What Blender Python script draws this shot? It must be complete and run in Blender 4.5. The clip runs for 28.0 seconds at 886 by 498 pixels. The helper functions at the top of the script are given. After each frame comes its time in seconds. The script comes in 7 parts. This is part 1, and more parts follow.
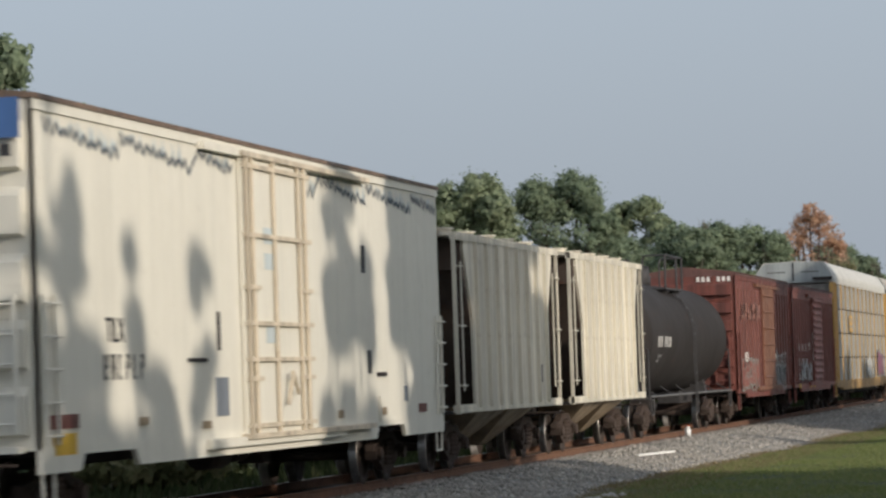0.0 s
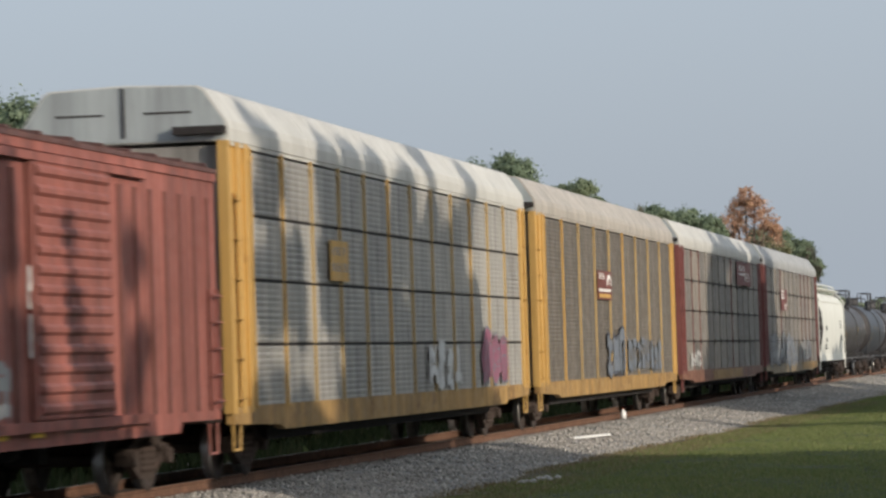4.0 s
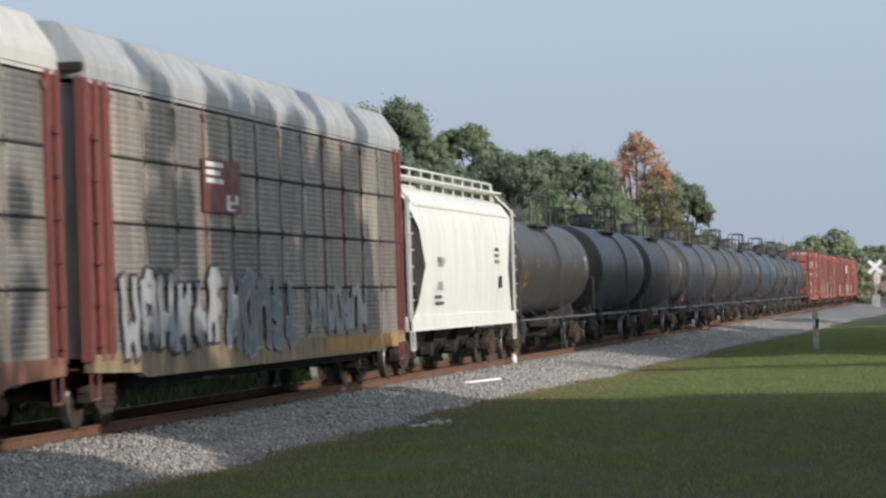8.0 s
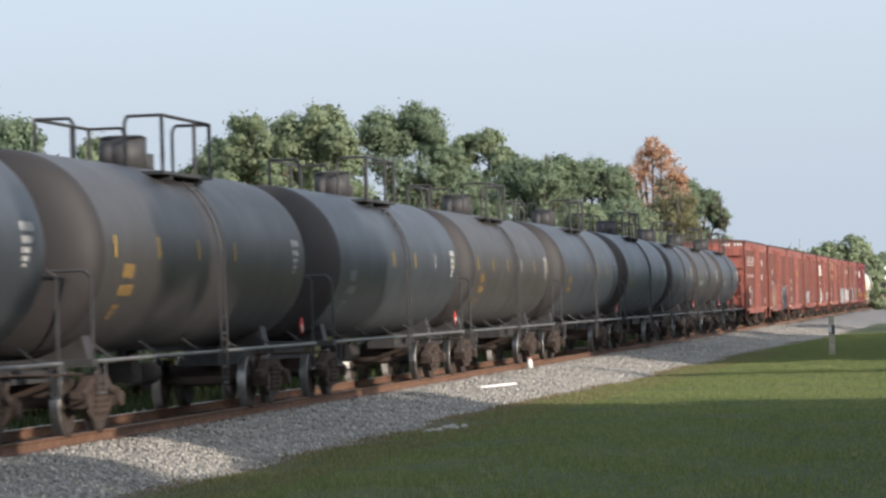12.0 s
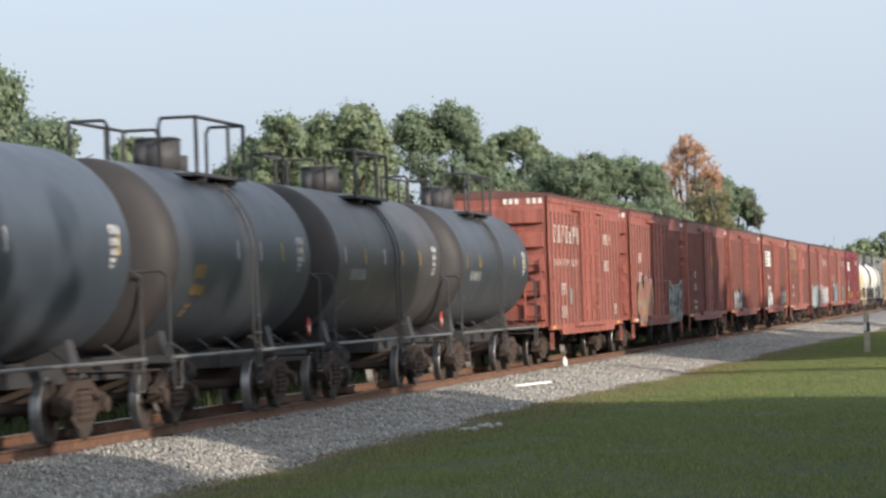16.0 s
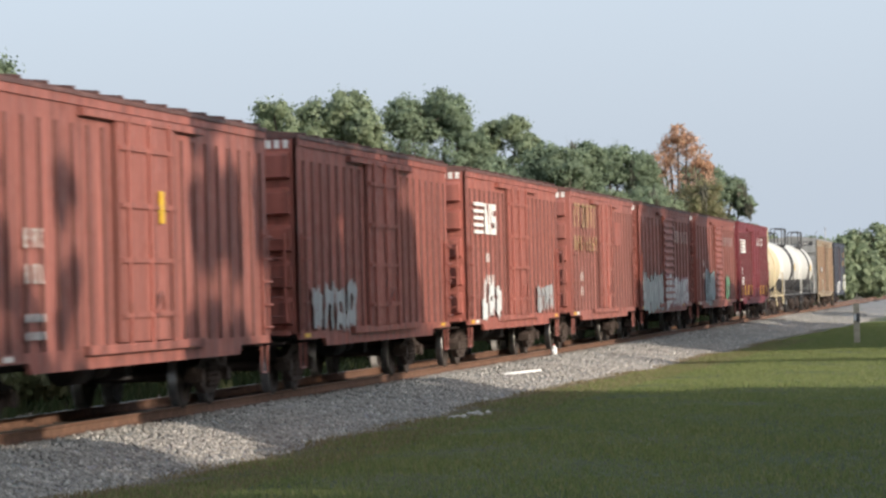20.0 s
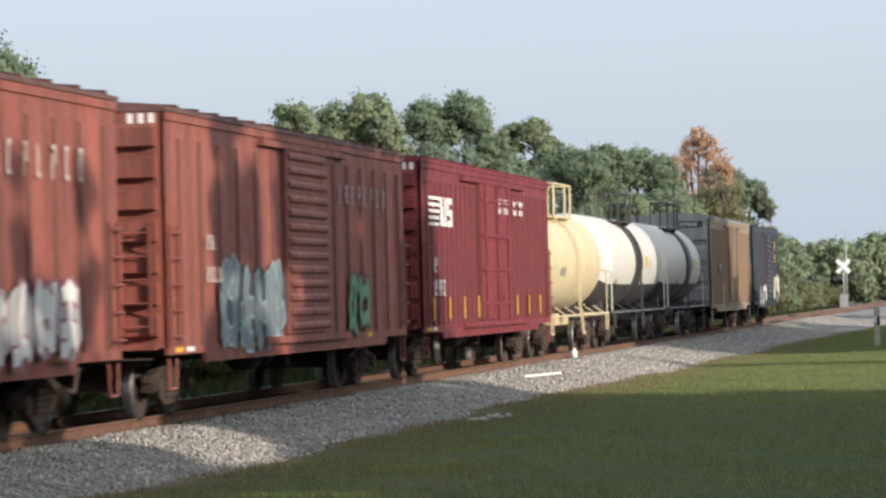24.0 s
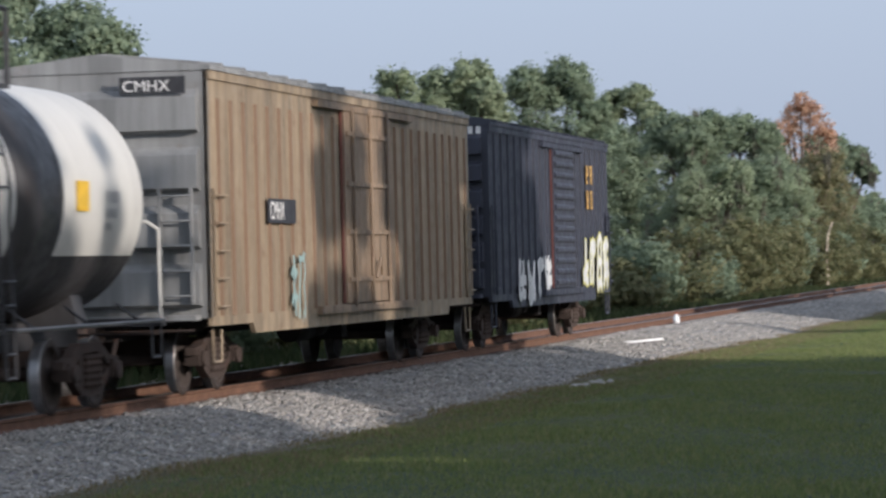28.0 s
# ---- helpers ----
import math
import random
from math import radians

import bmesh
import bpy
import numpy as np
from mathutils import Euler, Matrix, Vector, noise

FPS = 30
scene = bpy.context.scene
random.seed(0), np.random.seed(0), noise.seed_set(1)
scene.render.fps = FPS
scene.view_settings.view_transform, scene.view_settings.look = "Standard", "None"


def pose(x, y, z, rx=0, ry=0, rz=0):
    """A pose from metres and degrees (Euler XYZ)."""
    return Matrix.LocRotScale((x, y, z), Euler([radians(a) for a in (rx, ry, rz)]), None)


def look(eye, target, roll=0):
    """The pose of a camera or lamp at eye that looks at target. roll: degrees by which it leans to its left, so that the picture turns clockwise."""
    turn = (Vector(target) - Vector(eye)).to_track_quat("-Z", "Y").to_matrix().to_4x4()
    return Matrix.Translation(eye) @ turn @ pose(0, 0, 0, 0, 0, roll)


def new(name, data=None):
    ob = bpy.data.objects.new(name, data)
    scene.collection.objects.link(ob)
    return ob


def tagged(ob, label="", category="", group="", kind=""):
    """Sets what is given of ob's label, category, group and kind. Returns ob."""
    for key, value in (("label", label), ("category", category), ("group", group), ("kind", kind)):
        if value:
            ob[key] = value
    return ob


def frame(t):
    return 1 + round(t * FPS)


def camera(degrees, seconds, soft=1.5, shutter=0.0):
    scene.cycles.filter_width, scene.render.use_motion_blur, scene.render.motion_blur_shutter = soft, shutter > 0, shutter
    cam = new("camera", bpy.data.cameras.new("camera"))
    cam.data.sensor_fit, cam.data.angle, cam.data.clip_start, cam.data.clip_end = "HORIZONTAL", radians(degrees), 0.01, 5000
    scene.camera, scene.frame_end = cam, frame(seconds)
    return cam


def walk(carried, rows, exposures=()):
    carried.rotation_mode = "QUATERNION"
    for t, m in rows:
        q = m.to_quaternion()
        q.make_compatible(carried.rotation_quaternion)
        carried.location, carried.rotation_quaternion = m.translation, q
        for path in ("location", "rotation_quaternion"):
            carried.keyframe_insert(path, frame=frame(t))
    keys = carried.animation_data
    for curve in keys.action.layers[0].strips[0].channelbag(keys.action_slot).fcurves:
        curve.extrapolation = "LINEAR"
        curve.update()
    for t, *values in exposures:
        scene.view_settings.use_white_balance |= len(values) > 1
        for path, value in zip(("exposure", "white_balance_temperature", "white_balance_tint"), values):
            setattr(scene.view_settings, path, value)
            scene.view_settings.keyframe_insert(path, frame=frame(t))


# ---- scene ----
cam = camera(14.41, 28.0, soft=2.5, shutter=0.35)
EYE = Vector((0.0, 0.0, 1.64))
AIM = (
    (0, 11.357, 2.111, -1.94), (0.5, 12.320, 2.114, -1.99), (1, 13.255, 2.079, -1.92), (1.5, 13.028, 2.302, -1.84),
    (2, 11.946, 2.134, -1.76), (2.5, 11.005, 1.951, -1.76), (3, 10.594, 1.930, -1.78), (3.5, 10.432, 1.885, -1.79),
    (5.5, 9.222, 0.857, -1.79), (6, 8.541, 0.561, -1.81), (6.5, 8.519, 0.692, -1.84), (7, 8.448, 0.782, -1.86),
    (7.5, 8.799, 0.813, -1.89), (8, 8.564, 0.832, -1.88), (8.5, 8.571, 0.864, -1.90), (9, 8.582, 0.862, -1.87),
    (9.5, 8.522, 0.784, -1.87), (10, 8.633, 0.762, -1.86), (10.5, 8.798, 0.819, -1.82), (11, 8.897, 0.836, -1.75),
    (11.5, 8.908, 0.898, -1.68), (12, 8.824, 0.914, -1.70), (12.5, 8.890, 0.919, -1.75), (14.5, 9.056, 1.014, -1.85),
    (15, 9.233, 1.004, -1.91), (15.5, 9.331, 0.988, -1.92), (16, 9.385, 0.910, -1.90), (16.5, 9.331, 0.840, -1.83),
    (17, 9.320, 0.850, -1.77), (17.5, 9.391, 0.799, -1.70), (18, 9.355, 0.837, -1.67), (18.5, 9.373, 0.832, -1.64),
    (19, 9.505, 0.789, -1.61), (19.5, 9.467, 0.739, -1.53), (20, 9.238, 0.704, -1.47), (20.5, 9.407, 0.743, -1.45),
    (21, 9.329, 0.808, -1.47), (21.5, 9.352, 0.825, -1.45), (23.5, 9.357, 0.735, -1.43), (24, 9.565, 0.753, -1.42),
    (24.5, 9.556, 0.784, -1.49), (25, 9.618, 0.782, -1.55), (25.5, 9.590, 0.739, -1.54), (26, 9.656, 0.628, -1.48),
    (26.5, 9.679, 0.626, -1.43), (27, 9.831, 0.647, -1.43), (27.5, 10.022, 0.531, -1.42), (28, 11.247, 0.237, -1.42),
)


def aim(yaw, pitch, roll):
    a, b = radians(yaw), radians(pitch)
    way = Vector((math.cos(a) * math.cos(b), math.sin(a) * math.cos(b), math.sin(b)))
    return look(EYE, EYE + way, roll)


EXPOSURES = ((0, 0.01, 6300, 10), (0.5, -0.2, 6200, 10), (1, -0.38, 6100, 10), (1.5, -0.3, 6150, 10), (2, -0.22, 6200, 10), (2.7, -0.05, 6300, 10), (3.5, 0.08, 6400, 10), (5.5, 0.2, 5950, 10), (7, 0.33, 6000, 10), (8, 0.28, 5950, 10), (9.5, 0.4, 5800, 10), (11, 0.58, 6150, 10), (12, 0.7, 6200, 10), (16, 0.73, 6250, 10), (18, 0.65, 6250, 10), (24, 0.7, 6300, 10), (25.5, 0.62, 6150, 12), (27, 0.47, 5950, 14), (28, 0.36, 5820, 14))
walk(cam, [(t, aim(y, p, r)) for t, y, p, r in AIM], exposures=EXPOSURES)

# ---- light ----
SUN_AZ, SUN_EL = -120.0, 17.0
sun_way = Vector((math.cos(radians(SUN_AZ)) * math.cos(radians(SUN_EL)), math.sin(radians(SUN_AZ)) * math.cos(radians(SUN_EL)), math.sin(radians(SUN_EL))))
sun = new("sun", bpy.data.lights.new("sun", "SUN"))
sun.data.energy, sun.data.angle, sun.data.color = 3.1, radians(0.7), (1.0, 0.88, 0.73)
sun.matrix_world = look(sun_way * 100, (0, 0, 0))
world = bpy.data.worlds.new("sky")
scene.world = world
world.use_nodes = True
wt = world.node_tree
sky = wt.nodes.new("ShaderNodeTexSky")
sky.sky_type, sky.sun_disc = "NISHITA", False
sky.sun_elevation, sky.sun_rotation = radians(SUN_EL), radians(90 - SUN_AZ)
sky.air_density, sky.dust_density, sky.ozone_density = 1.0, 6.0, 3.0
soft_sky = wt.nodes.new("ShaderNodeHueSaturation")
soft_sky.inputs["Saturation"].default_value = 0.7
wt.links.new(sky.outputs[0], soft_sky.inputs["Color"])
haze = wt.nodes.new("ShaderNodeMix")
haze.data_type = "RGBA"
haze.inputs[0].default_value = 0.55
haze.inputs[7].default_value = (4.45, 4.95, 5.55, 1.0)
wt.links.new(soft_sky.outputs[0], haze.inputs[6])
wt.links.new(haze.outputs[2], wt.nodes["Background"].inputs[0])
wt.nodes["Background"].inputs[1].default_value = 0.14

# ---- materials ----
MATS = {}


def nodes_of(name):
    m = bpy.data.materials.new(name)
    m.use_nodes = True
    t = m.node_tree
    return m, t, t.nodes["Principled BSDF"]


def add(t, kind, **sets):
    n = t.nodes.new(kind)
    for k, v in sets.items():
        n.inputs[k.replace("_", " ")].default_value = v
    return n


def coords(t, scale=(1, 1, 1), shift=(0, 0, 0), source="Object"):
    c = t.nodes.new("ShaderNodeTexCoord")
    m = t.nodes.new("ShaderNodeMapping")
    m.inputs["Scale"].default_value, m.inputs["Location"].default_value = scale, shift
    t.links.new(c.outputs[source], m.inputs["Vector"])
    return m.outputs[0]


def noise_of(t, vec, scale, detail=4.0, rough=0.6):
    n = add(t, "ShaderNodeTexNoise", Scale=scale, Detail=detail, Roughness=rough)
    t.links.new(vec, n.inputs["Vector"])
    return n.outputs["Fac"]


def ramp(t, fac, stops):
    r = t.nodes.new("ShaderNodeValToRGB")
    while len(r.color_ramp.elements) < len(stops):
        r.color_ramp.elements.new(0.5)
    for e, (p, c) in zip(r.color_ramp.elements, stops):
        e.position = p
        e.color = (*c, 1) if len(c) == 3 else c
    t.links.new(fac, r.inputs[0])
    return r.outputs[0]


def mixed(t, fac, a, b, blend="MIX"):
    n = t.nodes.new("ShaderNodeMix")
    n.data_type, n.blend_type = "RGBA", blend
    for s, v in ((0, fac), (6, a), (7, b)):
        if isinstance(v, bpy.types.NodeSocket):
            t.links.new(v, n.inputs[s])
        else:
            n.inputs[s].default_value = v if s == 0 else (*v, 1)
    return n.outputs[2]


def bumped(t, p, height, strength, dist):
    b = add(t, "ShaderNodeBump", Strength=strength, Distance=dist)
    t.links.new(height, b.inputs["Height"])
    t.links.new(b.outputs[0], p.inputs["Normal"])


def paint(name, col, rust=0.25, grime=0.55, seed=0.0, rough=0.55, rust_col=(0.10, 0.035, 0.015), fade=0.2, bump=0.15, ring=1.0, pieces=0.0):
    """Weathered car paint: faded patches, streaks that run down, rust freckles and grime."""
    if name in MATS:
        return MATS[name]
    m, t, p = nodes_of(name)
    sh = (seed * 7.3, seed * 3.1, seed * 1.7)
    v = coords(t, (1, 1, 1), sh)
    vs = coords(t, (1, ring, 0.09 * ring), sh)
    if pieces:  # each sheet weathers in its own way
        info = t.nodes.new("ShaderNodeObjectInfo")
        far = add(t, "ShaderNodeMath")
        far.operation = "MULTIPLY"
        far.inputs[1].default_value = 63.0
        t.links.new(info.outputs["Random"], far.inputs[0])
        moved = []
        for vec in (v, vs):
            s = t.nodes.new("ShaderNodeVectorMath")
            t.links.new(vec, s.inputs[0])
            t.links.new(far.outputs[0], s.inputs[1])
            moved.append(s.outputs[0])
        v, vs = moved
    fadec = tuple(min(1, c * 1.15 + 0.05) for c in col)
    big = ramp(t, noise_of(t, v, 0.55), ((0.4, (0, 0, 0)), (0.75, (fade, fade, fade))))
    c = mixed(t, big, col, fadec)
    streak = ramp(t, noise_of(t, vs, 3.5, 6), ((0.42, (0, 0, 0)), (0.72, (grime, grime, grime))))
    c = mixed(t, streak, c, tuple(x * 0.28 + 0.012 for x in col))
    tone = ramp(t, noise_of(t, coords(t, (1.0, ring, 0.03 * ring), (seed * 5.1, 0, 0)), 1.9, 3, 0.7), ((0.36, (0.68,) * 3), (0.5, (1.02,) * 3), (0.66, (1.22,) * 3)))
    c = mixed(t, min(1.0, grime * 1.5), c, tone, "MULTIPLY")
    fine = ramp(t, noise_of(t, vs, 11, 5), ((0.5, (0, 0, 0)), (0.8, (grime * 0.6,) * 3)))
    c = mixed(t, fine, c, tuple(x * 0.45 + 0.02 for x in col))
    rs = ramp(t, noise_of(t, v, 2.6, 8, 0.7), ((0.62 - 0.12 * rust, (0, 0, 0)), (0.74 - 0.1 * rust, (rust, rust, rust))))
    c = mixed(t, rs, c, rust_col)
    if pieces:
        c = mixed(t, pieces, c, ramp(t, info.outputs["Random"], ((0.0, (0.5, 0.47, 0.45)), (0.35, (0.85, 0.85, 0.85)), (0.7, (1.12, 1.1, 1.06)), (1.0, (1.3, 1.25, 1.15)))), "MULTIPLY")
    t.links.new(c, p.inputs["Base Color"])
    lo, hi = (0.12, 0.2) if ring == 1.0 else (0.03, 0.06)
    rr = ramp(t, noise_of(t, v, 4 * ring), ((0.3, (rough - lo,) * 3), (0.7, (rough + hi,) * 3)))
    t.links.new(rr, p.inputs["Roughness"])
    bumped(t, p, noise_of(t, v, 9, 5), bump, 0.02)
    MATS[name] = m
    return m


def plain(name, col, rough=0.6, metal=0.0, scale=6.0, vary=0.35, bump=0.2, source="Object"):
    if name in MATS:
        return MATS[name]
    m, t, p = nodes_of(name)
    v = coords(t, source=source)
    n = noise_of(t, v, scale, 6)
    c = ramp(t, n, ((0.25, tuple(x * (1 - vary) for x in col)), (0.75, tuple(min(1, x * (1 + vary)) for x in col))))
    t.links.new(c, p.inputs["Base Color"])
    p.inputs["Roughness"].default_value, p.inputs["Metallic"].default_value = rough, metal
    bumped(t, p, noise_of(t, v, scale * 4), bump, 0.02)
    MATS[name] = m
    return m


def leafy(name, a, b, c3):
    m, t, p = nodes_of(name)
    g = t.nodes.new("ShaderNodeNewGeometry")
    v = coords(t)
    base = ramp(t, g.outputs["Random Per Island"], ((0.0, a), (0.5, b), (1.0, c3)))
    big = ramp(t, noise_of(t, v, 0.5), ((0.35, (0.8,) * 3), (0.7, (1.12,) * 3)))
    c = mixed(t, 1.0, base, big, "MULTIPLY")
    t.links.new(c, p.inputs["Base Color"])
    p.inputs["Roughness"].default_value = 0.75
    p.inputs["Transmission Weight"].default_value = 0.0
    d = add(t, "ShaderNodeBsdfTranslucent")
    t.links.new(c, d.inputs["Color"])
    mx = add(t, "ShaderNodeMixShader", Fac=0.5)
    t.links.new(p.outputs[0], mx.inputs[1])
    t.links.new(d.outputs[0], mx.inputs[2])
    t.links.new(mx.outputs[0], t.nodes["Material Output"].inputs[0])
    return m


M_TRUCK = paint("truck_iron", (0.065, 0.048, 0.04), 0.5, 0.3, 1.0, 0.8)
M_WHEEL = plain("wheel_steel", (0.062, 0.05, 0.044), 0.7, 0.2)
M_TREAD = plain("worn_tread", (0.5, 0.48, 0.46), 0.35, 0.55)
M_UNDER = plain("underframe_grime", (0.036, 0.032, 0.031), 0.85)
for m in (M_TRUCK, M_WHEEL, M_UNDER):  # soot and brake dust leave no sheen
    m.node_tree.nodes["Principled BSDF"].inputs["Specular IOR Level"].default_value = 0.15
M_SIDERAIL = plain("worn_handrail", (0.15, 0.145, 0.14), 0.5, 0.3)
M_RAILRUST = plain("rail_rust", (0.145, 0.075, 0.045), 0.85, 0.1, 5.0, 0.4)
M_RAILTOP = plain("rail_head", (0.35, 0.3, 0.27), 0.35, 1.0)
M_TIE = plain("creosoted_tie", (0.06, 0.045, 0.037), 0.9, 0, 4.0, 0.5)
M_WHITE = plain("white_stencil", (0.72, 0.7, 0.66), 0.6, 0, 5, 0.2)
M_BLACKST = plain("black_stencil", (0.03, 0.03, 0.032), 0.6)
M_YELLOW = plain("yellow_marking", (0.65, 0.40, 0.03), 0.5, 0, 5, 0.2)
M_BARK = plain("bark", (0.13, 0.10, 0.08), 0.9, 0, 3.0, 0.5, 0.5)
M_DEADBARK = plain("bleached_wood", (0.5, 0.42, 0.32), 0.85, 0, 3.0, 0.3, 0.4)
# both leaf colours are paler and bluer, with distance haze painted in
M_LEAF = leafy("oak_leaves", (0.19, 0.245, 0.155), (0.225, 0.285, 0.18), (0.27, 0.325, 0.205))
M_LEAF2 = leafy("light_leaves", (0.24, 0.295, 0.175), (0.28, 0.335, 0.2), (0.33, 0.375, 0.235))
M_HEDGE = leafy("hedge_leaves", (0.13, 0.145, 0.065), (0.175, 0.18, 0.08), (0.245, 0.23, 0.115))
M_ORANGE = leafy("rusty_leaves", (0.5, 0.34, 0.2), (0.6, 0.37, 0.25), (0.66, 0.46, 0.34))
M_YELLOWING = leafy("yellowing_leaves", (0.23, 0.24, 0.12), (0.28, 0.27, 0.14), (0.36, 0.3, 0.18))
M_MOSS = leafy("hanging_moss", (0.13, 0.13, 0.10), (0.18, 0.18, 0.13), (0.24, 0.22, 0.17))

# ---- mesh tools ----
D = 13.4  # distance of the track's centre line


def part(name, bm, material, parent, label=""):
    me = bpy.data.meshes.new(name)
    bm.to_mesh(me)
    bm.free()
    for m in material if isinstance(material, (list, tuple)) else [material]:
        me.materials.append(m)
    ob = new(name, me)
    ob.parent = parent
    if label:
        ob["label"] = label
    return ob


def again(ob, parent, x=0.0, y=0.0, z=0.0, rz=0.0):
    """The same mesh once more as an object of its own."""
    o = new(ob.name.split(".")[0], ob.data)
    o.parent = parent
    o.matrix_basis = pose(x, y, z, 0, 0, rz)
    return o


def thing(name, label, category, group="", kind=""):
    return tagged(new(name), label, category, group, kind)


def block(bm, x0, x1, y0, y1, z0, z1):
    v = [bm.verts.new((x, y, z)) for x in (x0, x1) for y in (y0, y1) for z in (z0, z1)]
    for f in ((0, 1, 3, 2), (4, 6, 7, 5), (0, 4, 5, 1), (2, 3, 7, 6), (0, 2, 6, 4), (1, 5, 7, 3)):
        bm.faces.new([v[i] for i in f])


def prism(bm, poly, axis, a, b, mat=0):
    """A 2D polygon drawn out along an axis from a to b."""
    def put(p, d):
        return {"x": (d, p[0], p[1]), "y": (p[0], d, p[1]), "z": (p[0], p[1], d)}[axis]
    v0 = [bm.verts.new(put(p, a)) for p in poly]
    v1 = [bm.verts.new(put(p, b)) for p in poly]
    n = len(poly)
    fs = [bm.faces.new(v0[::-1]), bm.faces.new(v1)]
    for i in range(n):
        fs.append(bm.faces.new((v0[i], v0[(i + 1) % n], v1[(i + 1) % n], v1[i])))
    for f in fs:
        f.material_index = mat
    return fs


def rod(bm, p, q, r, n=6, r2=None):
    p, q = Vector(p), Vector(q)
    d = (q - p).normalized()
    s = d.orthogonal().normalized()
    u = d.cross(s)
    r2 = r if r2 is None else r2
    a = [bm.verts.new(p + (s * math.cos(k) + u * math.sin(k)) * r) for k in (2 * math.pi * i / n for i in range(n))]
    b = [bm.verts.new(q + (s * math.cos(k) + u * math.sin(k)) * r2) for k in (2 * math.pi * i / n for i in range(n))]
    for i in range(n):
        f = bm.faces.new((a[i], a[(i + 1) % n], b[(i + 1) % n], b[i]))
        f.smooth = n > 7
    bm.faces.new(a[::-1])
    bm.faces.new(b)


def pipe(bm, pts, r, n=6):
    for a, b in zip(pts, pts[1:]):
        rod(bm, a, b, r, n)


def lathe(bm, prof, cz, n=40, a0=0.0, a1=360.0, closed=True):
    """Rings about the x axis at height cz: prof of (x, radius)."""
    full = abs(a1 - a0) >= 359.9
    m = n if full else n + 1
    rings = []
    for x, r in prof:
        rings.append([bm.verts.new((x, r * math.sin(radians(a0 + (a1 - a0) * k / n)), cz + r * math.cos(radians(a0 + (a1 - a0) * k / n)))) for k in range(m)])
    for ra, rb in zip(rings, rings[1:]):
        for k in range(n):
            f = bm.faces.new((ra[k], ra[(k + 1) % m], rb[(k + 1) % m], rb[k]))
            f.smooth = True
    if full and closed:
        bm.faces.new(rings[0][::-1])
        bm.faces.new(rings[-1])


def bars(bm, x, z, y, rows, h=0.16, gap=0.08, wide=0.09, seed=0, pitch=None):
    """Lettering as bars: rows of counts, from x and z down, on the side at y. Large signs are broken into short strokes."""
    rnd = random.Random(seed)
    for n in rows:
        k = x
        for _ in range(n):
            w = wide * rnd.uniform(0.75, 1.0)
            if h < 0.12:
                block(bm, k, k + w, y - 0.006, y, z - h, z)
            else:
                t, u = max(0.025, w * 0.27), h * 0.15
                block(bm, k, k + t, y - 0.006, y, z - h, z - rnd.choice((0.0, 0.0, h * 0.3)))
                if rnd.random() < 0.6:
                    block(bm, k + w - t, k + w, y - 0.0061, y, z - h * rnd.choice((1.0, 1.0, 0.55)), z)
                for q in rnd.sample((0.0, 0.43, 0.85), rnd.choice((1, 2, 2))):
                    block(bm, k + t, k + w - t, y - 0.0058, y, z - h * q - u, z - h * q)
            k += pitch or wide * 1.75
        z -= h + gap

# ---- ground and track ----
def toe(x):
    """The near edge of the ballast."""
    return 10.0 - 0.013 * max(0.0, x - 45) - 0.008 * max(0.0, x - 110)


def ballast_z(x, y):
    t = toe(x)
    lump = noise.noise(Vector((x * 0.35, y * 0.8, 3.0))) * 0.06 + noise.noise(Vector((x * 1.3, y * 1.6, 9.0))) * 0.03 + noise.noise(Vector((x * 0.09, y * 0.25, 6.0))) * (0.05 if x < 100 else 0.05 + 0.17 * min(1.0, (x - 100) / 30))
    if y < 11.9:
        k = max(0.0, (y - t) / (11.9 - t))
        return -0.5 + 0.35 * k ** 0.8 + lump * min(1.0, 2 * k + 0.3)
    if y < 14.9:
        return -0.16 + lump * 0.25
    k = min(1.0, (y - 14.9) / 2.4)
    return -0.16 - 0.38 * k + lump * 0.6


def ground_z(x, y):
    return -0.46 + 0.06 * noise.noise(Vector((x * 0.12, y * 0.16, 0.0))) + 0.02 * noise.noise(Vector((x * 0.6, y * 0.7, 5.0)))


def sheet(name, xs, ys, height, mats, kind="structure"):
    bm = bmesh.new()
    grid = [[bm.verts.new((x, y, height(x, y))) for y in ys] for x in xs]
    for a, b in zip(grid, grid[1:]):
        for j in range(len(ys) - 1):
            bm.faces.new((a[j], b[j], b[j + 1], a[j + 1])).smooth = True
    return tagged(part(name, bm, mats, None), kind=kind)


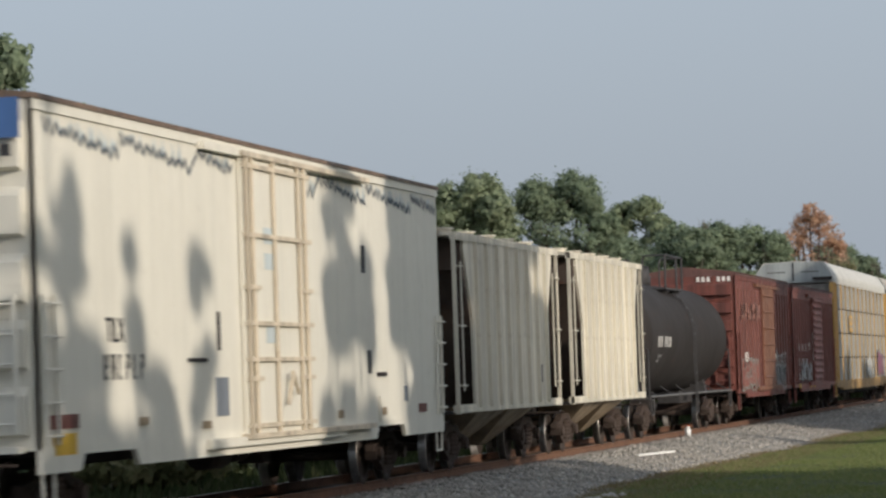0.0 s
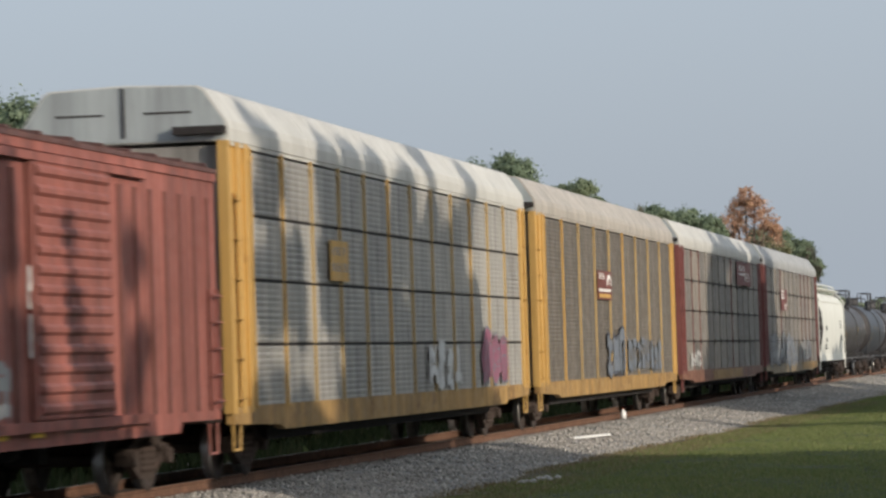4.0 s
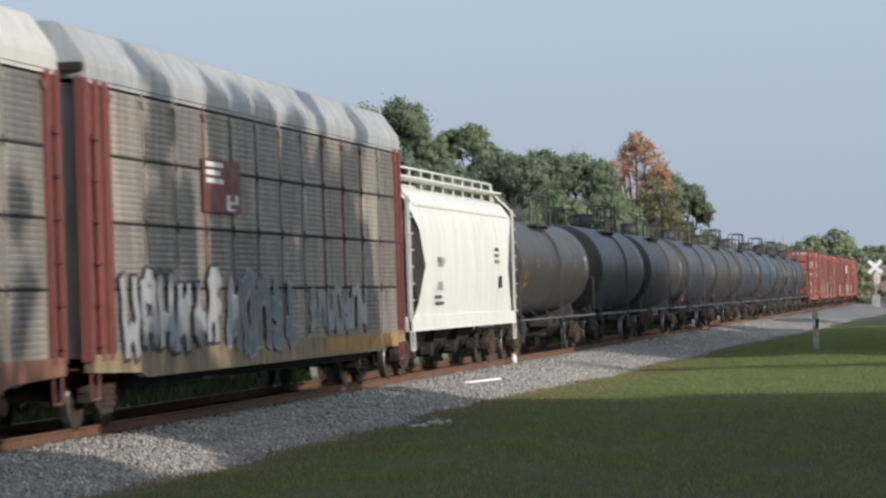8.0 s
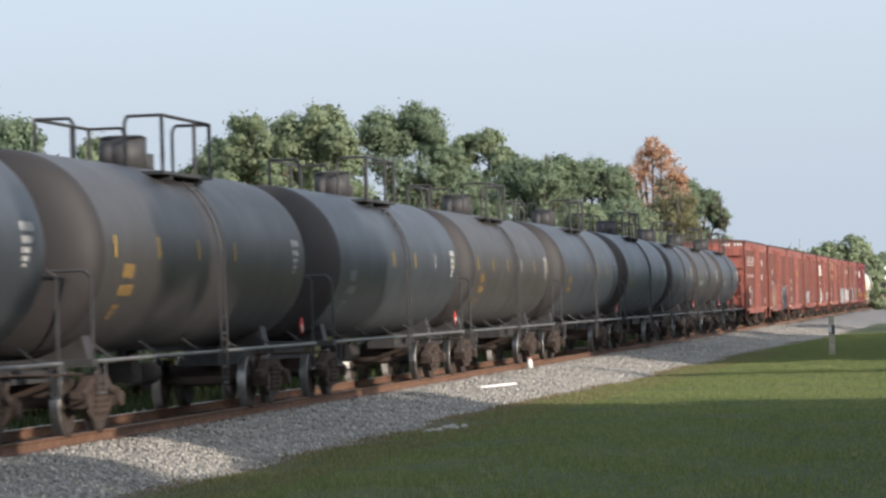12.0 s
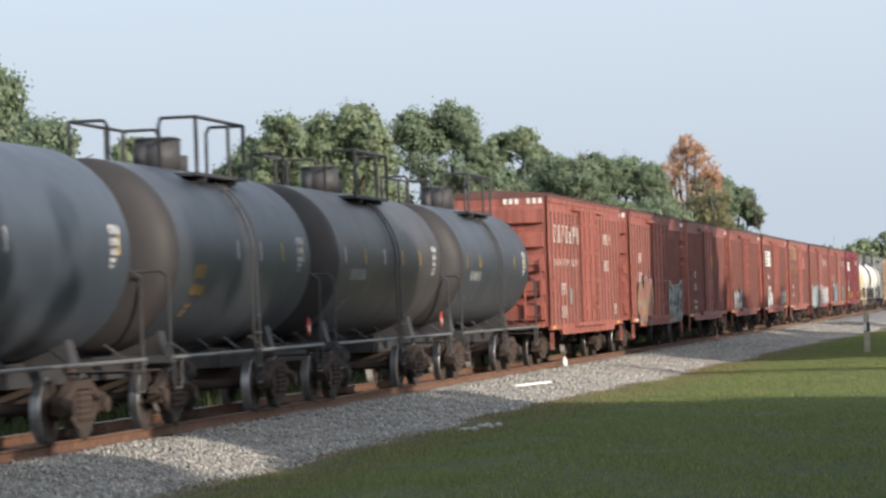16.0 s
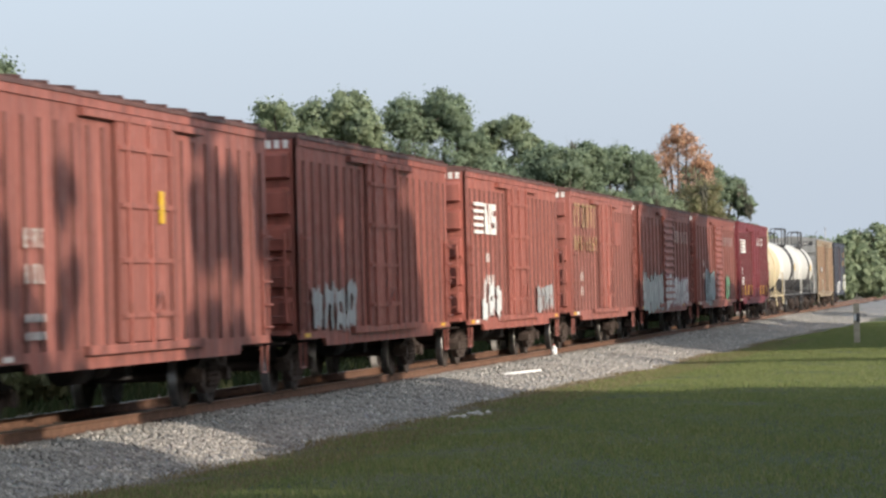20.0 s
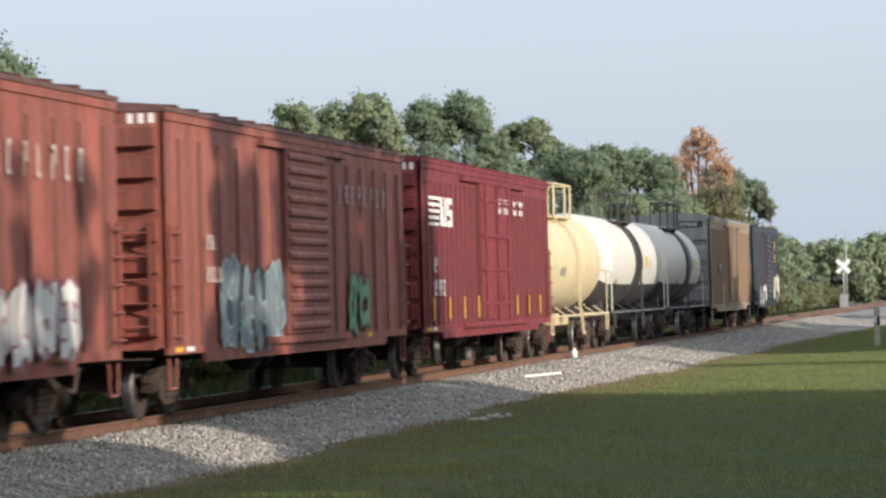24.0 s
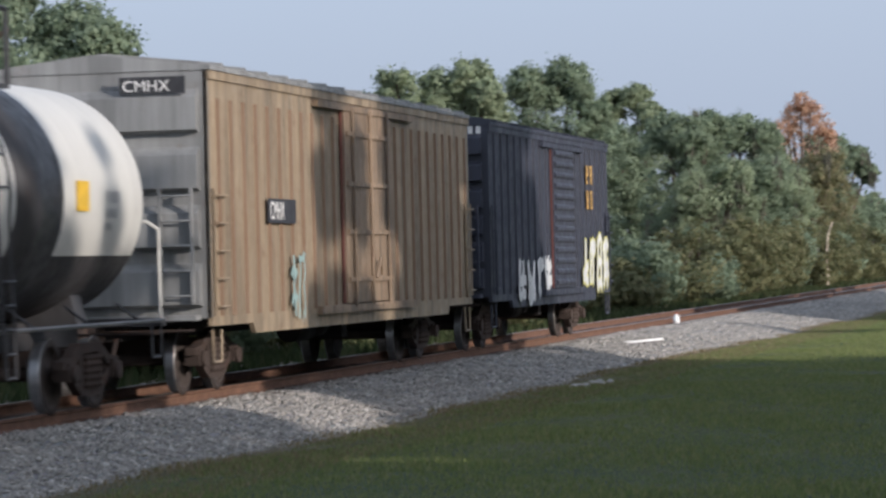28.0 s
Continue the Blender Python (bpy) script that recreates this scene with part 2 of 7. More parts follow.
def grass_mat():
    m, t, p = nodes_of("lawn_grass")
    v = coords(t)
    a = ramp(t, noise_of(t, v, 0.22, 5), ((0.3, (0.03, 0.056, 0.014)), (0.55, (0.05, 0.07, 0.019)), (0.8, (0.09, 0.085, 0.03))))
    b = ramp(t, noise_of(t, coords(t, (0.4, 1.0, 1.0)), 7.0, 6, 0.7), ((0.3, (0.55,) * 3), (0.75, (1.35,) * 3)))
    c = mixed(t, 1.0, a, b, "MULTIPLY")
    dry = ramp(t, noise_of(t, v, 0.9, 6), ((0.62, (0, 0, 0)), (0.75, (0.6,) * 3)))
    c = mixed(t, dry, c, (0.17, 0.13, 0.065))
    # bare brown earth along the foot of the ballast
    sep = t.nodes.new("ShaderNodeSeparateXYZ")
    t.links.new(v, sep.inputs[0])
    along = add(t, "ShaderNodeMath")
    along.operation = "MULTIPLY_ADD"
    t.links.new(sep.outputs[0], along.inputs[0])
    along.inputs[1].default_value = 0.013
    t.links.new(sep.outputs[1], along.inputs[2])
    ragged = add(t, "ShaderNodeMath")
    ragged.operation = "MULTIPLY_ADD"
    t.links.new(noise_of(t, coords(t, (0.45, 1.0, 1.0)), 0.8, 6, 0.7), ragged.inputs[0])
    ragged.inputs[1].default_value = 3.2
    t.links.new(along.outputs[0], ragged.inputs[2])
    off = add(t, "ShaderNodeMath")
    off.operation = "MULTIPLY_ADD"
    t.links.new(ragged.outputs[0], off.inputs[0])
    off.inputs[1].default_value, off.inputs[2].default_value = 0.35, -3.6
    edge = ramp(t, off.outputs[0], ((0.25, (0, 0, 0)), (0.8, (0.85,) * 3)))
    c = mixed(t, edge, c, (0.15, 0.115, 0.08))
    t.links.new(c, p.inputs["Base Color"])
    p.inputs["Roughness"].default_value = 0.9
    bumped(t, p, noise_of(t, v, 14, 6), 0.8, 0.08)
    return m


def gravel_mat(name, dark, light):
    m, t, p = nodes_of(name)
    v = coords(t)
    vo = add(t, "ShaderNodeTexVoronoi", Scale=16.0)
    t.links.new(v, vo.inputs["Vector"])
    c = mixed(t, ramp(t, noise_of(t, v, 0.7), ((0.3, (0.25,) * 3), (0.7, (0.8,) * 3))), dark, light)
    sp = ramp(t, vo.outputs["Distance"], ((0.0, (1.2,) * 3), (0.55, (0.45,) * 3)))
    c = mixed(t, 0.8, c, sp, "MULTIPLY")
    cell = mixed(t, 0.35, c, vo.outputs["Color"], "OVERLAY")
    hs = add(t, "ShaderNodeHueSaturation", Saturation=0.35)
    t.links.new(cell, hs.inputs["Color"])
    # darker between the rails: oil and brake dust, and the train's shade painted in
    sep = t.nodes.new("ShaderNodeSeparateXYZ")
    t.links.new(v, sep.inputs[0])
    off = add(t, "ShaderNodeMath")
    off.operation = "SUBTRACT"
    t.links.new(sep.outputs[1], off.inputs[0])
    off.inputs[1].default_value = 13.4
    far = add(t, "ShaderNodeMath")
    far.operation = "ABSOLUTE"
    t.links.new(off.outputs[0], far.inputs[0])
    rag = add(t, "ShaderNodeMath")
    rag.operation = "MULTIPLY_ADD"
    t.links.new(noise_of(t, v, 1.3, 4), rag.inputs[0])
    rag.inputs[1].default_value = 0.8
    t.links.new(far.outputs[0], rag.inputs[2])
    half = add(t, "ShaderNodeMath")
    half.operation = "MULTIPLY"
    t.links.new(rag.outputs[0], half.inputs[0])
    half.inputs[1].default_value = 0.4
    stain_and_shade = ramp(t, half.outputs[0], ((0.35, (0.85,) * 3), (0.62, (0.0,) * 3)))
    bed_dark = mixed(t, stain_and_shade, hs.outputs[0], (0.05, 0.042, 0.037))
    t.links.new(bed_dark, p.inputs["Base Color"])
    p.inputs["Roughness"].default_value = 0.9
    bumped(t, p, vo.outputs["Distance"], 0.6, 0.04)
    return m


M_GRASS = grass_mat()
M_BALLAST = gravel_mat("ballast_bed", (0.24, 0.222, 0.195), (0.35, 0.32, 0.28))


def stone_mat():
    m, t, p = nodes_of("ballast_stone")
    g = t.nodes.new("ShaderNodeNewGeometry")
    c = ramp(t, g.outputs["Random Per Island"], ((0.0, (0.2, 0.19, 0.17)), (0.4, (0.27, 0.25, 0.22)), (0.85, (0.34, 0.315, 0.28)), (1.0, (0.5, 0.465, 0.415))))
    t.links.new(c, p.inputs["Base Color"])
    p.inputs["Roughness"].default_value = 0.9
    return m


M_STONE = stone_mat()
M_ASPHALT = plain("asphalt", (0.055, 0.054, 0.053), 0.9, 0, 3.0, 0.3)

gx = [-3000, -1200, -500, -200, -90, -40] + [-20 + 2.5 * i for i in range(150)] + [380, 450, 560, 720, 1000, 1500, 3000]
gy = [-3000, -1200, -500, -200, -90, -45] + [-30 + 1.6 * i for i in range(48)] + [56, 75, 110, 200, 500, 1200, 3000]
ground = sheet("ground", gx, gy, lambda x, y: ground_z(x, y) - (0.12 if 10.5 < y < 16.5 else 0), M_GRASS)
tagged(ground, "flat mown grass verge with dry patches beside the railway", "ground")
bx = [-40 + 0.45 * i for i in range(900)]
by = [0.0, 0.06, 0.14, 0.24, 0.36, 0.5, 0.64, 0.78, 0.9, 1.0]


def ballast_sheet():
    bm = bmesh.new()
    prev = None
    for x in bx:
        t = toe(x) + 0.25 * noise.noise(Vector((x * 0.7, 2.0, 1.0)))
        ys = [t + (11.9 - t) * k for k in by] + [12.3, 12.8, 13.4, 14.0, 14.5, 14.9, 15.5, 16.2, 17.3]
        row = [bm.verts.new((x, y, ballast_z(x, y))) for y in ys]
        if prev:
            for j in range(len(ys) - 1):
                bm.faces.new((prev[j], row[j], row[j + 1], prev[j + 1])).smooth = True
        prev = row
    return tagged(part("ballast", bm, M_BALLAST, None), "pale grey crushed-stone ballast bed with sloping shoulder", "ballast", kind="structure")


ballast_sheet()


def quick_mesh(name, verts, faces, material):
    """A mesh of equal-sided faces from arrays."""
    me = bpy.data.meshes.new(name)
    n, k = faces.shape
    me.vertices.add(len(verts))
    me.vertices.foreach_set("co", verts.astype(np.float32).ravel())
    me.loops.add(n * k)
    me.loops.foreach_set("vertex_index", faces.astype(np.int32).ravel())
    me.polygons.add(n)
    me.polygons.foreach_set("loop_start", np.arange(0, n * k, k, dtype=np.int32))
    me.update(calc_edges=True)
    me.materials.append(material)
    return me


def scatter_stones(count, seed):
    rng = np.random.default_rng(seed)
    x = 24 + 190 * rng.random(count) ** 1.5
    k = rng.random(count) ** 0.9
    y = np.array([toe(a) for a in x]) - 0.15
    y = y + (12.45 - y) * k
    z = np.array([ballast_z(a, b) for a, b in zip(x, y)])
    s = rng.uniform(0.018, 0.045, count)
    octa = np.array([(1, 0, 0), (-1, 0, 0), (0, 1, 0), (0, -1, 0), (0, 0, 1), (0, 0, -1)], float)
    v = octa[None] * rng.uniform(0.6, 1.3, (count, 6, 3)) + rng.uniform(-0.35, 0.35, (count, 6, 3))
    v = v * s[:, None, None] * np.array((1.1, 1.1, 0.8))
    v += np.stack([x, y, z + s * 0.12], 1)[:, None]
    f = np.array([(0, 2, 4), (2, 1, 4), (1, 3, 4), (3, 0, 4), (2, 0, 5), (1, 2, 5), (3, 1, 5), (0, 3, 5)])
    faces = (f[None] + 6 * np.arange(count)[:, None, None]).reshape(-1, 3)
    ob = new("ballast_stones", quick_mesh("ballast_stones", v.reshape(-1, 3), faces, M_STONE))
    return tagged(ob, "loose grey crushed stones of the track ballast", "stones", kind="stuff")


scatter_stones(70000, 5)


def blade_mat(name, a, b, c3):
    m, t, p = nodes_of(name)
    g = t.nodes.new("ShaderNodeNewGeometry")
    c = ramp(t, g.outputs["Random Per Island"], ((0.0, a), (0.6, b), (1.0, c3)))
    t.links.new(c, p.inputs["Base Color"])
    p.inputs["Roughness"].default_value = 0.8
    p.inputs["Specular IOR Level"].default_value = 0.2
    d = add(t, "ShaderNodeBsdfTranslucent")
    t.links.new(c, d.inputs["Color"])
    mx = add(t, "ShaderNodeMixShader", Fac=0.5)
    t.links.new(p.outputs[0], mx.inputs[1])
    t.links.new(d.outputs[0], mx.inputs[2])
    t.links.new(mx.outputs[0], t.nodes["Material Output"].inputs[0])
    return m


M_BLADE = blade_mat("grass_blades", (0.15, 0.2, 0.07), (0.22, 0.255, 0.092), (0.32, 0.305, 0.145))
# blades darkened in colour to stand in for the train's shade behind the track
M_RANK = blade_mat("rank_weeds", (0.035, 0.05, 0.02), (0.055, 0.072, 0.028), (0.08, 0.085, 0.04))
M_DRYBLADE = blade_mat("dry_weeds", (0.17, 0.17, 0.07), (0.26, 0.2, 0.12), (0.36, 0.29, 0.19))


def scatter_blades(name, count, x0, x1, ylow, yhigh, hmin, hmax, seed, label, material=None):
    rng = np.random.default_rng(seed)
    x = x0 + (x1 - x0) * rng.random(count) ** 1.15
    k = rng.random(count)
    y = np.array([ylow(a) + (yhigh(a) - ylow(a)) * b for a, b in zip(x, k)])
    z = np.array([ground_z(a, b) for a, b in zip(x, y)])
    h = rng.uniform(hmin, hmax, count) * (0.9 + 0.25 * np.sin(x * 0.9 + 2 * np.sin(y * 0.7)) * np.cos(y * 1.3))
    a = rng.uniform(0, math.pi * 2, count)
    w = h * rng.uniform(0.16, 0.34, count)
    lean = rng.normal(0, 0.35, (count, 2)) * h[:, None]
    p0 = np.stack([x - np.cos(a) * w, y - np.sin(a) * w, z - 0.02], 1)
    p1 = np.stack([x + np.cos(a) * w, y + np.sin(a) * w, z - 0.02], 1)
    p2 = np.stack([x + lean[:, 0], y + lean[:, 1], z + h], 1)
    v = np.stack([p0, p1, p2], 1).reshape(-1, 3)
    me = quick_mesh(name, v, np.arange(3 * count).reshape(-1, 3), material or M_BLADE)
    ob = new(name, me)
    return tagged(ob, label, "grass", kind="stuff")


scatter_blades("lawn_grass", 460000, 27, 180, lambda x: -1.0, lambda x: toe(x) - 0.3, 0.03, 0.065, 11, "short green lawn grass with seed tufts")
scatter_blades("verge_weeds", 42000, 27, 130, lambda x: toe(x) - 1.6, lambda x: toe(x) + 0.2, 0.02, 0.07, 12, "taller dry weeds along the edge of the ballast", M_DRYBLADE)
scatter_blades("trackside_weeds", 14000, 40, 330, lambda x: 17.6, lambda x: 21, 0.12, 0.4, 13, "rank weeds at the foot of the hedge behind the track", M_RANK)


def build_track():
    track = thing("railway_track", "single railway track with rusty rails on wooden ties", "track", kind="structure")
    prof = ((-0.07, -0.17), (0.07, -0.17), (0.07, -0.155), (0.012, -0.13), (0.012, -0.045), (0.036, -0.035), (0.036, -0.002), (0.03, 0.0), (-0.03, 0.0), (-0.036, -0.002), (-0.036, -0.035), (-0.012, -0.045), (-0.012, -0.13), (-0.07, -0.155))
    for side in (-0.755, 0.755):
        bm = bmesh.new()
        fs = prism(bm, [(D + side + a, z) for a, z in prof], "x", -200, 1500)
        for f in fs:
            f.material_index = 1 if f.calc_center_median().z > -0.0012 else 0
        part("rail", bm, [M_RAILRUST, M_RAILTOP], track, "rust-brown steel rail")
    rng = random.Random(3)
    bm = bmesh.new()
    block(bm, -0.115, 0.115, -1.3, 1.3, -0.34, -0.155)
    first = part("tie", bm, M_TIE, track)
    first.matrix_basis = pose(26.0, D, 0)
    for i in range(1, 300):
        o = again(first, track, 26.0 + 0.53 * i + rng.uniform(-0.03, 0.03), D + rng.uniform(-0.06, 0.06), rng.uniform(-0.012, 0.012), rng.uniform(-1, 1))
    bm = bmesh.new()
    for i in list(range(-100, 0)) + list(range(300, 900)):
        x = 26.0 + 0.53 * i
        block(bm, x - 0.115, x + 0.115, D - 1.3, D + 1.3, -0.34, -0.155)
    o = part("far_ties", bm, M_TIE, track)
    o["kind"] = "stuff"
    return track


build_track()


# ---- trees ----
def leaf_quads(c, nrm, size, rng):
    """Four corners for a leaf at each place c, lying roughly across its normal."""
    n = len(c)
    nrm = nrm / np.linalg.norm(nrm, axis=1)[:, None]
    u = np.cross(nrm, rng.normal(size=(n, 3)))
    u /= np.linalg.norm(u, axis=1)[:, None]
    w = np.cross(nrm, u)
    s = size * rng.uniform(0.55, 1.3, n)[:, None]
    return np.stack([c - u * s, c + w * s * 0.62, c + u * s, c - w * s * 0.62], 1).reshape(-1, 3)


def leaf_cloud(name, blobs, per, size, seed, material, droop=0.0):
    """Many small leaves round the given lumps (x, y, z, rx, rz)."""
    rng = np.random.default_rng(seed)
    b = np.array(blobs, float)
    n = len(b) * per
    idx = np.repeat(np.arange(len(b)), per)
    d = rng.normal(size=(n, 3))
    d /= np.linalg.norm(d, axis=1)[:, None]
    r = rng.uniform(0.35, 1.08, n) ** 0.6
    c = b[idx, :3] + d * r[:, None] * np.stack([b[idx, 3], b[idx, 3], b[idx, 4]], 1)
    if droop:
        u = rng.normal(size=(n, 3)) * 0.25 + np.array((0, 0, -droop))
        w = rng.normal(size=(n, 3)) * np.array((1, 1, 0.1))
        s = size * rng.uniform(0.5, 1.3, n)[:, None]
        q = np.stack([c - u * s, c + w * s * 0.1, c + u * s, c - w * s * 0.1], 1).reshape(-1, 3)
    else:
        q = leaf_quads(c, d + rng.normal(size=(n, 3)) * 0.8, size, rng)
    return quick_mesh(name, q, np.arange(4 * n).reshape(-1, 4), material)


def crown_mesh(name, lobes, seed, material, size, per, clumps, ragged=0.3):
    """A crown of lobes (x, y, top, radius, low): each is a rounded column of clumps, each clump a tuft of leaves with twigs that stand out."""
    rng = np.random.default_rng(seed)
    out = []
    for lx, ly, top, rad, low in lobes:
        h2 = (top - low) / 2
        m = int(clumps * max(1.0, h2 / rad / 1.3))
        up = rng.uniform(-1.0, 1.0, m)
        turn = rng.uniform(0, 2 * np.pi, m)
        wide = np.sqrt(np.clip(1.0 - np.abs(up) ** (2.0 if h2 < 1.6 * rad else 6.0), 0, 1)) * rng.uniform(0.15, 1.1, m) ** 0.5
        cr = min(rad, 1.6) * rng.uniform(0.2, 0.5, m) ** 1.15
        cc = np.stack([lx + np.cos(turn) * wide * rad * 1.3, ly + np.sin(turn) * wide * (rad - cr * 0.5), low + h2 * 0.96 + up * (h2 * 0.96 - cr * 1.1)], 1)
        n = m * per
        idx = np.repeat(np.arange(m), per)
        e = rng.normal(size=(n, 3))
        e /= np.linalg.norm(e, axis=1)[:, None]
        way = rng.normal(size=(m, 9, 3))
        way[:, :, 2] += 0.35
        way /= np.linalg.norm(way, axis=2)[:, :, None]
        spray = rng.random(n) < ragged
        q = way[idx, rng.integers(0, 9, n)] + rng.normal(size=(n, 3)) * 0.16
        e = np.where(spray[:, None], q, e)
        rr = np.where(spray, rng.uniform(0.5, 1.75, n), rng.uniform(0.5, 1.03, n) ** 0.45)
        c = cc[idx] + e * (rr * cr[idx])[:, None] * np.array((1.15, 1.0, 0.78))
        nrm = e * np.array((1.0, 1.0, 1.25)) + (c - np.array((lx, ly, low + h2 * 0.8))) / max(rad, 0.5) * 0.35 + rng.normal(size=(n, 3)) * 0.42
        out.append(leaf_quads(c, nrm, size, rng))
    q = np.concatenate(out)
    return quick_mesh(name, q, np.arange(len(q)).reshape(-1, 4), material)


def oak(x, y, lobes, seed, material, label, size=0.1, per=120, clumps=46, group="trees behind the track", moss=0, ragged=0.42):
    """A tree whose crown is a row of lobes (across, top, radius, low), with a forked trunk and a limb to each lobe."""
    rnd = random.Random(seed)
    t = tagged(new("tree"), label, "tree", group)
    t.location = (x, y, ground_z(x, y))
    top = max(b[1] for b in lobes)
    rt = 0.02 * top + 0.08
    full = [(rnd.uniform(-0.8, 0.8), a, z, r, low) for a, z, r, low in lobes]
    body = [b for b in full if b[4] < 5] or full
    left, right, base = min(b[1] - b[3] for b in body), max(b[1] + b[3] for b in body), min(b[4] for b in body)
    full = [(x0, a, z, r * 1.08, max(low, z - 2.6 * r)) for x0, a, z, r, low in full]
    n = max(1, round((right - left) / 2.6))
    for k in range(n):  # the broad body under the lobes
        a = left + (right - left) * (k + 0.5) / n
        near = min(body, key=lambda b: abs(b[1] - a))
        full.append((rnd.uniform(-0.6, 0.6), a, near[2] - near[3] * rnd.uniform(0.55, 0.85), (right - left) / n * 0.72, base))
    fork = Vector((rnd.uniform(-0.3, 0.3), rnd.uniform(-0.2, 0.2), top * 0.3))
    bm = bmesh.new()
    rod(bm, (0, 0, -0.2), fork, rt * 1.35, 9, rt)
    for lx, ly, z, r, low in full:
        knee = Vector((lx * 0.5, ly * 0.6, top * 0.3 + (z - top * 0.3) * 0.35))
        rod(bm, fork, knee, rt * 0.7, 7, rt * 0.45)
        rod(bm, knee, (lx, ly, z * 0.93), rt * 0.45, 6, 0.03)
        for q in range(6):
            a = rnd.uniform(0, 6.283)
            p = knee.lerp(Vector((lx, ly, z * 0.93)), rnd.uniform(0.0, 0.8))
            rod(bm, p, p + Vector((math.cos(a) * r * 0.8, math.sin(a) * r * 0.8, r * rnd.uniform(0.2, 0.7))), rt * 0.2, 5, 0.015)
    part("trunk", bm, M_BARK, t)
    o = new("crown", crown_mesh("crown", full, seed, material, size, per, clumps, ragged))
    o.parent = t
    if moss:
        hang = []
        for k in range(moss):
            lx, ly, z, r, low = rnd.choice(full)
            hang.append((lx - r * 0.8, ly + rnd.uniform(-0.8, 0.8) * r, low + (z - low) * rnd.uniform(0.15, 0.6), 0.4, 0.9))
        o = new("hanging_moss", leaf_cloud("hanging_moss", hang, 90, 0.45, seed + 7, M_MOSS, 1.0))
        o.parent = t
        o["kind"] = "stuff"
    return t


def tree(x, y, h, r, seed, material, label, name="tree", per=120, size=0.27, lumps=26, low=0.3, group=""):
    rnd = random.Random(seed)
    t = tagged(new(name), label, "tree", group)
    t.location = (x, y, ground_z(x, y))
    bm = bmesh.new()
    rt = 0.02 * h + 0.06
    top = Vector((rnd.uniform(-0.5, 0.5), rnd.uniform(-0.5, 0.5), h * 0.55))
    mid = Vector((top.x * 0.3 + rnd.uniform(-0.2, 0.2), top.y * 0.3, h * 0.28))
    rod(bm, (0, 0, -0.2), mid, rt * 1.3, 8, rt)
    rod(bm, mid, top, rt, 8, rt * 0.6)
    blobs = []
    for i in range(lumps):
        a, k = rnd.uniform(0, 6.283), rnd.uniform(0.0, 1.0)
        z = h * (low + (0.95 - low) * k) * (1.0 + 0.07 * math.sin(3 * a + seed))
        wide = r * (0.45 + 0.75 * math.sin(math.pi * min(1.0, 0.18 + 0.82 * k))) * rnd.uniform(0.35, 0.95)
        br = r * rnd.uniform(0.13, 0.34)
        c = Vector((math.cos(a) * wide, math.sin(a) * wide, z - br * 0.4))
        blobs.append((c.x, c.y, c.z, br, br * 0.75))
        if i % 3 == 0:
            rod(bm, mid.lerp(top, rnd.random()), c, rt * 0.35, 5, 0.03)
    part("trunk", bm, M_BARK, t)
    o = new("crown", leaf_cloud("crown", blobs, per, size, seed, material))
    o.parent = t
    return t


def shrub(x, y, h, r, seed, material, label="dense green shrub at the foot of the tree line"):
    rnd = random.Random(seed)
    t = tagged(new("shrub"), label, "shrub", "shrubs behind the track")
    t.location = (x, y, ground_z(x, y))
    bm = bmesh.new()
    lobes = []
    for i in range(4):
        a = rnd.uniform(0, 6.283)
        q = r * rnd.uniform(0.1, 0.6)
        top = h * rnd.uniform(0.65, 1.0)
        lobes.append((math.cos(a) * q, math.sin(a) * q, top, r * rnd.uniform(0.45, 0.7), -0.1))
        for k in range(3):
            rod(bm, (rnd.uniform(-0.2, 0.2), rnd.uniform(-0.2, 0.2), -0.1), (lobes[-1][0] + rnd.uniform(-0.3, 0.3), lobes[-1][1] + rnd.uniform(-0.3, 0.3), top * rnd.uniform(0.6, 0.95)), 0.04, 5, 0.012)
    part("stem", bm, M_BARK, t)
    o = new("foliage", crown_mesh("foliage", lobes, seed, material, 0.13, 46, 26, 0.35))
    o.parent = t
    return t


GREEN, LIGHT = "dark green oak in the row behind the track", "lighter green oak in the row behind the track"
# the row behind the track: place, lobes of the crown (across, top, radius, low), leaves
oak(68.5, 26.0, ((2.6, 10.4, 2.0, 1.5), (0.6, 10.0, 1.7, 1.5), (-1.0, 9.6, 1.2, 3.0), (-2.2, 9.4, 0.9, 1.5), (-3.0, 9.6, 0.6, 4.0), (-3.5, 8.3, 0.4, 1.5)), 101, M_LEAF, GREEN, 0.085)
oak(80.0, 25.4, ((1.0, 8.7, 1.5, 1.5), (-0.6, 8.9, 1.0, 2.0), (-1.5, 8.4, 0.8, 1.5)), 102, M_LEAF, GREEN, 0.075)
oak(87.0, 25.2, ((0.6, 7.9, 1.0, 1.0), (-0.7, 7.5, 0.8, 1.0)), 103, M_LEAF, GREEN, 0.075)
oak(97.5, 25.0, ((0.2, 7.4, 0.55, 0.5), (-0.9, 5.7, 0.9, 0.5), (1.4, 5.9, 1.1, 0.5)), 104, M_LEAF2, LIGHT, 0.075)
oak(106.0, 25.0, ((0.0, 5.9, 1.3, 0.5), (1.6, 5.4, 1.2, 0.5), (-1.5, 6.0, 1.1, 0.5)), 105, M_LEAF2, LIGHT, 0.075)
oak(176.0, 35.6, ((4.6, 9.9, 1.2, 2.0), (3.2, 11.3, 1.3, 2.0), (1.5, 12.5, 1.4, 3.0), (-0.6, 12.5, 1.3, 2.5), (-2.2, 12.9, 1.2, 3.0), (-3.3, 11.6, 0.8, 3.0)), 106, M_LEAF2, LIGHT, 0.11)
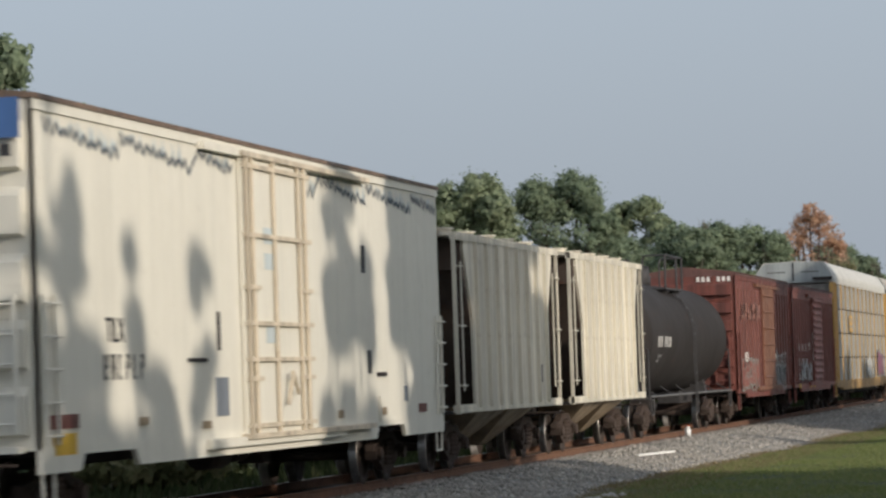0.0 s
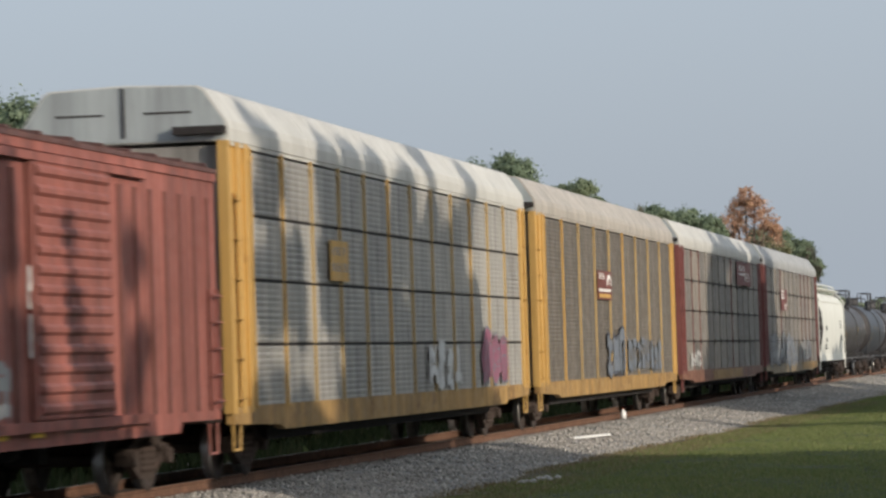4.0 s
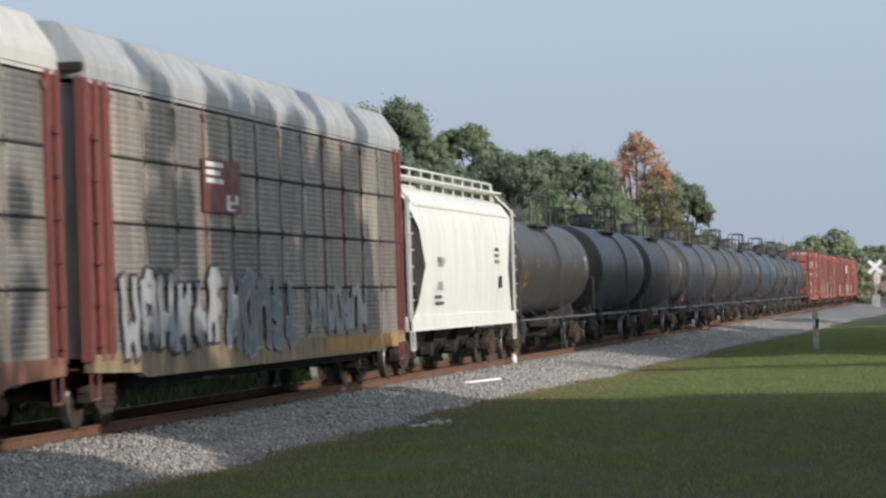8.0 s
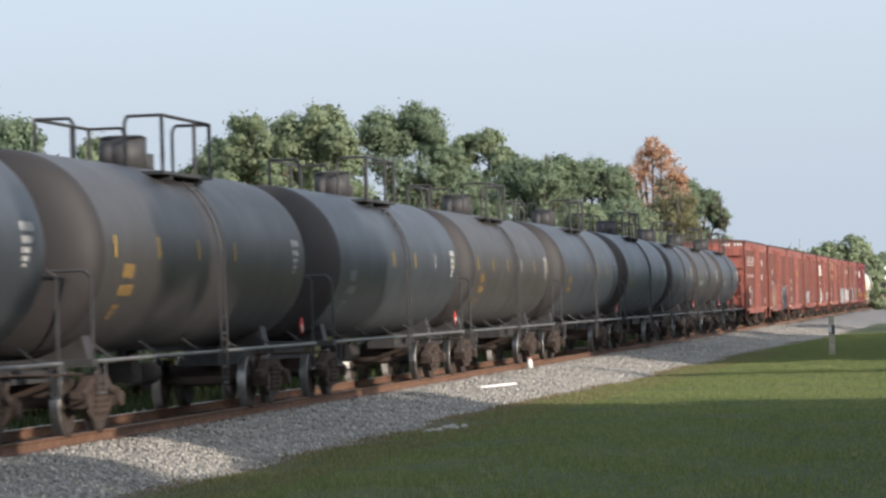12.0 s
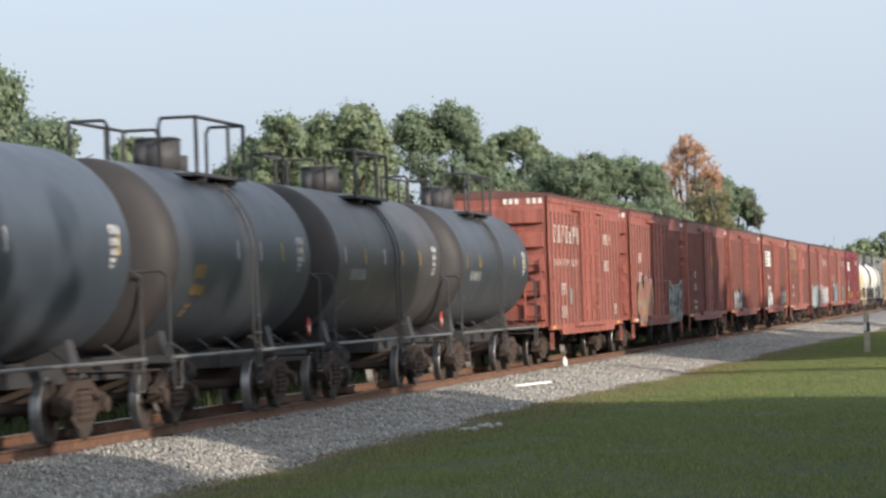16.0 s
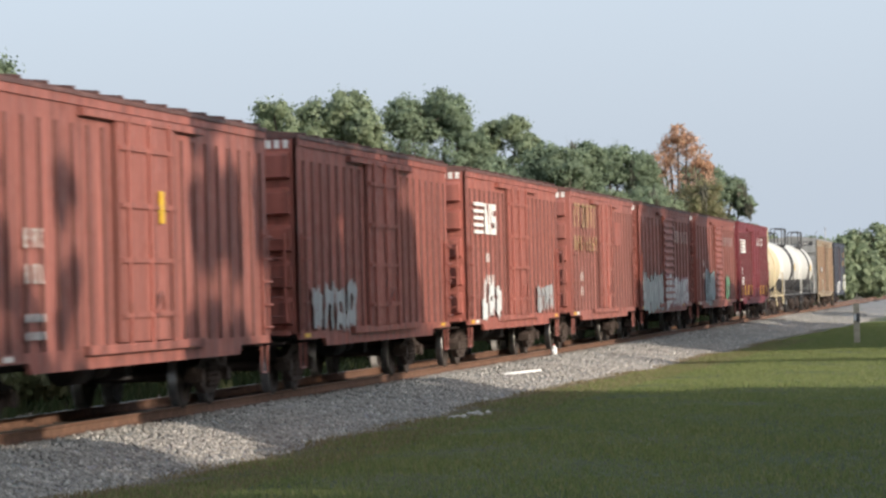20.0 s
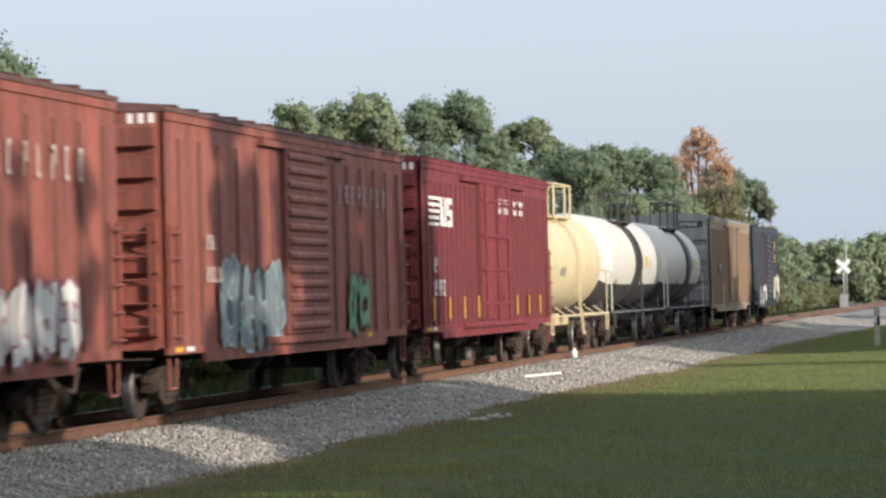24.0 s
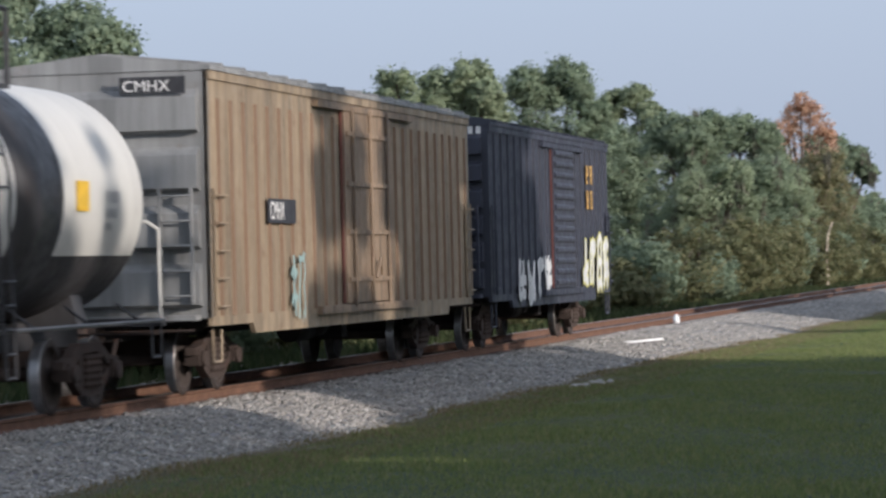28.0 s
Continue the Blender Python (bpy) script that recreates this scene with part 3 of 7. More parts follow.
oak(186.0, 37.5, ((1.5, 12.3, 2.0, 1.0), (-1.5, 12.2, 2.0, 1.0)), 107, M_LEAF, GREEN, 0.12)
oak(212.0, 35.0, ((1.6, 14.4, 1.2, 2.0), (0.6, 14.0, 1.2, 2.0), (-0.9, 15.0, 1.3, 3.0), (-1.8, 13.2, 0.9, 2.0), (-2.6, 11.8, 0.9, 2.0)), 108, M_LEAF, GREEN, 0.11)
oak(245.0, 35.0, ((1.9, 12.9, 1.0, 2.0), (1.1, 14.3, 1.0, 2.0), (-0.5, 14.8, 1.1, 2.0), (-1.6, 13.2, 0.9, 2.0)), 109, M_LEAF2, LIGHT, 0.11)
oak(236.0, 36.5, ((1.6, 11.5, 2.2, 1.0), (-1.6, 11.8, 2.2, 1.0)), 110, M_LEAF, GREEN, 0.13)
oak(226.0, 28.5, ((1.6, 12.0, 1.3, 1.5), (0.0, 11.6, 1.4, 1.5), (-1.3, 11.9, 1.1, 1.5)), 111, M_LEAF, GREEN, 0.11, moss=5)
oak(252.0, 28.3, ((2.6, 11.6, 1.3, 1.5), (1.5, 12.8, 1.5, 1.5), (-0.2, 12.8, 1.3, 1.5), (-1.9, 12.2, 1.3, 1.5)), 112, M_LEAF, GREEN, 0.11, moss=6)
oak(208.0, 24.5, ((1.4, 7.6, 1.5, 0.5), (-0.6, 8.4, 1.3, 0.5)), 113, M_LEAF2, LIGHT, 0.1, moss=10)
oak(222.0, 24.0, ((1.2, 8.0, 1.5, 0.5), (-1.0, 8.9, 1.3, 0.5)), 114, M_LEAF, GREEN, 0.1, moss=5)
oak(238.0, 24.0, ((1.0, 9.0, 1.5, 0.5), (-1.0, 8.4, 1.4, 0.5)), 115, M_LEAF2, LIGHT, 0.1, moss=5)
oak(263, 24.6, ((1.5, 12.3, 0.9, 8.4), (0.8, 13.6, 0.8, 8.4), (0.1, 14.5, 0.75, 8.6), (-0.6, 13.9, 0.85, 8.2), (-1.4, 12.9, 0.8, 8.0), (-2.0, 11.6, 0.6, 8.0)), 301, M_ORANGE, "tall tree with rusty orange autumn foliage", 0.09, per=42, clumps=30, group="", ragged=0.85)
oak(257, 24.0, ((2.2, 10.4, 1.6, 1.0), (0.2, 9.8, 1.7, 1.0), (-1.6, 10.2, 1.5, 1.0)), 303, M_YELLOWING, "yellowish green tree below the orange crown", 0.11, per=80, moss=4, ragged=0.65)
oak(284, 24.4, ((1.2, 12.2, 1.2, 2.0), (-0.6, 12.0, 1.2, 3.0), (-2.3, 11.0, 0.9, 7.0), (-3.0, 9.6, 0.8, 7.4), (0.2, 8.0, 2.2, 0.5)), 302, M_LEAF, "dark green tree beside the orange one", 0.12, moss=5)
oak(300, 24.6, ((0.0, 8.0, 1.8, 0.5), (-1.8, 6.4, 1.6, 0.5)), 304, M_LEAF, GREEN, 0.13)
for i in range(62):
    rnd = random.Random(500 + i)
    x = 60 + i * 4.1 + rnd.uniform(-1, 1)
    tall = 0.0 if x < 165 else 1.6 - 1.2 * max(0.0, (x - 250) / 64)
    shrub(x, 20.4 + rnd.uniform(-0.8, 1.4), rnd.uniform(2.0, 3.6) + tall, rnd.uniform(1.9, 2.9), 600 + i, M_LEAF if i % 4 == 0 else M_HEDGE)
# M_LEAF2's paler colour stands in for haze on most of these
FAR = "distant green tree beyond the level crossing"
for i in range(26):
    rnd = random.Random(900 + i)
    x = 345 + i * 12 + i * i * 0.4
    top = rnd.uniform(6.6, 8.6) * (1.0 + 0.0009 * (x - 345))
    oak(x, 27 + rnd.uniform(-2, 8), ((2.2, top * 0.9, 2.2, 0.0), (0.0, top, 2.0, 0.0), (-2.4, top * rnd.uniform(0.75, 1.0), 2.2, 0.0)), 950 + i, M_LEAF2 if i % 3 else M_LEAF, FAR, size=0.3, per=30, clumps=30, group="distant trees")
for i in range(10):
    rnd = random.Random(1500 + i)
    top = rnd.uniform(7.0, 9.0)
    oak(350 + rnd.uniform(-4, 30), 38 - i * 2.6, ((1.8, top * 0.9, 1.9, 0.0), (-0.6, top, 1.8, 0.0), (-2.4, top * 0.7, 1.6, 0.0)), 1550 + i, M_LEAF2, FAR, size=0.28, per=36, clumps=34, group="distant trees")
for i in range(18):
    rnd = random.Random(1600 + i)
    top = rnd.uniform(7.5, 11.5)
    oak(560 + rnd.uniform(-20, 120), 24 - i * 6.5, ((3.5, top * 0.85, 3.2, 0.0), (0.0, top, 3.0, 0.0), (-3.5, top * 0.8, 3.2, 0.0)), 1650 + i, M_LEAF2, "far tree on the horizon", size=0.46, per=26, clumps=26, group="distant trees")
for i in range(8):
    rnd = random.Random(1300 + i)
    shrub(331 + i * 9 + rnd.uniform(-2, 2), 21 + rnd.uniform(-1, 2), rnd.uniform(2.2, 3.6), rnd.uniform(2.2, 3.2), 1320 + i, M_HEDGE, "green shrub beside the level crossing")

# unseen trees on the sunny side, inferred from the shade on the grass and the train and placed to fit it: x, y, height,
# radius, lumps, leaves a lump
SHADE = [(x, -11.0 + 0.8 * math.sin(x), 10.3 - (1.2 if 15 < x < 23 else 0) + 0.4 * math.cos(x * 1.7), 2.6, 50, 120) for x in (4.0, 8.0, 12.0, 16.0, 19.5, 22.5, 25.5, 28.5)]
SHADE += [(x, -11.0 + 0.5 * math.sin(x), 7.3 + 0.3 * math.cos(x * 1.7), 2.6, 44, 110) for x in (33.5, 37.0, 40.5)]
SHADE += [(x, -10.5 + 0.6 * math.sin(x), 14.3 + 0.6 * math.cos(x * 2.1), 2.3, 60, 150) for x in (43.0, 46.0, 49.0, 52.0, 54.2)]
SHADE += [(x, -6.5 + math.sin(x), 4.7 + 0.3 * math.cos(x), 2.8, 60, 170) for x in (8.0, 13.0, 18.0, 23.0, 28.0, 33.0, 38.0, 43.0, 48.0, 53.0, 57.5, 61.5)]
SHADE += [(x, -12.0, 14.6, 3.2, 36, 24) for x in (-6.0, -1.0, 4.0, 9.0, 14.0, 18.0, 21.0)]
SHADE += [(x, -13.5 + 0.5 * math.sin(x), 12.6, 2.9, 80, 170) for x in (44.0, 47.5, 51.0)]
SHADE += [(26.4, -12.5, 12.9, 0.95, 40, 36), (28.95, -12.5, 12.8, 0.75, 34, 36), (23.4, -12.5, 14.4, 1.3, 34, 22), (36.6, -12.5, 14.6, 1.5, 50, 110), (38.2, -12.5, 14.6, 1.0, 40, 110)]
SHADE += [(x, -12.6, 10.0 + 0.25 * math.sin(3 * x), 1.7, 60, 150) for x in (36.5, 38.5, 40.5, 42.5, 44.5, 46.5, 48.5, 50.5, 52.5, 54.5, 56.5)]
SHADE += [(83.8, -12, 8.2, 1.6, 50, 90), (102.0, -12, 14.6, 3.6, 80, 200), (106.5, -12, 14.8, 3.8, 80, 200), (111.5, -12.5, 14.8, 3.8, 80, 200), (116.5, -12.5, 14.8, 3.8, 80, 200), (121.5, -13, 14.6, 3.6, 80, 200), (190, -16, 12.0, 4.6, 34, 150)]
SHADE += [(x, -12.5, 10.4 + 0.4 * math.sin(x), 2.6, 60, 130) for x in (126.5, 130.5, 134.5, 138.5, 142.5, 146.5, 149.0, 156.5, 159.5)]
for i, (x, y, h, r, lumps, per) in enumerate(SHADE):
    fine = 22 < x < 60 and y < -10
    tree(x, y, h, r, 2000 + i, M_LEAF, "unseen green tree on the verge, placed for the shade it casts", per=int(per * 1.4) if fine else int(per * 0.5), size=0.3 if fine else 0.58, lumps=lumps, low=0.62 if 145 < x < 165 else (0.08 if lumps > 34 else 0.2), group="verge trees")

# ---- running gear ----
M_PLACARD = plain("red_placard", (0.5, 0.05, 0.04), 0.5)
M_TANKGEAR = plain("black_tank_fittings", (0.042, 0.04, 0.041), 0.6)

def build_truck():
    """One two-axle truck, as a part with sub-parts, to be copied under each car."""
    bm = bmesh.new()
    block(bm, -0.2, 0.2, -1.0, 1.0, 0.42, 0.72)
    for x in (-0.88, 0.88):
        rod(bm, (x, -1.05, 0.45), (x, 1.05, 0.45), 0.08, 8)
    proto = part("truck", bm, M_TRUCK, None)
    bm = bmesh.new()
    for sx in (-1, 1):
        prism(bm, [(sx * x, z) for x, z in ((0.0, 0.8), (0.42, 0.8), (0.74, 0.64), (1.1, 0.6), (1.1, 0.5), (0.7, 0.53), (0.38, 0.68), (0.0, 0.68))][::sx], "y", -0.07, 0.07)
        prism(bm, [(sx * x, z) for x, z in ((0.0, 0.17), (0.36, 0.17), (0.8, 0.4), (0.74, 0.5), (0.34, 0.27), (0.0, 0.27))][::sx], "y", -0.06, 0.06)
        block(bm, *sorted((sx * 0.33, sx * 0.44)), -0.065, 0.065, 0.22, 0.72)
        prism(bm, [(sx * x, z) for x, z in ((0.76, 0.36), (0.76, 0.58), (1.0, 0.58), (1.06, 0.5), (1.02, 0.36))][::sx], "y", -0.11, 0.09)
        rod(bm, (sx * 0.88, -0.17, 0.45), (sx * 0.88, -0.1, 0.45), 0.11, 12)
    block(bm, -0.22, 0.22, -0.1, 0.06, 0.5, 0.66)
    frame_side = part("side_frame", bm, M_TRUCK, None)
    bm = bmesh.new()
    rings = []
    for k in range(11):
        rr = 0.068 if k % 2 else 0.05
        rings.append([bm.verts.new((rr * math.cos(q * math.pi / 4), rr * math.sin(q * math.pi / 4), 0.26 + 0.04 * k)) for q in range(8)])
    for a, b in zip(rings, rings[1:]):
        for q in range(8):
            bm.faces.new((a[q], a[(q + 1) % 8], b[(q + 1) % 8], b[q]))
    spring = part("spring", bm, M_TRUCK, None)
    bm = bmesh.new()
    n = 28
    prof = ((0.42, -0.07), (0.42, 0.05), (0.45, 0.055), (0.45, 0.075), (0.36, 0.075), (0.33, 0.03), (0.12, 0.03), (0.1, 0.09), (0.0, 0.09), (0.0, -0.09), (0.1, -0.09), (0.12, -0.03), (0.33, -0.03), (0.37, -0.07))
    rings = [[bm.verts.new((r * math.cos(2 * math.pi * k / n), y, r * math.sin(2 * math.pi * k / n))) for k in range(n)] for r, y in prof if r > 0.01]
    for i in range(len(rings)):
        a, b = rings[i], rings[(i + 1) % len(rings)]
        for k in range(n):
            f = bm.faces.new((a[k], b[k], b[(k + 1) % n], a[(k + 1) % n]))
            f.smooth = i not in (4, 12)
            f.material_index = 1 if i in (0, 1, 2, 12) else 0
    wheel = part("wheel", bm, [M_WHEEL, M_TREAD], None, "worn steel wheel with a bright tread")
    return proto, frame_side, spring, wheel


TRUCK = build_truck()


def put_truck(car, x):
    t = again(TRUCK[0], car, x)
    for y in (-0.98, 0.98):
        again(TRUCK[1], t, 0, y, 0)
        for x in (-0.24, -0.08, 0.08, 0.24):
            again(TRUCK[2], t, x, y * 1.07, 0)
    for ax in (-0.88, 0.88):
        again(TRUCK[3], t, ax, -0.745, 0.42, 180)
        again(TRUCK[3], t, ax, 0.745, 0.42, 0)
    return t


def coupler(car, x, way):
    bm = bmesh.new()
    block(bm, *sorted((x, x + way * 0.5)), -0.09, 0.09, 0.72, 0.9)
    prism(bm, ((x + way * 0.45, -0.12), (x + way * 0.75, -0.2), (x + way * 0.8, 0.02), (x + way * 0.62, 0.05), (x + way * 0.8, 0.14), (x + way * 0.45, 0.16)), "z", 0.66, 0.96)
    rod(bm, (x + way * 0.15, -1.35, 0.85), (x + way * 0.15, 1.35, 0.85), 0.018, 5)
    pipe(bm, [(x + way * 0.2, -0.3, 0.75), (x + way * 0.5, -0.32, 0.42), (x + way * 0.75, -0.2, 0.5)], 0.03, 6)
    return part("coupler", bm, M_TRUCK, car)


def ladder(car, mat, x, y, z0, z1, n, w=0.42, label=""):
    bm = bmesh.new()
    for k in range(n):
        z = z0 + (z1 - z0) * k / (n - 1)
        pipe(bm, [(x - w / 2, y + 0.07, z), (x - w / 2, y, z), (x + w / 2, y, z), (x + w / 2, y + 0.07, z)], 0.016, 5)
    block(bm, x - w / 2 - 0.03, x - w / 2 + 0.03, y + 0.05, y + 0.075, z0 - 0.1, z1 + 0.1)
    block(bm, x + w / 2 - 0.03, x + w / 2 + 0.03, y + 0.05, y + 0.075, z0 - 0.1, z1 + 0.1)
    return part("ladder", bm, mat, car, label)


def end_ladder(car, mat, x, y, z0, z1, n, w=0.42):
    bm = bmesh.new()
    for k in range(n):
        z = z0 + (z1 - z0) * k / (n - 1)
        rod(bm, (x, y - w / 2, z), (x, y + w / 2, z), 0.016, 5)
    for s in (-1, 1):
        block(bm, x - 0.015, x + 0.06, y + s * w / 2 - 0.02, y + s * w / 2 + 0.02, z0 - 0.1, z1 + 0.1)
    return part("ladder", bm, mat, car)


def stirrup(car, mat, x, y, z=0.85):
    bm = bmesh.new()
    pipe(bm, [(x - 0.22, y, z), (x - 0.2, y, z - 0.42), (x + 0.2, y, z - 0.42), (x + 0.22, y, z)], 0.02, 5)
    return part("sill_step", bm, mat, car)


def ribbon(bm, pts, w, y, grow=0.0):
    """A flat stroke along a polyline, with blunt ends."""
    pts = [Vector(p) for p in pts]
    left, right = [], []
    for k, p in enumerate(pts):
        d = (pts[min(k + 1, len(pts) - 1)] - pts[max(k - 1, 0)]).normalized()
        n = Vector((-d.y, d.x)) * (w + grow)
        q = p + d * grow * (1 if k == len(pts) - 1 else -1 if k == 0 else 0)
        left.append(bm.verts.new((q.x + n.x, y, q.y + n.y)))
        right.append(bm.verts.new((q.x - n.x, y, q.y - n.y)))
    for k in range(len(pts) - 1):
        bm.faces.new((left[k], right[k], right[k + 1], left[k + 1]))


def graffiti(car, x0, x1, z0, z1, y, cols, seed, label):
    """Fat leaning spray letters: an outline under a fill, a few drips, sometimes a cloud behind."""
    rnd = random.Random(seed)
    fill, edge = cols[0], cols[1] if len(cols) > 1 else None
    wide = 0.85 * (z1 - z0) + 0.15
    n = max(2, round((x1 - x0) / wide))
    wide = (x1 - x0) / n
    if len(cols) > 2:
        for i in range(n):
            bm = bmesh.new()
            cx = x0 + wide * (i + 0.5)
            a = [(cx + wide * rnd.uniform(0.5, 0.75) * math.cos(k), (z0 + z1) / 2 + (z1 - z0) * rnd.uniform(0.42, 0.58) * math.sin(k)) for k in (2 * math.pi * q / 14 for q in range(14))]
            bm.faces.new([bm.verts.new((p, y - 0.003 - 0.0006 * i, q)) for p, q in a])
            part("graffiti_cloud", bm, cols[2], car, label)
    for i in range(n):
        cx, h = x0 + wide * (i + 0.5), z1 - z0
        lo, hi = z0 + h * rnd.uniform(0.0, 0.14), z1 - h * rnd.uniform(0.0, 0.16)
        lean, w = wide * rnd.uniform(-0.12, 0.2), wide * rnd.uniform(0.09, 0.13)
        strokes = []
        for side in rnd.choice(((-1, 1), (-1, 1), (-1, 0.2), (0,))):
            strokes.append([(cx + side * wide * 0.3 + lean * (k / 4 - 0.5) + rnd.uniform(-0.1, 0.1) * wide, lo + (hi - lo) * k / 4) for k in range(5)])
        for zz in rnd.sample((0.08, 0.3, 0.52, 0.74, 0.95), rnd.choice((1, 2, 2, 3))):
            z = lo + (hi - lo) * zz
            strokes.append([(cx + wide * 0.36 * (k / 2 - 1) + lean * (zz - 0.5), z + rnd.uniform(-0.1, 0.1) * h) for k in range(5)])
        top = y - 0.008 - 0.0016 * i
        if edge is not None:
            bm = bmesh.new()
            for k, st in enumerate(strokes):
                ribbon(bm, st, w, top - 0.0002 * k, wide * 0.05)
            part("graffiti_outline", bm, edge, car, label)
        bm = bmesh.new()
        for k, st in enumerate(strokes):
            ribbon(bm, st, w, top - 0.002 - 0.0002 * k)
        if rnd.random() < 0.5:
            dx = cx + rnd.uniform(-0.3, 0.3) * wide
            ribbon(bm, [(dx, lo + 0.1), (dx + 0.01, lo - h * rnd.uniform(0.05, 0.2))], 0.012, top - 0.003)
        part("graffiti_letter", bm, fill, car, label)


def lettering(car, x, z, y, rows, mat=None, h=0.16, gap=0.08, wide=0.09, seed=0, pitch=None):
    for k, n in enumerate(rows):
        if n:
            bm = bmesh.new()
            bars(bm, x, z - k * (h + gap), y, (n,), h, gap, wide, seed + k, pitch)
            part("lettering", bm, mat or M_WHITE, car)["kind"] = "stuff"


def words(car, name, text, x, z, y, h, mat, end=False, stretch=1.0):
    """Real lettering, as a mesh, on the near side or on the leading end."""
    curve = bpy.data.curves.new(name, "FONT")
    curve.body, curve.size, curve.extrude = text, h / 0.72, 0.004
    tmp = bpy.data.objects.new(name, curve)
    me = bpy.data.meshes.new_from_object(tmp)
    bpy.data.objects.remove(tmp)
    me.transform(Matrix.Diagonal((stretch, 1, 1, 1)))
    me.transform(Matrix.Rotation(radians(90), 4, "X"))
    if end:
        me.transform(Matrix.Rotation(radians(-90), 4, "Z"))
    me.transform(Matrix.Translation((x, y, z)))
    me.materials.clear()
    me.materials.append(mat)
    o = new(name, me)
    o.parent = car
    return o


def patch(car, name, x0, x1, z0, z1, y, mat, label=""):
    bm = bmesh.new()
    block(bm, x0, x1, y - 0.012, y + 0.004, z0, z1)
    return part(name, bm, mat, car, label)


def striped_emblem(car, x, z, y, size=1.0):
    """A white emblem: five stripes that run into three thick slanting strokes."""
    for k in range(5):
        patch(car, "emblem_bar", x, x + (1.55 - 0.06 * k) * size, z - (0.08 + 0.155 * k) * size, z - 0.155 * k * size, y, M_WHITE)
    for k, lean in enumerate((0.0, 0.3, 0.0)):
        bm = bmesh.new()
        x0, w, h = x + (1.62 + 0.3 * k) * size, 0.22 * size, 0.7 * size
        prism(bm, ((x0, z - h), (x0 + w, z - h), (x0 + w - lean * size, z), (x0 - lean * size, z)), "y", y - 0.012 - 0.001 * k, y)
        part("emblem_stroke", bm, M_WHITE, car)
    bm = bmesh.new()
    x0 = x + 2.6 * size
    for q in ((0.0, 0.7, 0.0, 0.15), (0.0, 0.22, 0.15, 0.28), (0.0, 0.7, 0.28, 0.43), (0.48, 0.7, 0.43, 0.56), (0.0, 0.7, 0.56, 0.7)):
        block(bm, x0 + q[0] * size, x0 + q[1] * size, y - 0.012, y, z - q[3] * size, z - q[2] * size)
    part("emblem_stroke", bm, M_WHITE, car)


CARS = []


def car_at(name, label, x0, x1, category="freight car", group="cars of the freight train"):
    c = tagged(new(name), label, category, group)
    c.location = ((x0 + x1) / 2, D, 0)
    CARS.append((c, (x0 + x1) / 2))
    return c, x1 - x0


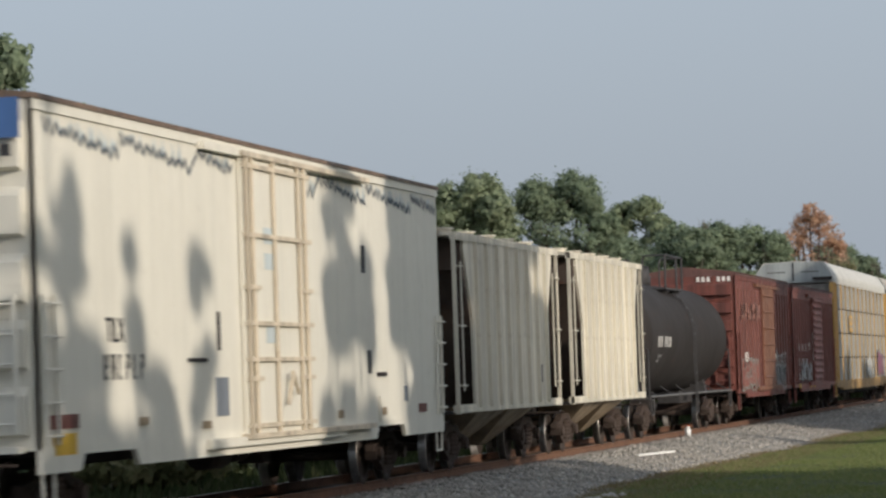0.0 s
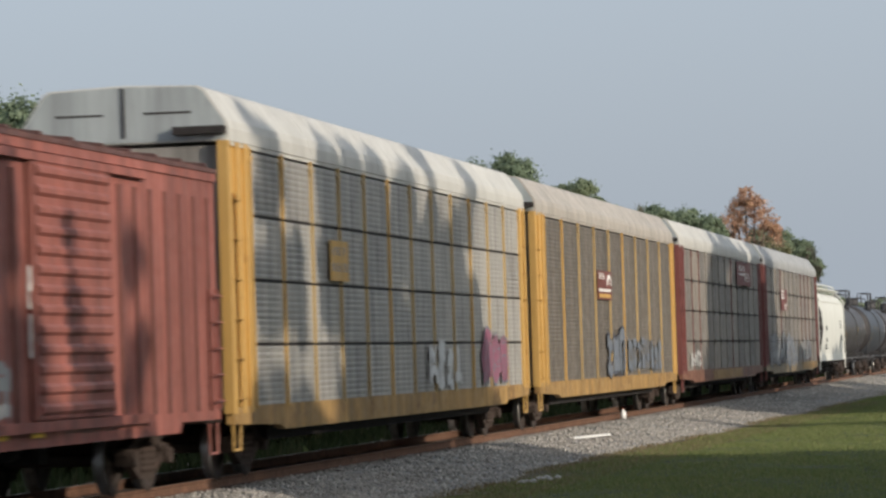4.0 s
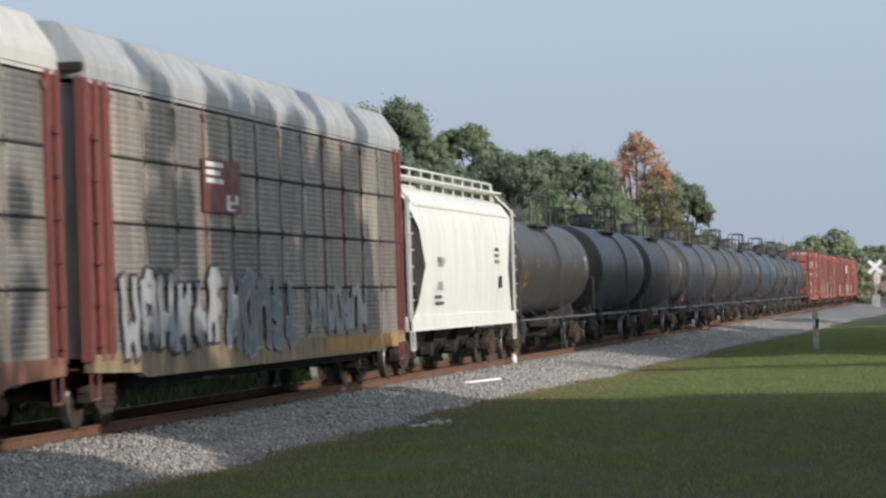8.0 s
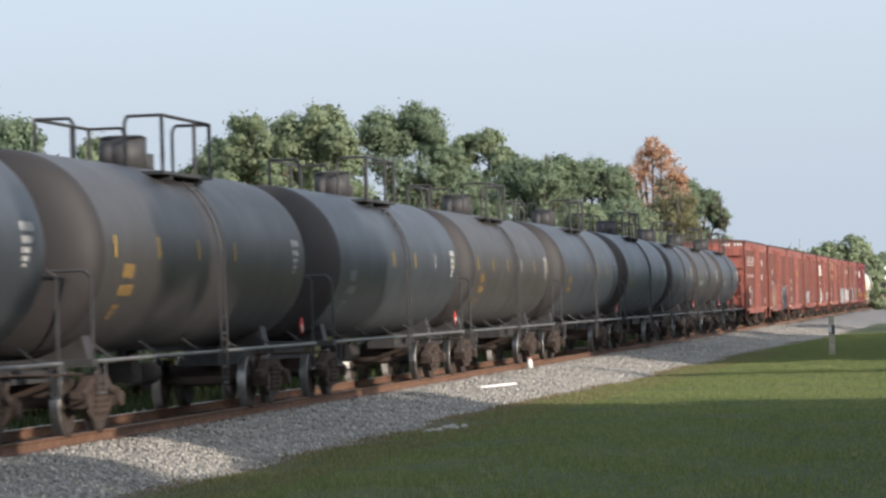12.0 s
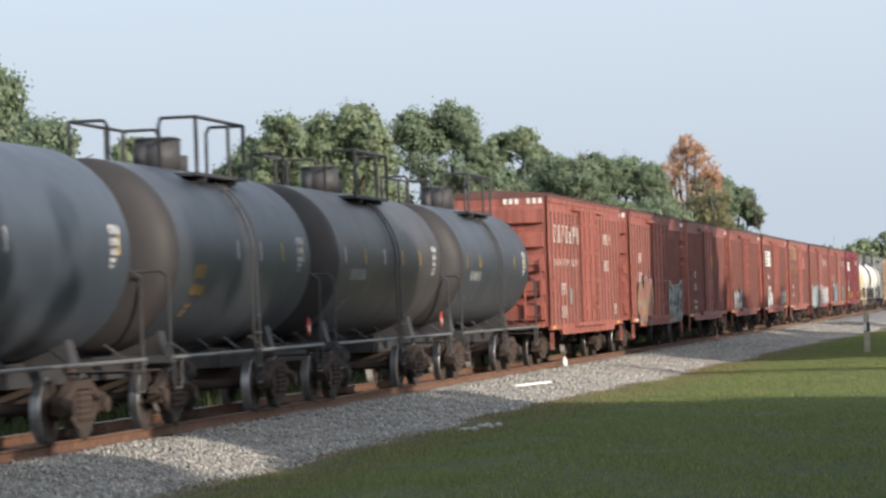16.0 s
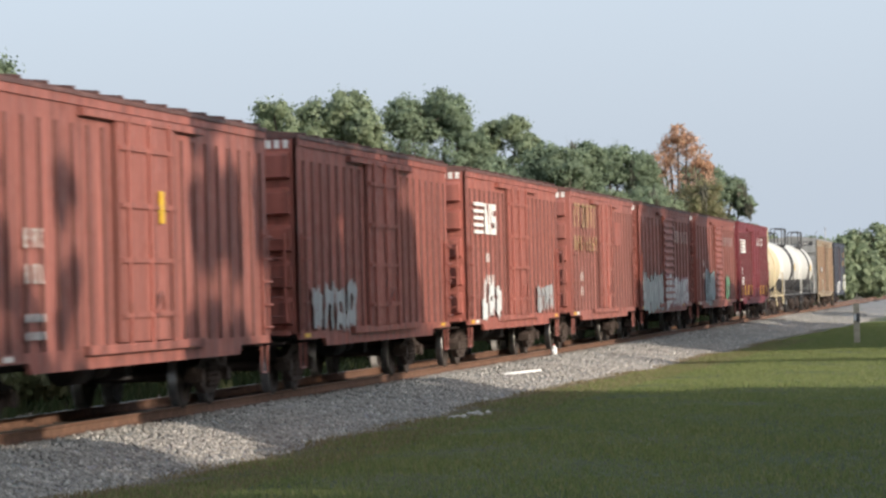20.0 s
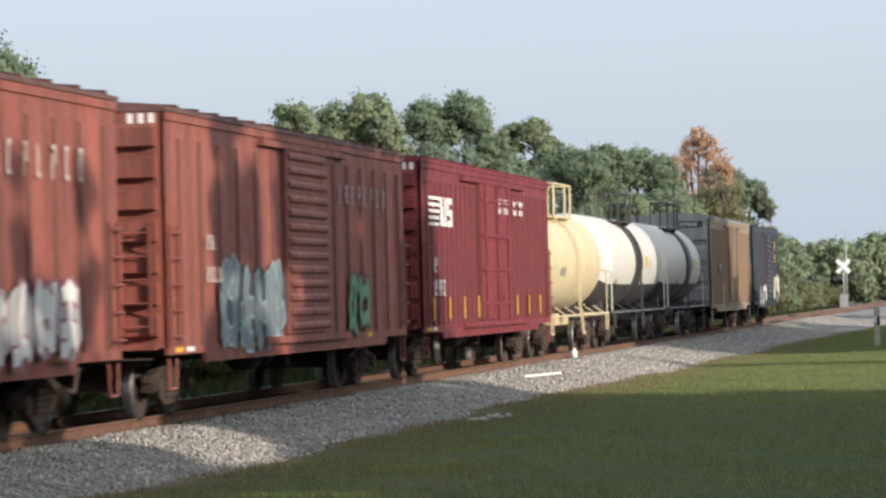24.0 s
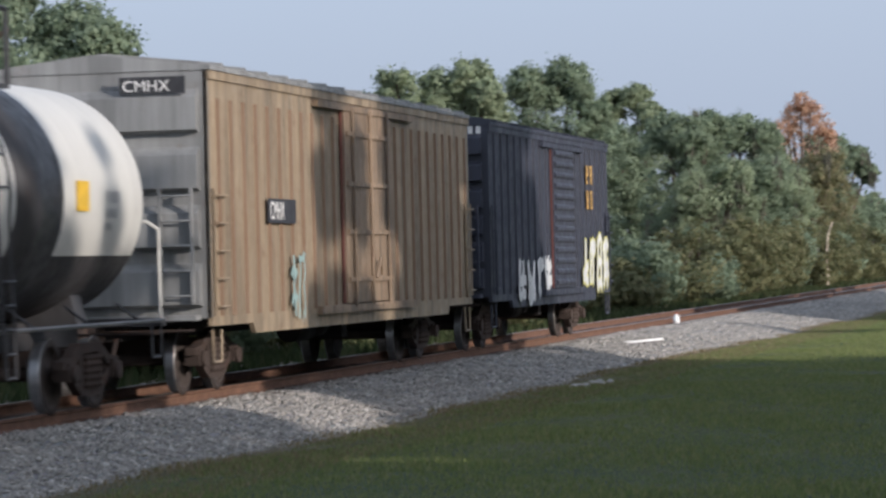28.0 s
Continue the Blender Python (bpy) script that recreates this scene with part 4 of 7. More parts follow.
# ---- box cars ----
def boxcar(label, x0, x1, mat, door="plug", ribs=10, z1=4.33, peak=0.3, sill=0.86, roof_mat=None, end_mat=None, door_x=0.0, door_w=3.1, name="box_car", wide=3.1, end_ribs=5, door_mat=None, roof_ribs=True, sill_poly=None, dz=None, rib_mat=None, end_mark=True):
    c, L = car_at(name, label, x0, x1)
    hw, hl = wide / 2, L / 2
    roof_mat, end_mat, door_mat = roof_mat or mat, end_mat or mat, door_mat or mat
    bm = bmesh.new()
    block(bm, -hl + 0.1, hl - 0.1, -0.28, 0.28, 0.72, 1.08)
    for k in range(7):
        x = -hl + 0.8 + (L - 1.6) * k / 6
        block(bm, x - 0.06, x + 0.06, -hw + 0.1, hw - 0.1, 0.92, 1.06)
    part("underframe", bm, M_UNDER, c)
    bm = bmesh.new()
    rod(bm, (-1.6, -0.75, 0.7), (-0.6, -0.75, 0.7), 0.2, 12)
    part("air_reservoir", bm, M_UNDER, c)
    bm = bmesh.new()
    block(bm, 0.9, 1.25, -1.0, -0.6, 0.52, 0.9)
    part("brake_valve", bm, M_UNDER, c)
    bm = bmesh.new()
    rod(bm, (0.2, -0.7, 0.7), (0.75, -0.7, 0.7), 0.14, 10)
    part("brake_cylinder", bm, M_UNDER, c)
    for s in (-1, 1):
        bm = bmesh.new()
        block(bm, -hl, hl, *sorted((s * hw, s * (hw - 0.06))), 1.02, z1)
        part("side_wall", bm, mat, c)
        bm = bmesh.new()
        dx = 2.1
        prism(bm, sill_poly or ((-hl, 1.02), (-hl, sill + 0.04), (-hl + dx, sill + 0.04), (-hl + dx + 0.12, sill - 0.1), (hl - dx - 0.12, sill - 0.1), (hl - dx, sill + 0.04), (hl, sill + 0.04), (hl, 1.02)), "y", *sorted((s * (hw + 0.015), s * (hw - 0.05))))
        part("side_sill", bm, mat, c)
        bm = bmesh.new()
        block(bm, -hl, hl, *sorted((s * (hw + 0.03), s * (hw - 0.02))), z1 - 0.16, z1 - 0.02)
        part("top_chord", bm, mat, c)
        first = None
        gaps = [(-hl + 0.12, door_x - door_w / 2 - 0.2), (door_x + door_w / 2 + 0.2, hl - 0.12)]
        for a, b in gaps:
            n = ribs if abs(door_x) < 0.3 or not ribs else max(2, round(2 * ribs * (b - a) / (L - door_w)))
            for k in range(n):
                x = a + (b - a) * (k + 0.5) / n
                if first is None:
                    bm = bmesh.new()
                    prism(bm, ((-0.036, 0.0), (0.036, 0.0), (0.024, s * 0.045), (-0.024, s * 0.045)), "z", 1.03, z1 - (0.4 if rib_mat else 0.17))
                    # rib_mat is a darker paint: a rib's shade or rust put into its colour
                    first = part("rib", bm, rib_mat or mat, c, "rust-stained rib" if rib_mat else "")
                    first.matrix_basis = pose(x, s * hw, 0)
                else:
                    again(first, c, x, s * hw, 0)
        bm = bmesh.new()
        dz0, dz1 = dz or (1.08, z1 - 0.28)
        yo = s * (hw + 0.075)
        block(bm, door_x - door_w / 2, door_x + door_w / 2, *sorted((yo, yo - s * 0.06)), dz0, dz1)
        d = part("door", bm, door_mat, c)
        if door != "reefer":
            for x in (-0.5, 0.5):
                bm = bmesh.new()
                block(bm, door_x + x * door_w - 0.05, door_x + x * door_w + 0.05, *sorted((yo - s * 0.062, yo - s * 0.03)), dz0, dz1)
                part("door_seal", bm, P_RIB, d, "dark brown door edge")
        if door == "reefer":
            for x in (-0.48, -0.4, -0.08, 0.3, 0.4):
                bm = bmesh.new()
                rod(bm, (door_x + x * door_w, yo + s * 0.04, dz0), (door_x + x * door_w, yo + s * 0.04, dz1), 0.03, 6)
                part("lock_rod", bm, P_RUSTED, d, "rust-stained lock rod")
            for z in (0.03, 0.2, 0.27, 0.4, 0.53, 0.72, 0.97):
                for x in (-0.4, 0.4) if z in (0.2, 0.53) else (0.0,):
                    bm = bmesh.new()
                    zz = dz0 + (dz1 - dz0) * z
                    w = door_w * (0.1 if x else 0.5)
                    block(bm, door_x + x * door_w - w, door_x + x * door_w + w, *sorted((yo, yo + s * 0.05)), zz - 0.03, zz + 0.03)
                    part("door_rail", bm, P_RUSTED, d, "rust-stained door rail")
            bm = bmesh.new()
            pipe(bm, [(door_x + 0.1, yo + s * 0.07, 1.35), (door_x + 0.3, yo + s * 0.1, 1.8), (door_x + 0.7, yo + s * 0.07, 1.5)], 0.03, 6)
            part("door_handle", bm, P_RUSTED, d)
            for z in (3.2, 3.55, 2.2):
                bm = bmesh.new()
                block(bm, door_x - 0.75, door_x - 0.2, *sorted((yo, yo + s * 0.008)), z, z + 0.22)
                part("notice", bm, P_DRIP, d)
        elif door == "plug":
            for x in (-0.36, 0.0, 0.36):
                bm = bmesh.new()
                rod(bm, (door_x + x * door_w, yo + s * 0.03, dz0 - 0.05), (door_x + x * door_w, yo + s * 0.03, dz1 + 0.05), 0.025, 6)
                part("lock_rod", bm, door_mat, d)
            for z in (0.12, 0.37, 0.62, 0.88):
                bm = bmesh.new()
                zz = dz0 + (dz1 - dz0) * z
                block(bm, door_x - door_w * 0.47, door_x + door_w * 0.47, *sorted((yo, yo + s * 0.035)), zz - 0.035, zz + 0.035)
                part("door_rail", bm, door_mat, d)
            bm = bmesh.new()
            pipe(bm, [(door_x + 0.1, yo + s * 0.06, 1.45), (door_x + 0.35, yo + s * 0.08, 1.75), (door_x + 0.5, yo + s * 0.06, 1.5)], 0.025, 5)
            part("door_handle", bm, door_mat, d)
        else:
            n = 13 if door == "corrugated" else 6
            for k in range(n):
                zz = dz0 + (dz1 - dz0) * (k + 0.5) / n
                bm = bmesh.new()
                hgt = 0.07 if door == "corrugated" else 0.03
                prism(bm, ((yo, zz - hgt), (yo + s * 0.045, zz - hgt * 0.4), (yo + s * 0.045, zz + hgt * 0.4), (yo, zz + hgt)), "x", door_x - door_w * 0.46, door_x + door_w * 0.46)
                part("door_rib", bm, door_mat, d)
        for zz, hh in ((dz0 - 0.08, 0.06), (dz1 + 0.04, 0.05)):
            bm = bmesh.new()
            block(bm, door_x - door_w * 1.02, door_x + door_w * 1.02, *sorted((s * hw, s * (hw + 0.1))), zz - hh, zz + hh)
            part("door_track", bm, door_mat, c)
    for e in (-1, 1):
        bm = bmesh.new()
        prism(bm, ((-hw, 1.0), (hw, 1.0), (hw, z1), (0, z1 + peak - 0.02), (-hw, z1)), "x", *sorted((e * hl, e * (hl - 0.05))))
        part("end_wall", bm, end_mat, c)
        step = (z1 - 1.25) / end_ribs
        for k in range(end_ribs):
            z = 1.15 + step * k
            bm = bmesh.new()
            prism(bm, ((e * hl, z), (e * (hl + 0.15), z + step * 0.05), (e * (hl + 0.15), z + step * 0.62), (e * hl, z + step * 0.76)), "y", -hw + 0.12, hw - 0.12)
            part("end_rib", bm, end_mat, c)
        bm = bmesh.new()
        block(bm, *sorted((e * hl, e * (hl + 0.28))), -1.4, 1.4, 0.98, 1.05)
        part("end_platform", bm, end_mat, c)
        end_ladder(c, end_mat, e * (hl + 0.24), -hw + 0.4, 1.3, 2.6, 5)
        coupler(c, e * hl, e)
        ladder(c, mat, e * (hl - 0.32), -hw - 0.1, 1.15, 2.6, 5)
        stirrup(c, mat, e * (hl - 0.3), -hw + 0.02)
        put_truck(c, e * (hl - 2.05))
    if end_mark:
        bm = bmesh.new()
        for k in range(7):
            if k != 3:
                block(bm, -hl - 0.006, -hl, -1.42 + 0.15 * k, -1.33 + 0.15 * k, z1 - 0.2, z1 - 0.06)
        part("end_lettering", bm, M_WHITE, c)["kind"] = "stuff"
    bm = bmesh.new()
    rod(bm, (-hl - 0.24, 0.5, 2.1), (-hl - 0.28, 0.5, 2.1), 0.27, 16)
    part("brake_wheel", bm, end_mat, c)
    bm = bmesh.new()
    prism(bm, ((-hw - 0.05, z1 - 0.04), (hw + 0.05, z1 - 0.04), (hw + 0.05, z1 + 0.02), (0, z1 + peak), (-hw - 0.05, z1 + 0.02)), "x", -hl - 0.02, hl + 0.02)
    part("roof", bm, roof_mat, c)
    first = None
    n = int(L / 1.2) if roof_ribs else 0
    for k in range(n):
        x = -hl + L * (k + 0.5) / n
        if first is None:
            bm = bmesh.new()
            for s in (-1, 1):
                prism(bm, ((s * (hw + 0.06), z1 + 0.01), (s * (hw + 0.06), z1 + 0.07), (0.0, z1 + peak + 0.05), (0.0, z1 + peak - 0.01)), "x", -0.05, 0.05)
            first = part("roof_rib", bm, roof_mat, c)
            first.matrix_basis = pose(x, 0, 0)
        else:
            again(first, c, x)
    return c, hl, -hw - 0.052


# ---- tank cars ----

def tank_shell(bm, hl, r, cz, a0=0.0, a1=360.0, half=None, n=44):
    """half: None for the whole shell, 0 for the barrel without its heads, -1 or 1 for one head."""
    prof = []
    dep = 0.52
    for k in range(11):
        a = math.pi / 2 * (k / 10) ** 1.3
        prof.append((-hl + dep * (1 - math.sin(a) ** 0.8), max(0.05, r * math.cos(a) ** 0.72)))
    prof = prof[::-1]
    prof += [(-x, y) for x, y in prof[::-1]]
    if half == 0:
        prof = prof[10:12]
    elif half:
        prof = prof[:11] if half < 0 else prof[11:]
    lathe(bm, prof, cz, n, a0, a1, closed=False)


def tankcar(label, x0, x1, mat, r=1.45, cz=2.52, seams=(), platform=True, stripes=True, dome=True, rails=True, lower=None, band=None, name="tank_car", letters=None, rail_mat=None, loop_mat=None, head=None):
    c, L = car_at(name, label, x0, x1, "tank car")
    hl = L / 2
    gear = rail_mat or M_TANKGEAR
    rnd = random.Random(int(x0 * 10))
    if lower is None:
        bm = bmesh.new()
        tank_shell(bm, hl, r, cz, half=0)
        shell = part("tank_shell", bm, mat, c)
        for e in (-1, 1):
            bm = bmesh.new()
            tank_shell(bm, hl, r, cz, half=e)
            part("tank_head", bm, head or mat, c, "domed end coloured near black for its shade" if head else "")
    else:
        bm = bmesh.new()
        tank_shell(bm, hl, r, cz, -118, 118)
        shell = part("tank_shell", bm, mat, c)
        bm = bmesh.new()
        tank_shell(bm, hl, r, cz, 118, 242)
        part("tank_belly", bm, lower, c, "black lower part of the tank")
    for x in seams:
        bm = bmesh.new()
        lathe(bm, [(x - 0.09, r - 0.002), (x - 0.03, r + 0.003), (x + 0.03, r + 0.003), (x + 0.09, r - 0.002)], cz, 44, closed=False)
        part("shell_band", bm, mat, shell)
    if band:
        bm = bmesh.new()
        lathe(bm, [(band[0], r), (band[0], r + 0.012), (band[1], r + 0.012), (band[1], r)], cz, 44, closed=False)
        part("painted_band", bm, lower or M_UNDER, shell, "broad black band")
    for e in (-1, 1):
        bm = bmesh.new()
        block(bm, *sorted((e * (hl - 2.6), e * (hl + 0.35))), -0.3, 0.3, 0.72, 1.05)
        block(bm, *sorted((e * (hl + 0.05), e * (hl + 0.35))), -1.45, 1.45, 0.95, 1.05)
        part("stub_sill", bm, gear, c)
        bm = bmesh.new()
        prism(bm, ((-0.95, 1.0), (0.95, 1.0), (0.85, 1.42), (0.45, 1.2), (-0.45, 1.2), (-0.85, 1.42)), "x", *sorted((e * (hl - 1.75), e * (hl - 1.35))))
        part("saddle", bm, M_TANKGEAR, c)
        coupler(c, e * (hl + 0.3), e)
        put_truck(c, e * (hl - 1.55))
        bm = bmesh.new()
        x = e * (hl + 0.2)
        pipe(bm, [(x, -1.42, 1.0), (x, -1.42, 2.15), (x - e * 0.1, -1.3, 2.25), (x - e * 0.1, 1.3, 2.25), (x, 1.42, 2.15), (x, 1.42, 1.0)], 0.022, 6)
        part("end_railing", bm, loop_mat or gear, c)
        stirrup(c, gear, e * (hl - 0.1), -1.45, 1.0)
    for s in (-1, 1):
        bm = bmesh.new()
        pipe(bm, [(-hl - 0.2, s * 1.46, 1.02), (hl + 0.2, s * 1.46, 1.02)], 0.028, 6)
        part("side_rail", bm, rail_mat or M_SIDERAIL, c)
        for k in range(6):
            x = -hl + 0.8 + (L - 1.6) * k / 5
            bm = bmesh.new()
            pipe(bm, [(x, s * 1.46, 1.02), (x, s * 1.15, 1.25)], 0.02, 5)
            part("rail_bracket", bm, gear, c)
    bm = bmesh.new()
    rod(bm, (-0.5, -0.2, 0.7), (0.5, -0.2, 0.7), 0.18, 10)
    rod(bm, (0, 0, 0.55), (0, 0, 1.2), 0.13, 10)
    part("outlet_valve", bm, M_UNDER, c)
    bm = bmesh.new()
    block(bm, -1.9, -1.4, -0.5, 0.0, 0.6, 0.9)
    rod(bm, (-1.65, -0.25, 0.9), (-1.65, -0.25, 1.15), 0.05, 6)
    part("brake_valve", bm, M_UNDER, c)
    if platform:
        top = cz + r
        bm = bmesh.new()
        for x in (-1.05, 1.05):
            block(bm, x - 0.04, x + 0.04, -1.0, 1.0, top - 0.28, top - 0.2)
        for y0 in (-1.02, 0.62):
            block(bm, -1.65, 1.65, y0, y0 + 0.4, top - 0.2, top - 0.15)
        part("platform", bm, gear, c)
        for y in (-1.0, 1.0):
            bm = bmesh.new()
            rod(bm, (0, 0, top - 0.2), (0, 0, top + 0.7), 0.03, 6)
            post = part("railing_post", bm, gear, c)
            post.matrix_basis = pose(-1.65, y, 0)
            for x in (0.55, 1.65):
                again(post, c, x, y)
            bm = bmesh.new()
            pipe(bm, [(-1.65, y, top + 0.7), (1.65, y, top + 0.7)], 0.028, 6)
            for x in (-1.65, 1.65):
                pipe(bm, [(x, y, top + 0.7), (x * 0.98, y * 0.45, top + 0.7), (x * 0.96, y * 0.4, top + 0.6), (x * 0.96, y * 0.4, top - 0.1)], 0.026, 6)
            part("platform_railing", bm, gear, c)
        bm = bmesh.new()
        for x in (-0.2, 0.2):
            arc = [(x, -(r + 0.07) * math.sin(radians(q)), cz + (r + 0.07) * math.cos(radians(q))) for q in range(40, 101, 10)]
            pipe(bm, [*arc, (x, -(r + 0.07), 1.3), (x * 0.8, -1.52, 0.5)], 0.02, 5)
        lad = part("ladder", bm, gear, c)
        bm = bmesh.new()
        rod(bm, (-0.19, 0, 0), (0.19, 0, 0), 0.016, 5)
        rung = part("rung", bm, gear, lad)
        steps = [(-(r + 0.07) * math.sin(radians(q)), cz + (r + 0.07) * math.cos(radians(q))) for q in range(45, 101, 14)] + [(-1.52, 0.52 + 0.26 * k) for k in range(5)]
        rung.matrix_basis = pose(0, *steps[0])
        for q in steps[1:]:
            again(rung, lad, 0, *q)
    if dome:
        top = cz + r
        bm = bmesh.new()
        rod(bm, (-0.1, 0, top - 0.1), (-0.1, 0, top + 0.44), 0.37, 18)
        rod(bm, (-0.1, 0, top + 0.44), (-0.1, 0, top + 0.48), 0.39, 18, 0.3)
        part("valve_housing", bm, gear, c)
        bm = bmesh.new()
        rod(bm, (0.75, 0, top - 0.1), (0.75, 0, top + 0.22), 0.28, 14)
        part("manway", bm, gear, c)
        bm = bmesh.new()
        rod(bm, (-0.85, 0.1, top - 0.1), (-0.85, 0.1, top + 0.35), 0.1, 8)
        part("relief_valve", bm, gear, c)
    if stripes:
        n = 6
        if rnd.random() < 0.45:
            bm = bmesh.new()
            xx = hl - 0.75
            prism(bm, ((xx, 1.18), (xx + 0.16, 1.34), (xx, 1.5), (xx - 0.16, 1.34)), "y", -1.42, -1.4)
            part("hazard_placard", bm, M_PLACARD, c, "red and white diamond placard")
            bm = bmesh.new()
            block(bm, xx - 0.05, xx + 0.05, -1.426, -1.42, 1.26, 1.36)
            part("placard_number", bm, M_WHITE, c)
        for k in range(n):
            x = -hl + 1.1 + (L - 2.2) * k / (n - 1)
            if rnd.random() < 0.8:
                bm = bmesh.new()
                lathe(bm, [(x - 0.03, r + 0.006), (x + 0.03, r + 0.006)], cz, 4, -93, -81)
                part("reflector", bm, M_YELLOW if rnd.random() < 0.75 else M_WHITE, shell)
    for x, z, rows, mt, h in letters or ():
        for n in rows:
            bm = bmesh.new()
            a = -90 + math.degrees((z - cz) / r)
            k = x
            for i in range(n):
                w = h * 0.36
                lathe(bm, [(k, r + 0.008), (k + w, r + 0.008)], cz, 3, a - math.degrees(h / r), a)
                k += h * 0.85
            z -= h * 1.5
            h = h * 0.8
            part("lettering", bm, mt, shell)["kind"] = "stuff"
    return c, hl


# ---- auto racks ----
def autorack(label, x0, x1, frame_mat, roof_mat, panel_mat, cols=12, posts=True, seam_rows=4, name="auto_rack_car", sill_mat=None, red_posts=()):
    c, L = car_at(name, label, x0, x1, "auto rack")
    hl, hw = L / 2, 1.52
    zb, zt = 1.02, 4.78
    bm = bmesh.new()
    block(bm, -hl, hl, -0.3, 0.3, 0.62, 1.0)
    block(bm, -hl + 3.4, hl - 3.4, -1.2, 1.2, 0.5, 0.75)
    part("underframe", bm, M_UNDER, c)
    for z in (1.0, 2.55, 3.8):
        bm = bmesh.new()
        block(bm, -hl + 0.3, hl - 0.3, -hw + 0.08, hw - 0.08, z, z + 0.06)
        part("deck", bm, M_UNDER, c)
    px0, px1 = -hl + 1.35, hl - 0.75
    for s in (-1, 1):
        bm = bmesh.new()
        prism(bm, ((-hl, 1.04), (-hl, 0.8), (-hl + 2.8, 0.74), (-hl + 3.2, 0.66), (hl - 3.2, 0.66), (hl - 2.8, 0.74), (hl, 0.8), (hl, 1.04)), "y", *sorted((s * hw, s * (hw - 0.12))))
        part("side_sill", bm, sill_mat or frame_mat, c)
        bm = bmesh.new()
        block(bm, -hl, hl, *sorted((s * (hw - 0.01), s * (hw - 0.09))), zt, zt + 0.1)
        part("top_rail", bm, roof_mat, c)
        rows = seam_rows
        if s < 0:
            cache = None
            for i in range(cols):
                for j in range(rows):
                    if cache is None:
                        bm = bmesh.new()
                        w = (px1 - px0) / cols - 0.03
                        h = (zt - zb) / rows - 0.035
                        m = 40 // rows
                        prof = [(0.0, 0.0)]
                        for q in range(m):
                            z = h * q / m
                            prof += [(-0.007, z + h * 0.25 / m), (-0.007, z + h * 0.55 / m), (0.0, z + h * 0.8 / m)]
                        prof += [(0.0, h), (0.02, h), (0.02, 0.0)]
                        prism(bm, prof, "x", 0, w)
                        cache = part("side_panel", bm, panel_mat, c)
                        cache.matrix_basis = pose(px0, s * (hw - 0.03), zb)
                    else:
                        again(cache, c, px0 + (px1 - px0) * i / cols, s * (hw - 0.03), zb + (zt - zb) * j / rows)
        else:
            bm = bmesh.new()
            block(bm, px0, px1, hw - 0.06, hw - 0.03, zb, zt)
            part("side_panel", bm, panel_mat, c)
        made = {}
        for i in range(cols + 1):
            x = px0 + (px1 - px0) * i / cols
            # P_POST paints most yellow posts as if in shade, every fourth as if sunlit
            mat = P_POST if posts and i % 4 != 1 and 0 < i < cols else frame_mat if posts or i in red_posts or i in (0, cols) else panel_mat
            d = 0.03 if posts or i in red_posts else 0.02
            key = (s, mat.name, d)
            if key not in made:
                bm = bmesh.new()
                block(bm, -d, d, *sorted((s * (hw + (0.02 if posts else 0.0)), s * (hw - 0.05))), zb - 0.02, zt + 0.02)
                o = part("post", bm, mat, c)
                bm = bmesh.new()
                prism(bm, ((-0.13, zt - 0.1), (0.13, zt - 0.1), (0.04, zt - 0.22), (-0.04, zt - 0.22)), "y", *sorted((s * (hw + 0.015), s * (hw - 0.02))))
                g = part("post_bracket", bm, mat, c)
                o.matrix_basis = g.matrix_basis = pose(x, 0, 0)
                made[key] = (o, g)
            else:
                again(made[key][0], c, x)
                again(made[key][1], c, x)
        for j in range(1, rows):
            bm = bmesh.new()
            z = zb + (zt - zb) * j / rows
            block(bm, px0, px1, *sorted((s * (hw - 0.012), s * (hw - 0.05))), z - 0.04, z - 0.005)
            part("panel_seam", bm, M_UNDER, c)
            if s < 0:
                for i in range(1, cols):
                    x = px0 + (px1 - px0) * i / cols
                    if i == j == 1:
                        bm = bmesh.new()
                        block(bm, -0.014, 0.014, -hw - 0.018, -hw + 0.03, -0.11, 0.05)
                        block(bm, -0.035, 0.035, -hw - 0.024, -hw + 0.0, -0.045, -0.015)
                        pin = part("panel_latch", bm, M_UNDER, c)
                        pin.matrix_basis = pose(x, 0, z)
                    else:
                        again(pin, c, x, 0, z)
        for e in (-1, 1):
            for a in (0.06, 0.62, 1.12) if e < 0 else (0.06, 0.55):
                bm = bmesh.new()
                x = e * (hl - a)
                block(bm, x - 0.1, x + 0.1, *sorted((s * (hw + 0.01), s * (hw - 0.14))), 0.95, zt + 0.06)
                part("end_post", bm, frame_mat, c)
            bm = bmesh.new()
            block(bm, *sorted((e * (hl - 0.16), e * (hl - (1.02 if e < 0 else 0.65)))), *sorted((s * (hw - 0.05), s * (hw - 0.09))), 1.0, zt + 0.02)
            part("end_panel", bm, frame_mat, c)
            ladder(c, frame_mat, e * (hl - 0.34), -hw - 0.04, 1.15, 4.0, 6, 0.3)
    for e in (-1, 1):
        bm = bmesh.new()
        block(bm, *sorted((e * (hl - 0.2), e * (hl - 0.14))), -hw + 0.14, -0.02, 1.0, zt)
        part("end_door", bm, panel_mat, c)
        bm = bmesh.new()
        block(bm, *sorted((e * (hl - 0.2), e * (hl - 0.14))), 0.02, hw - 0.14, 1.0, zt)
        part("end_door", bm, panel_mat, c)
        coupler(c, e * hl, e)
        stirrup(c, frame_mat, e * (hl - 0.3), -hw + 0.05, 0.85)
        put_truck(c, e * (hl - 2.6))
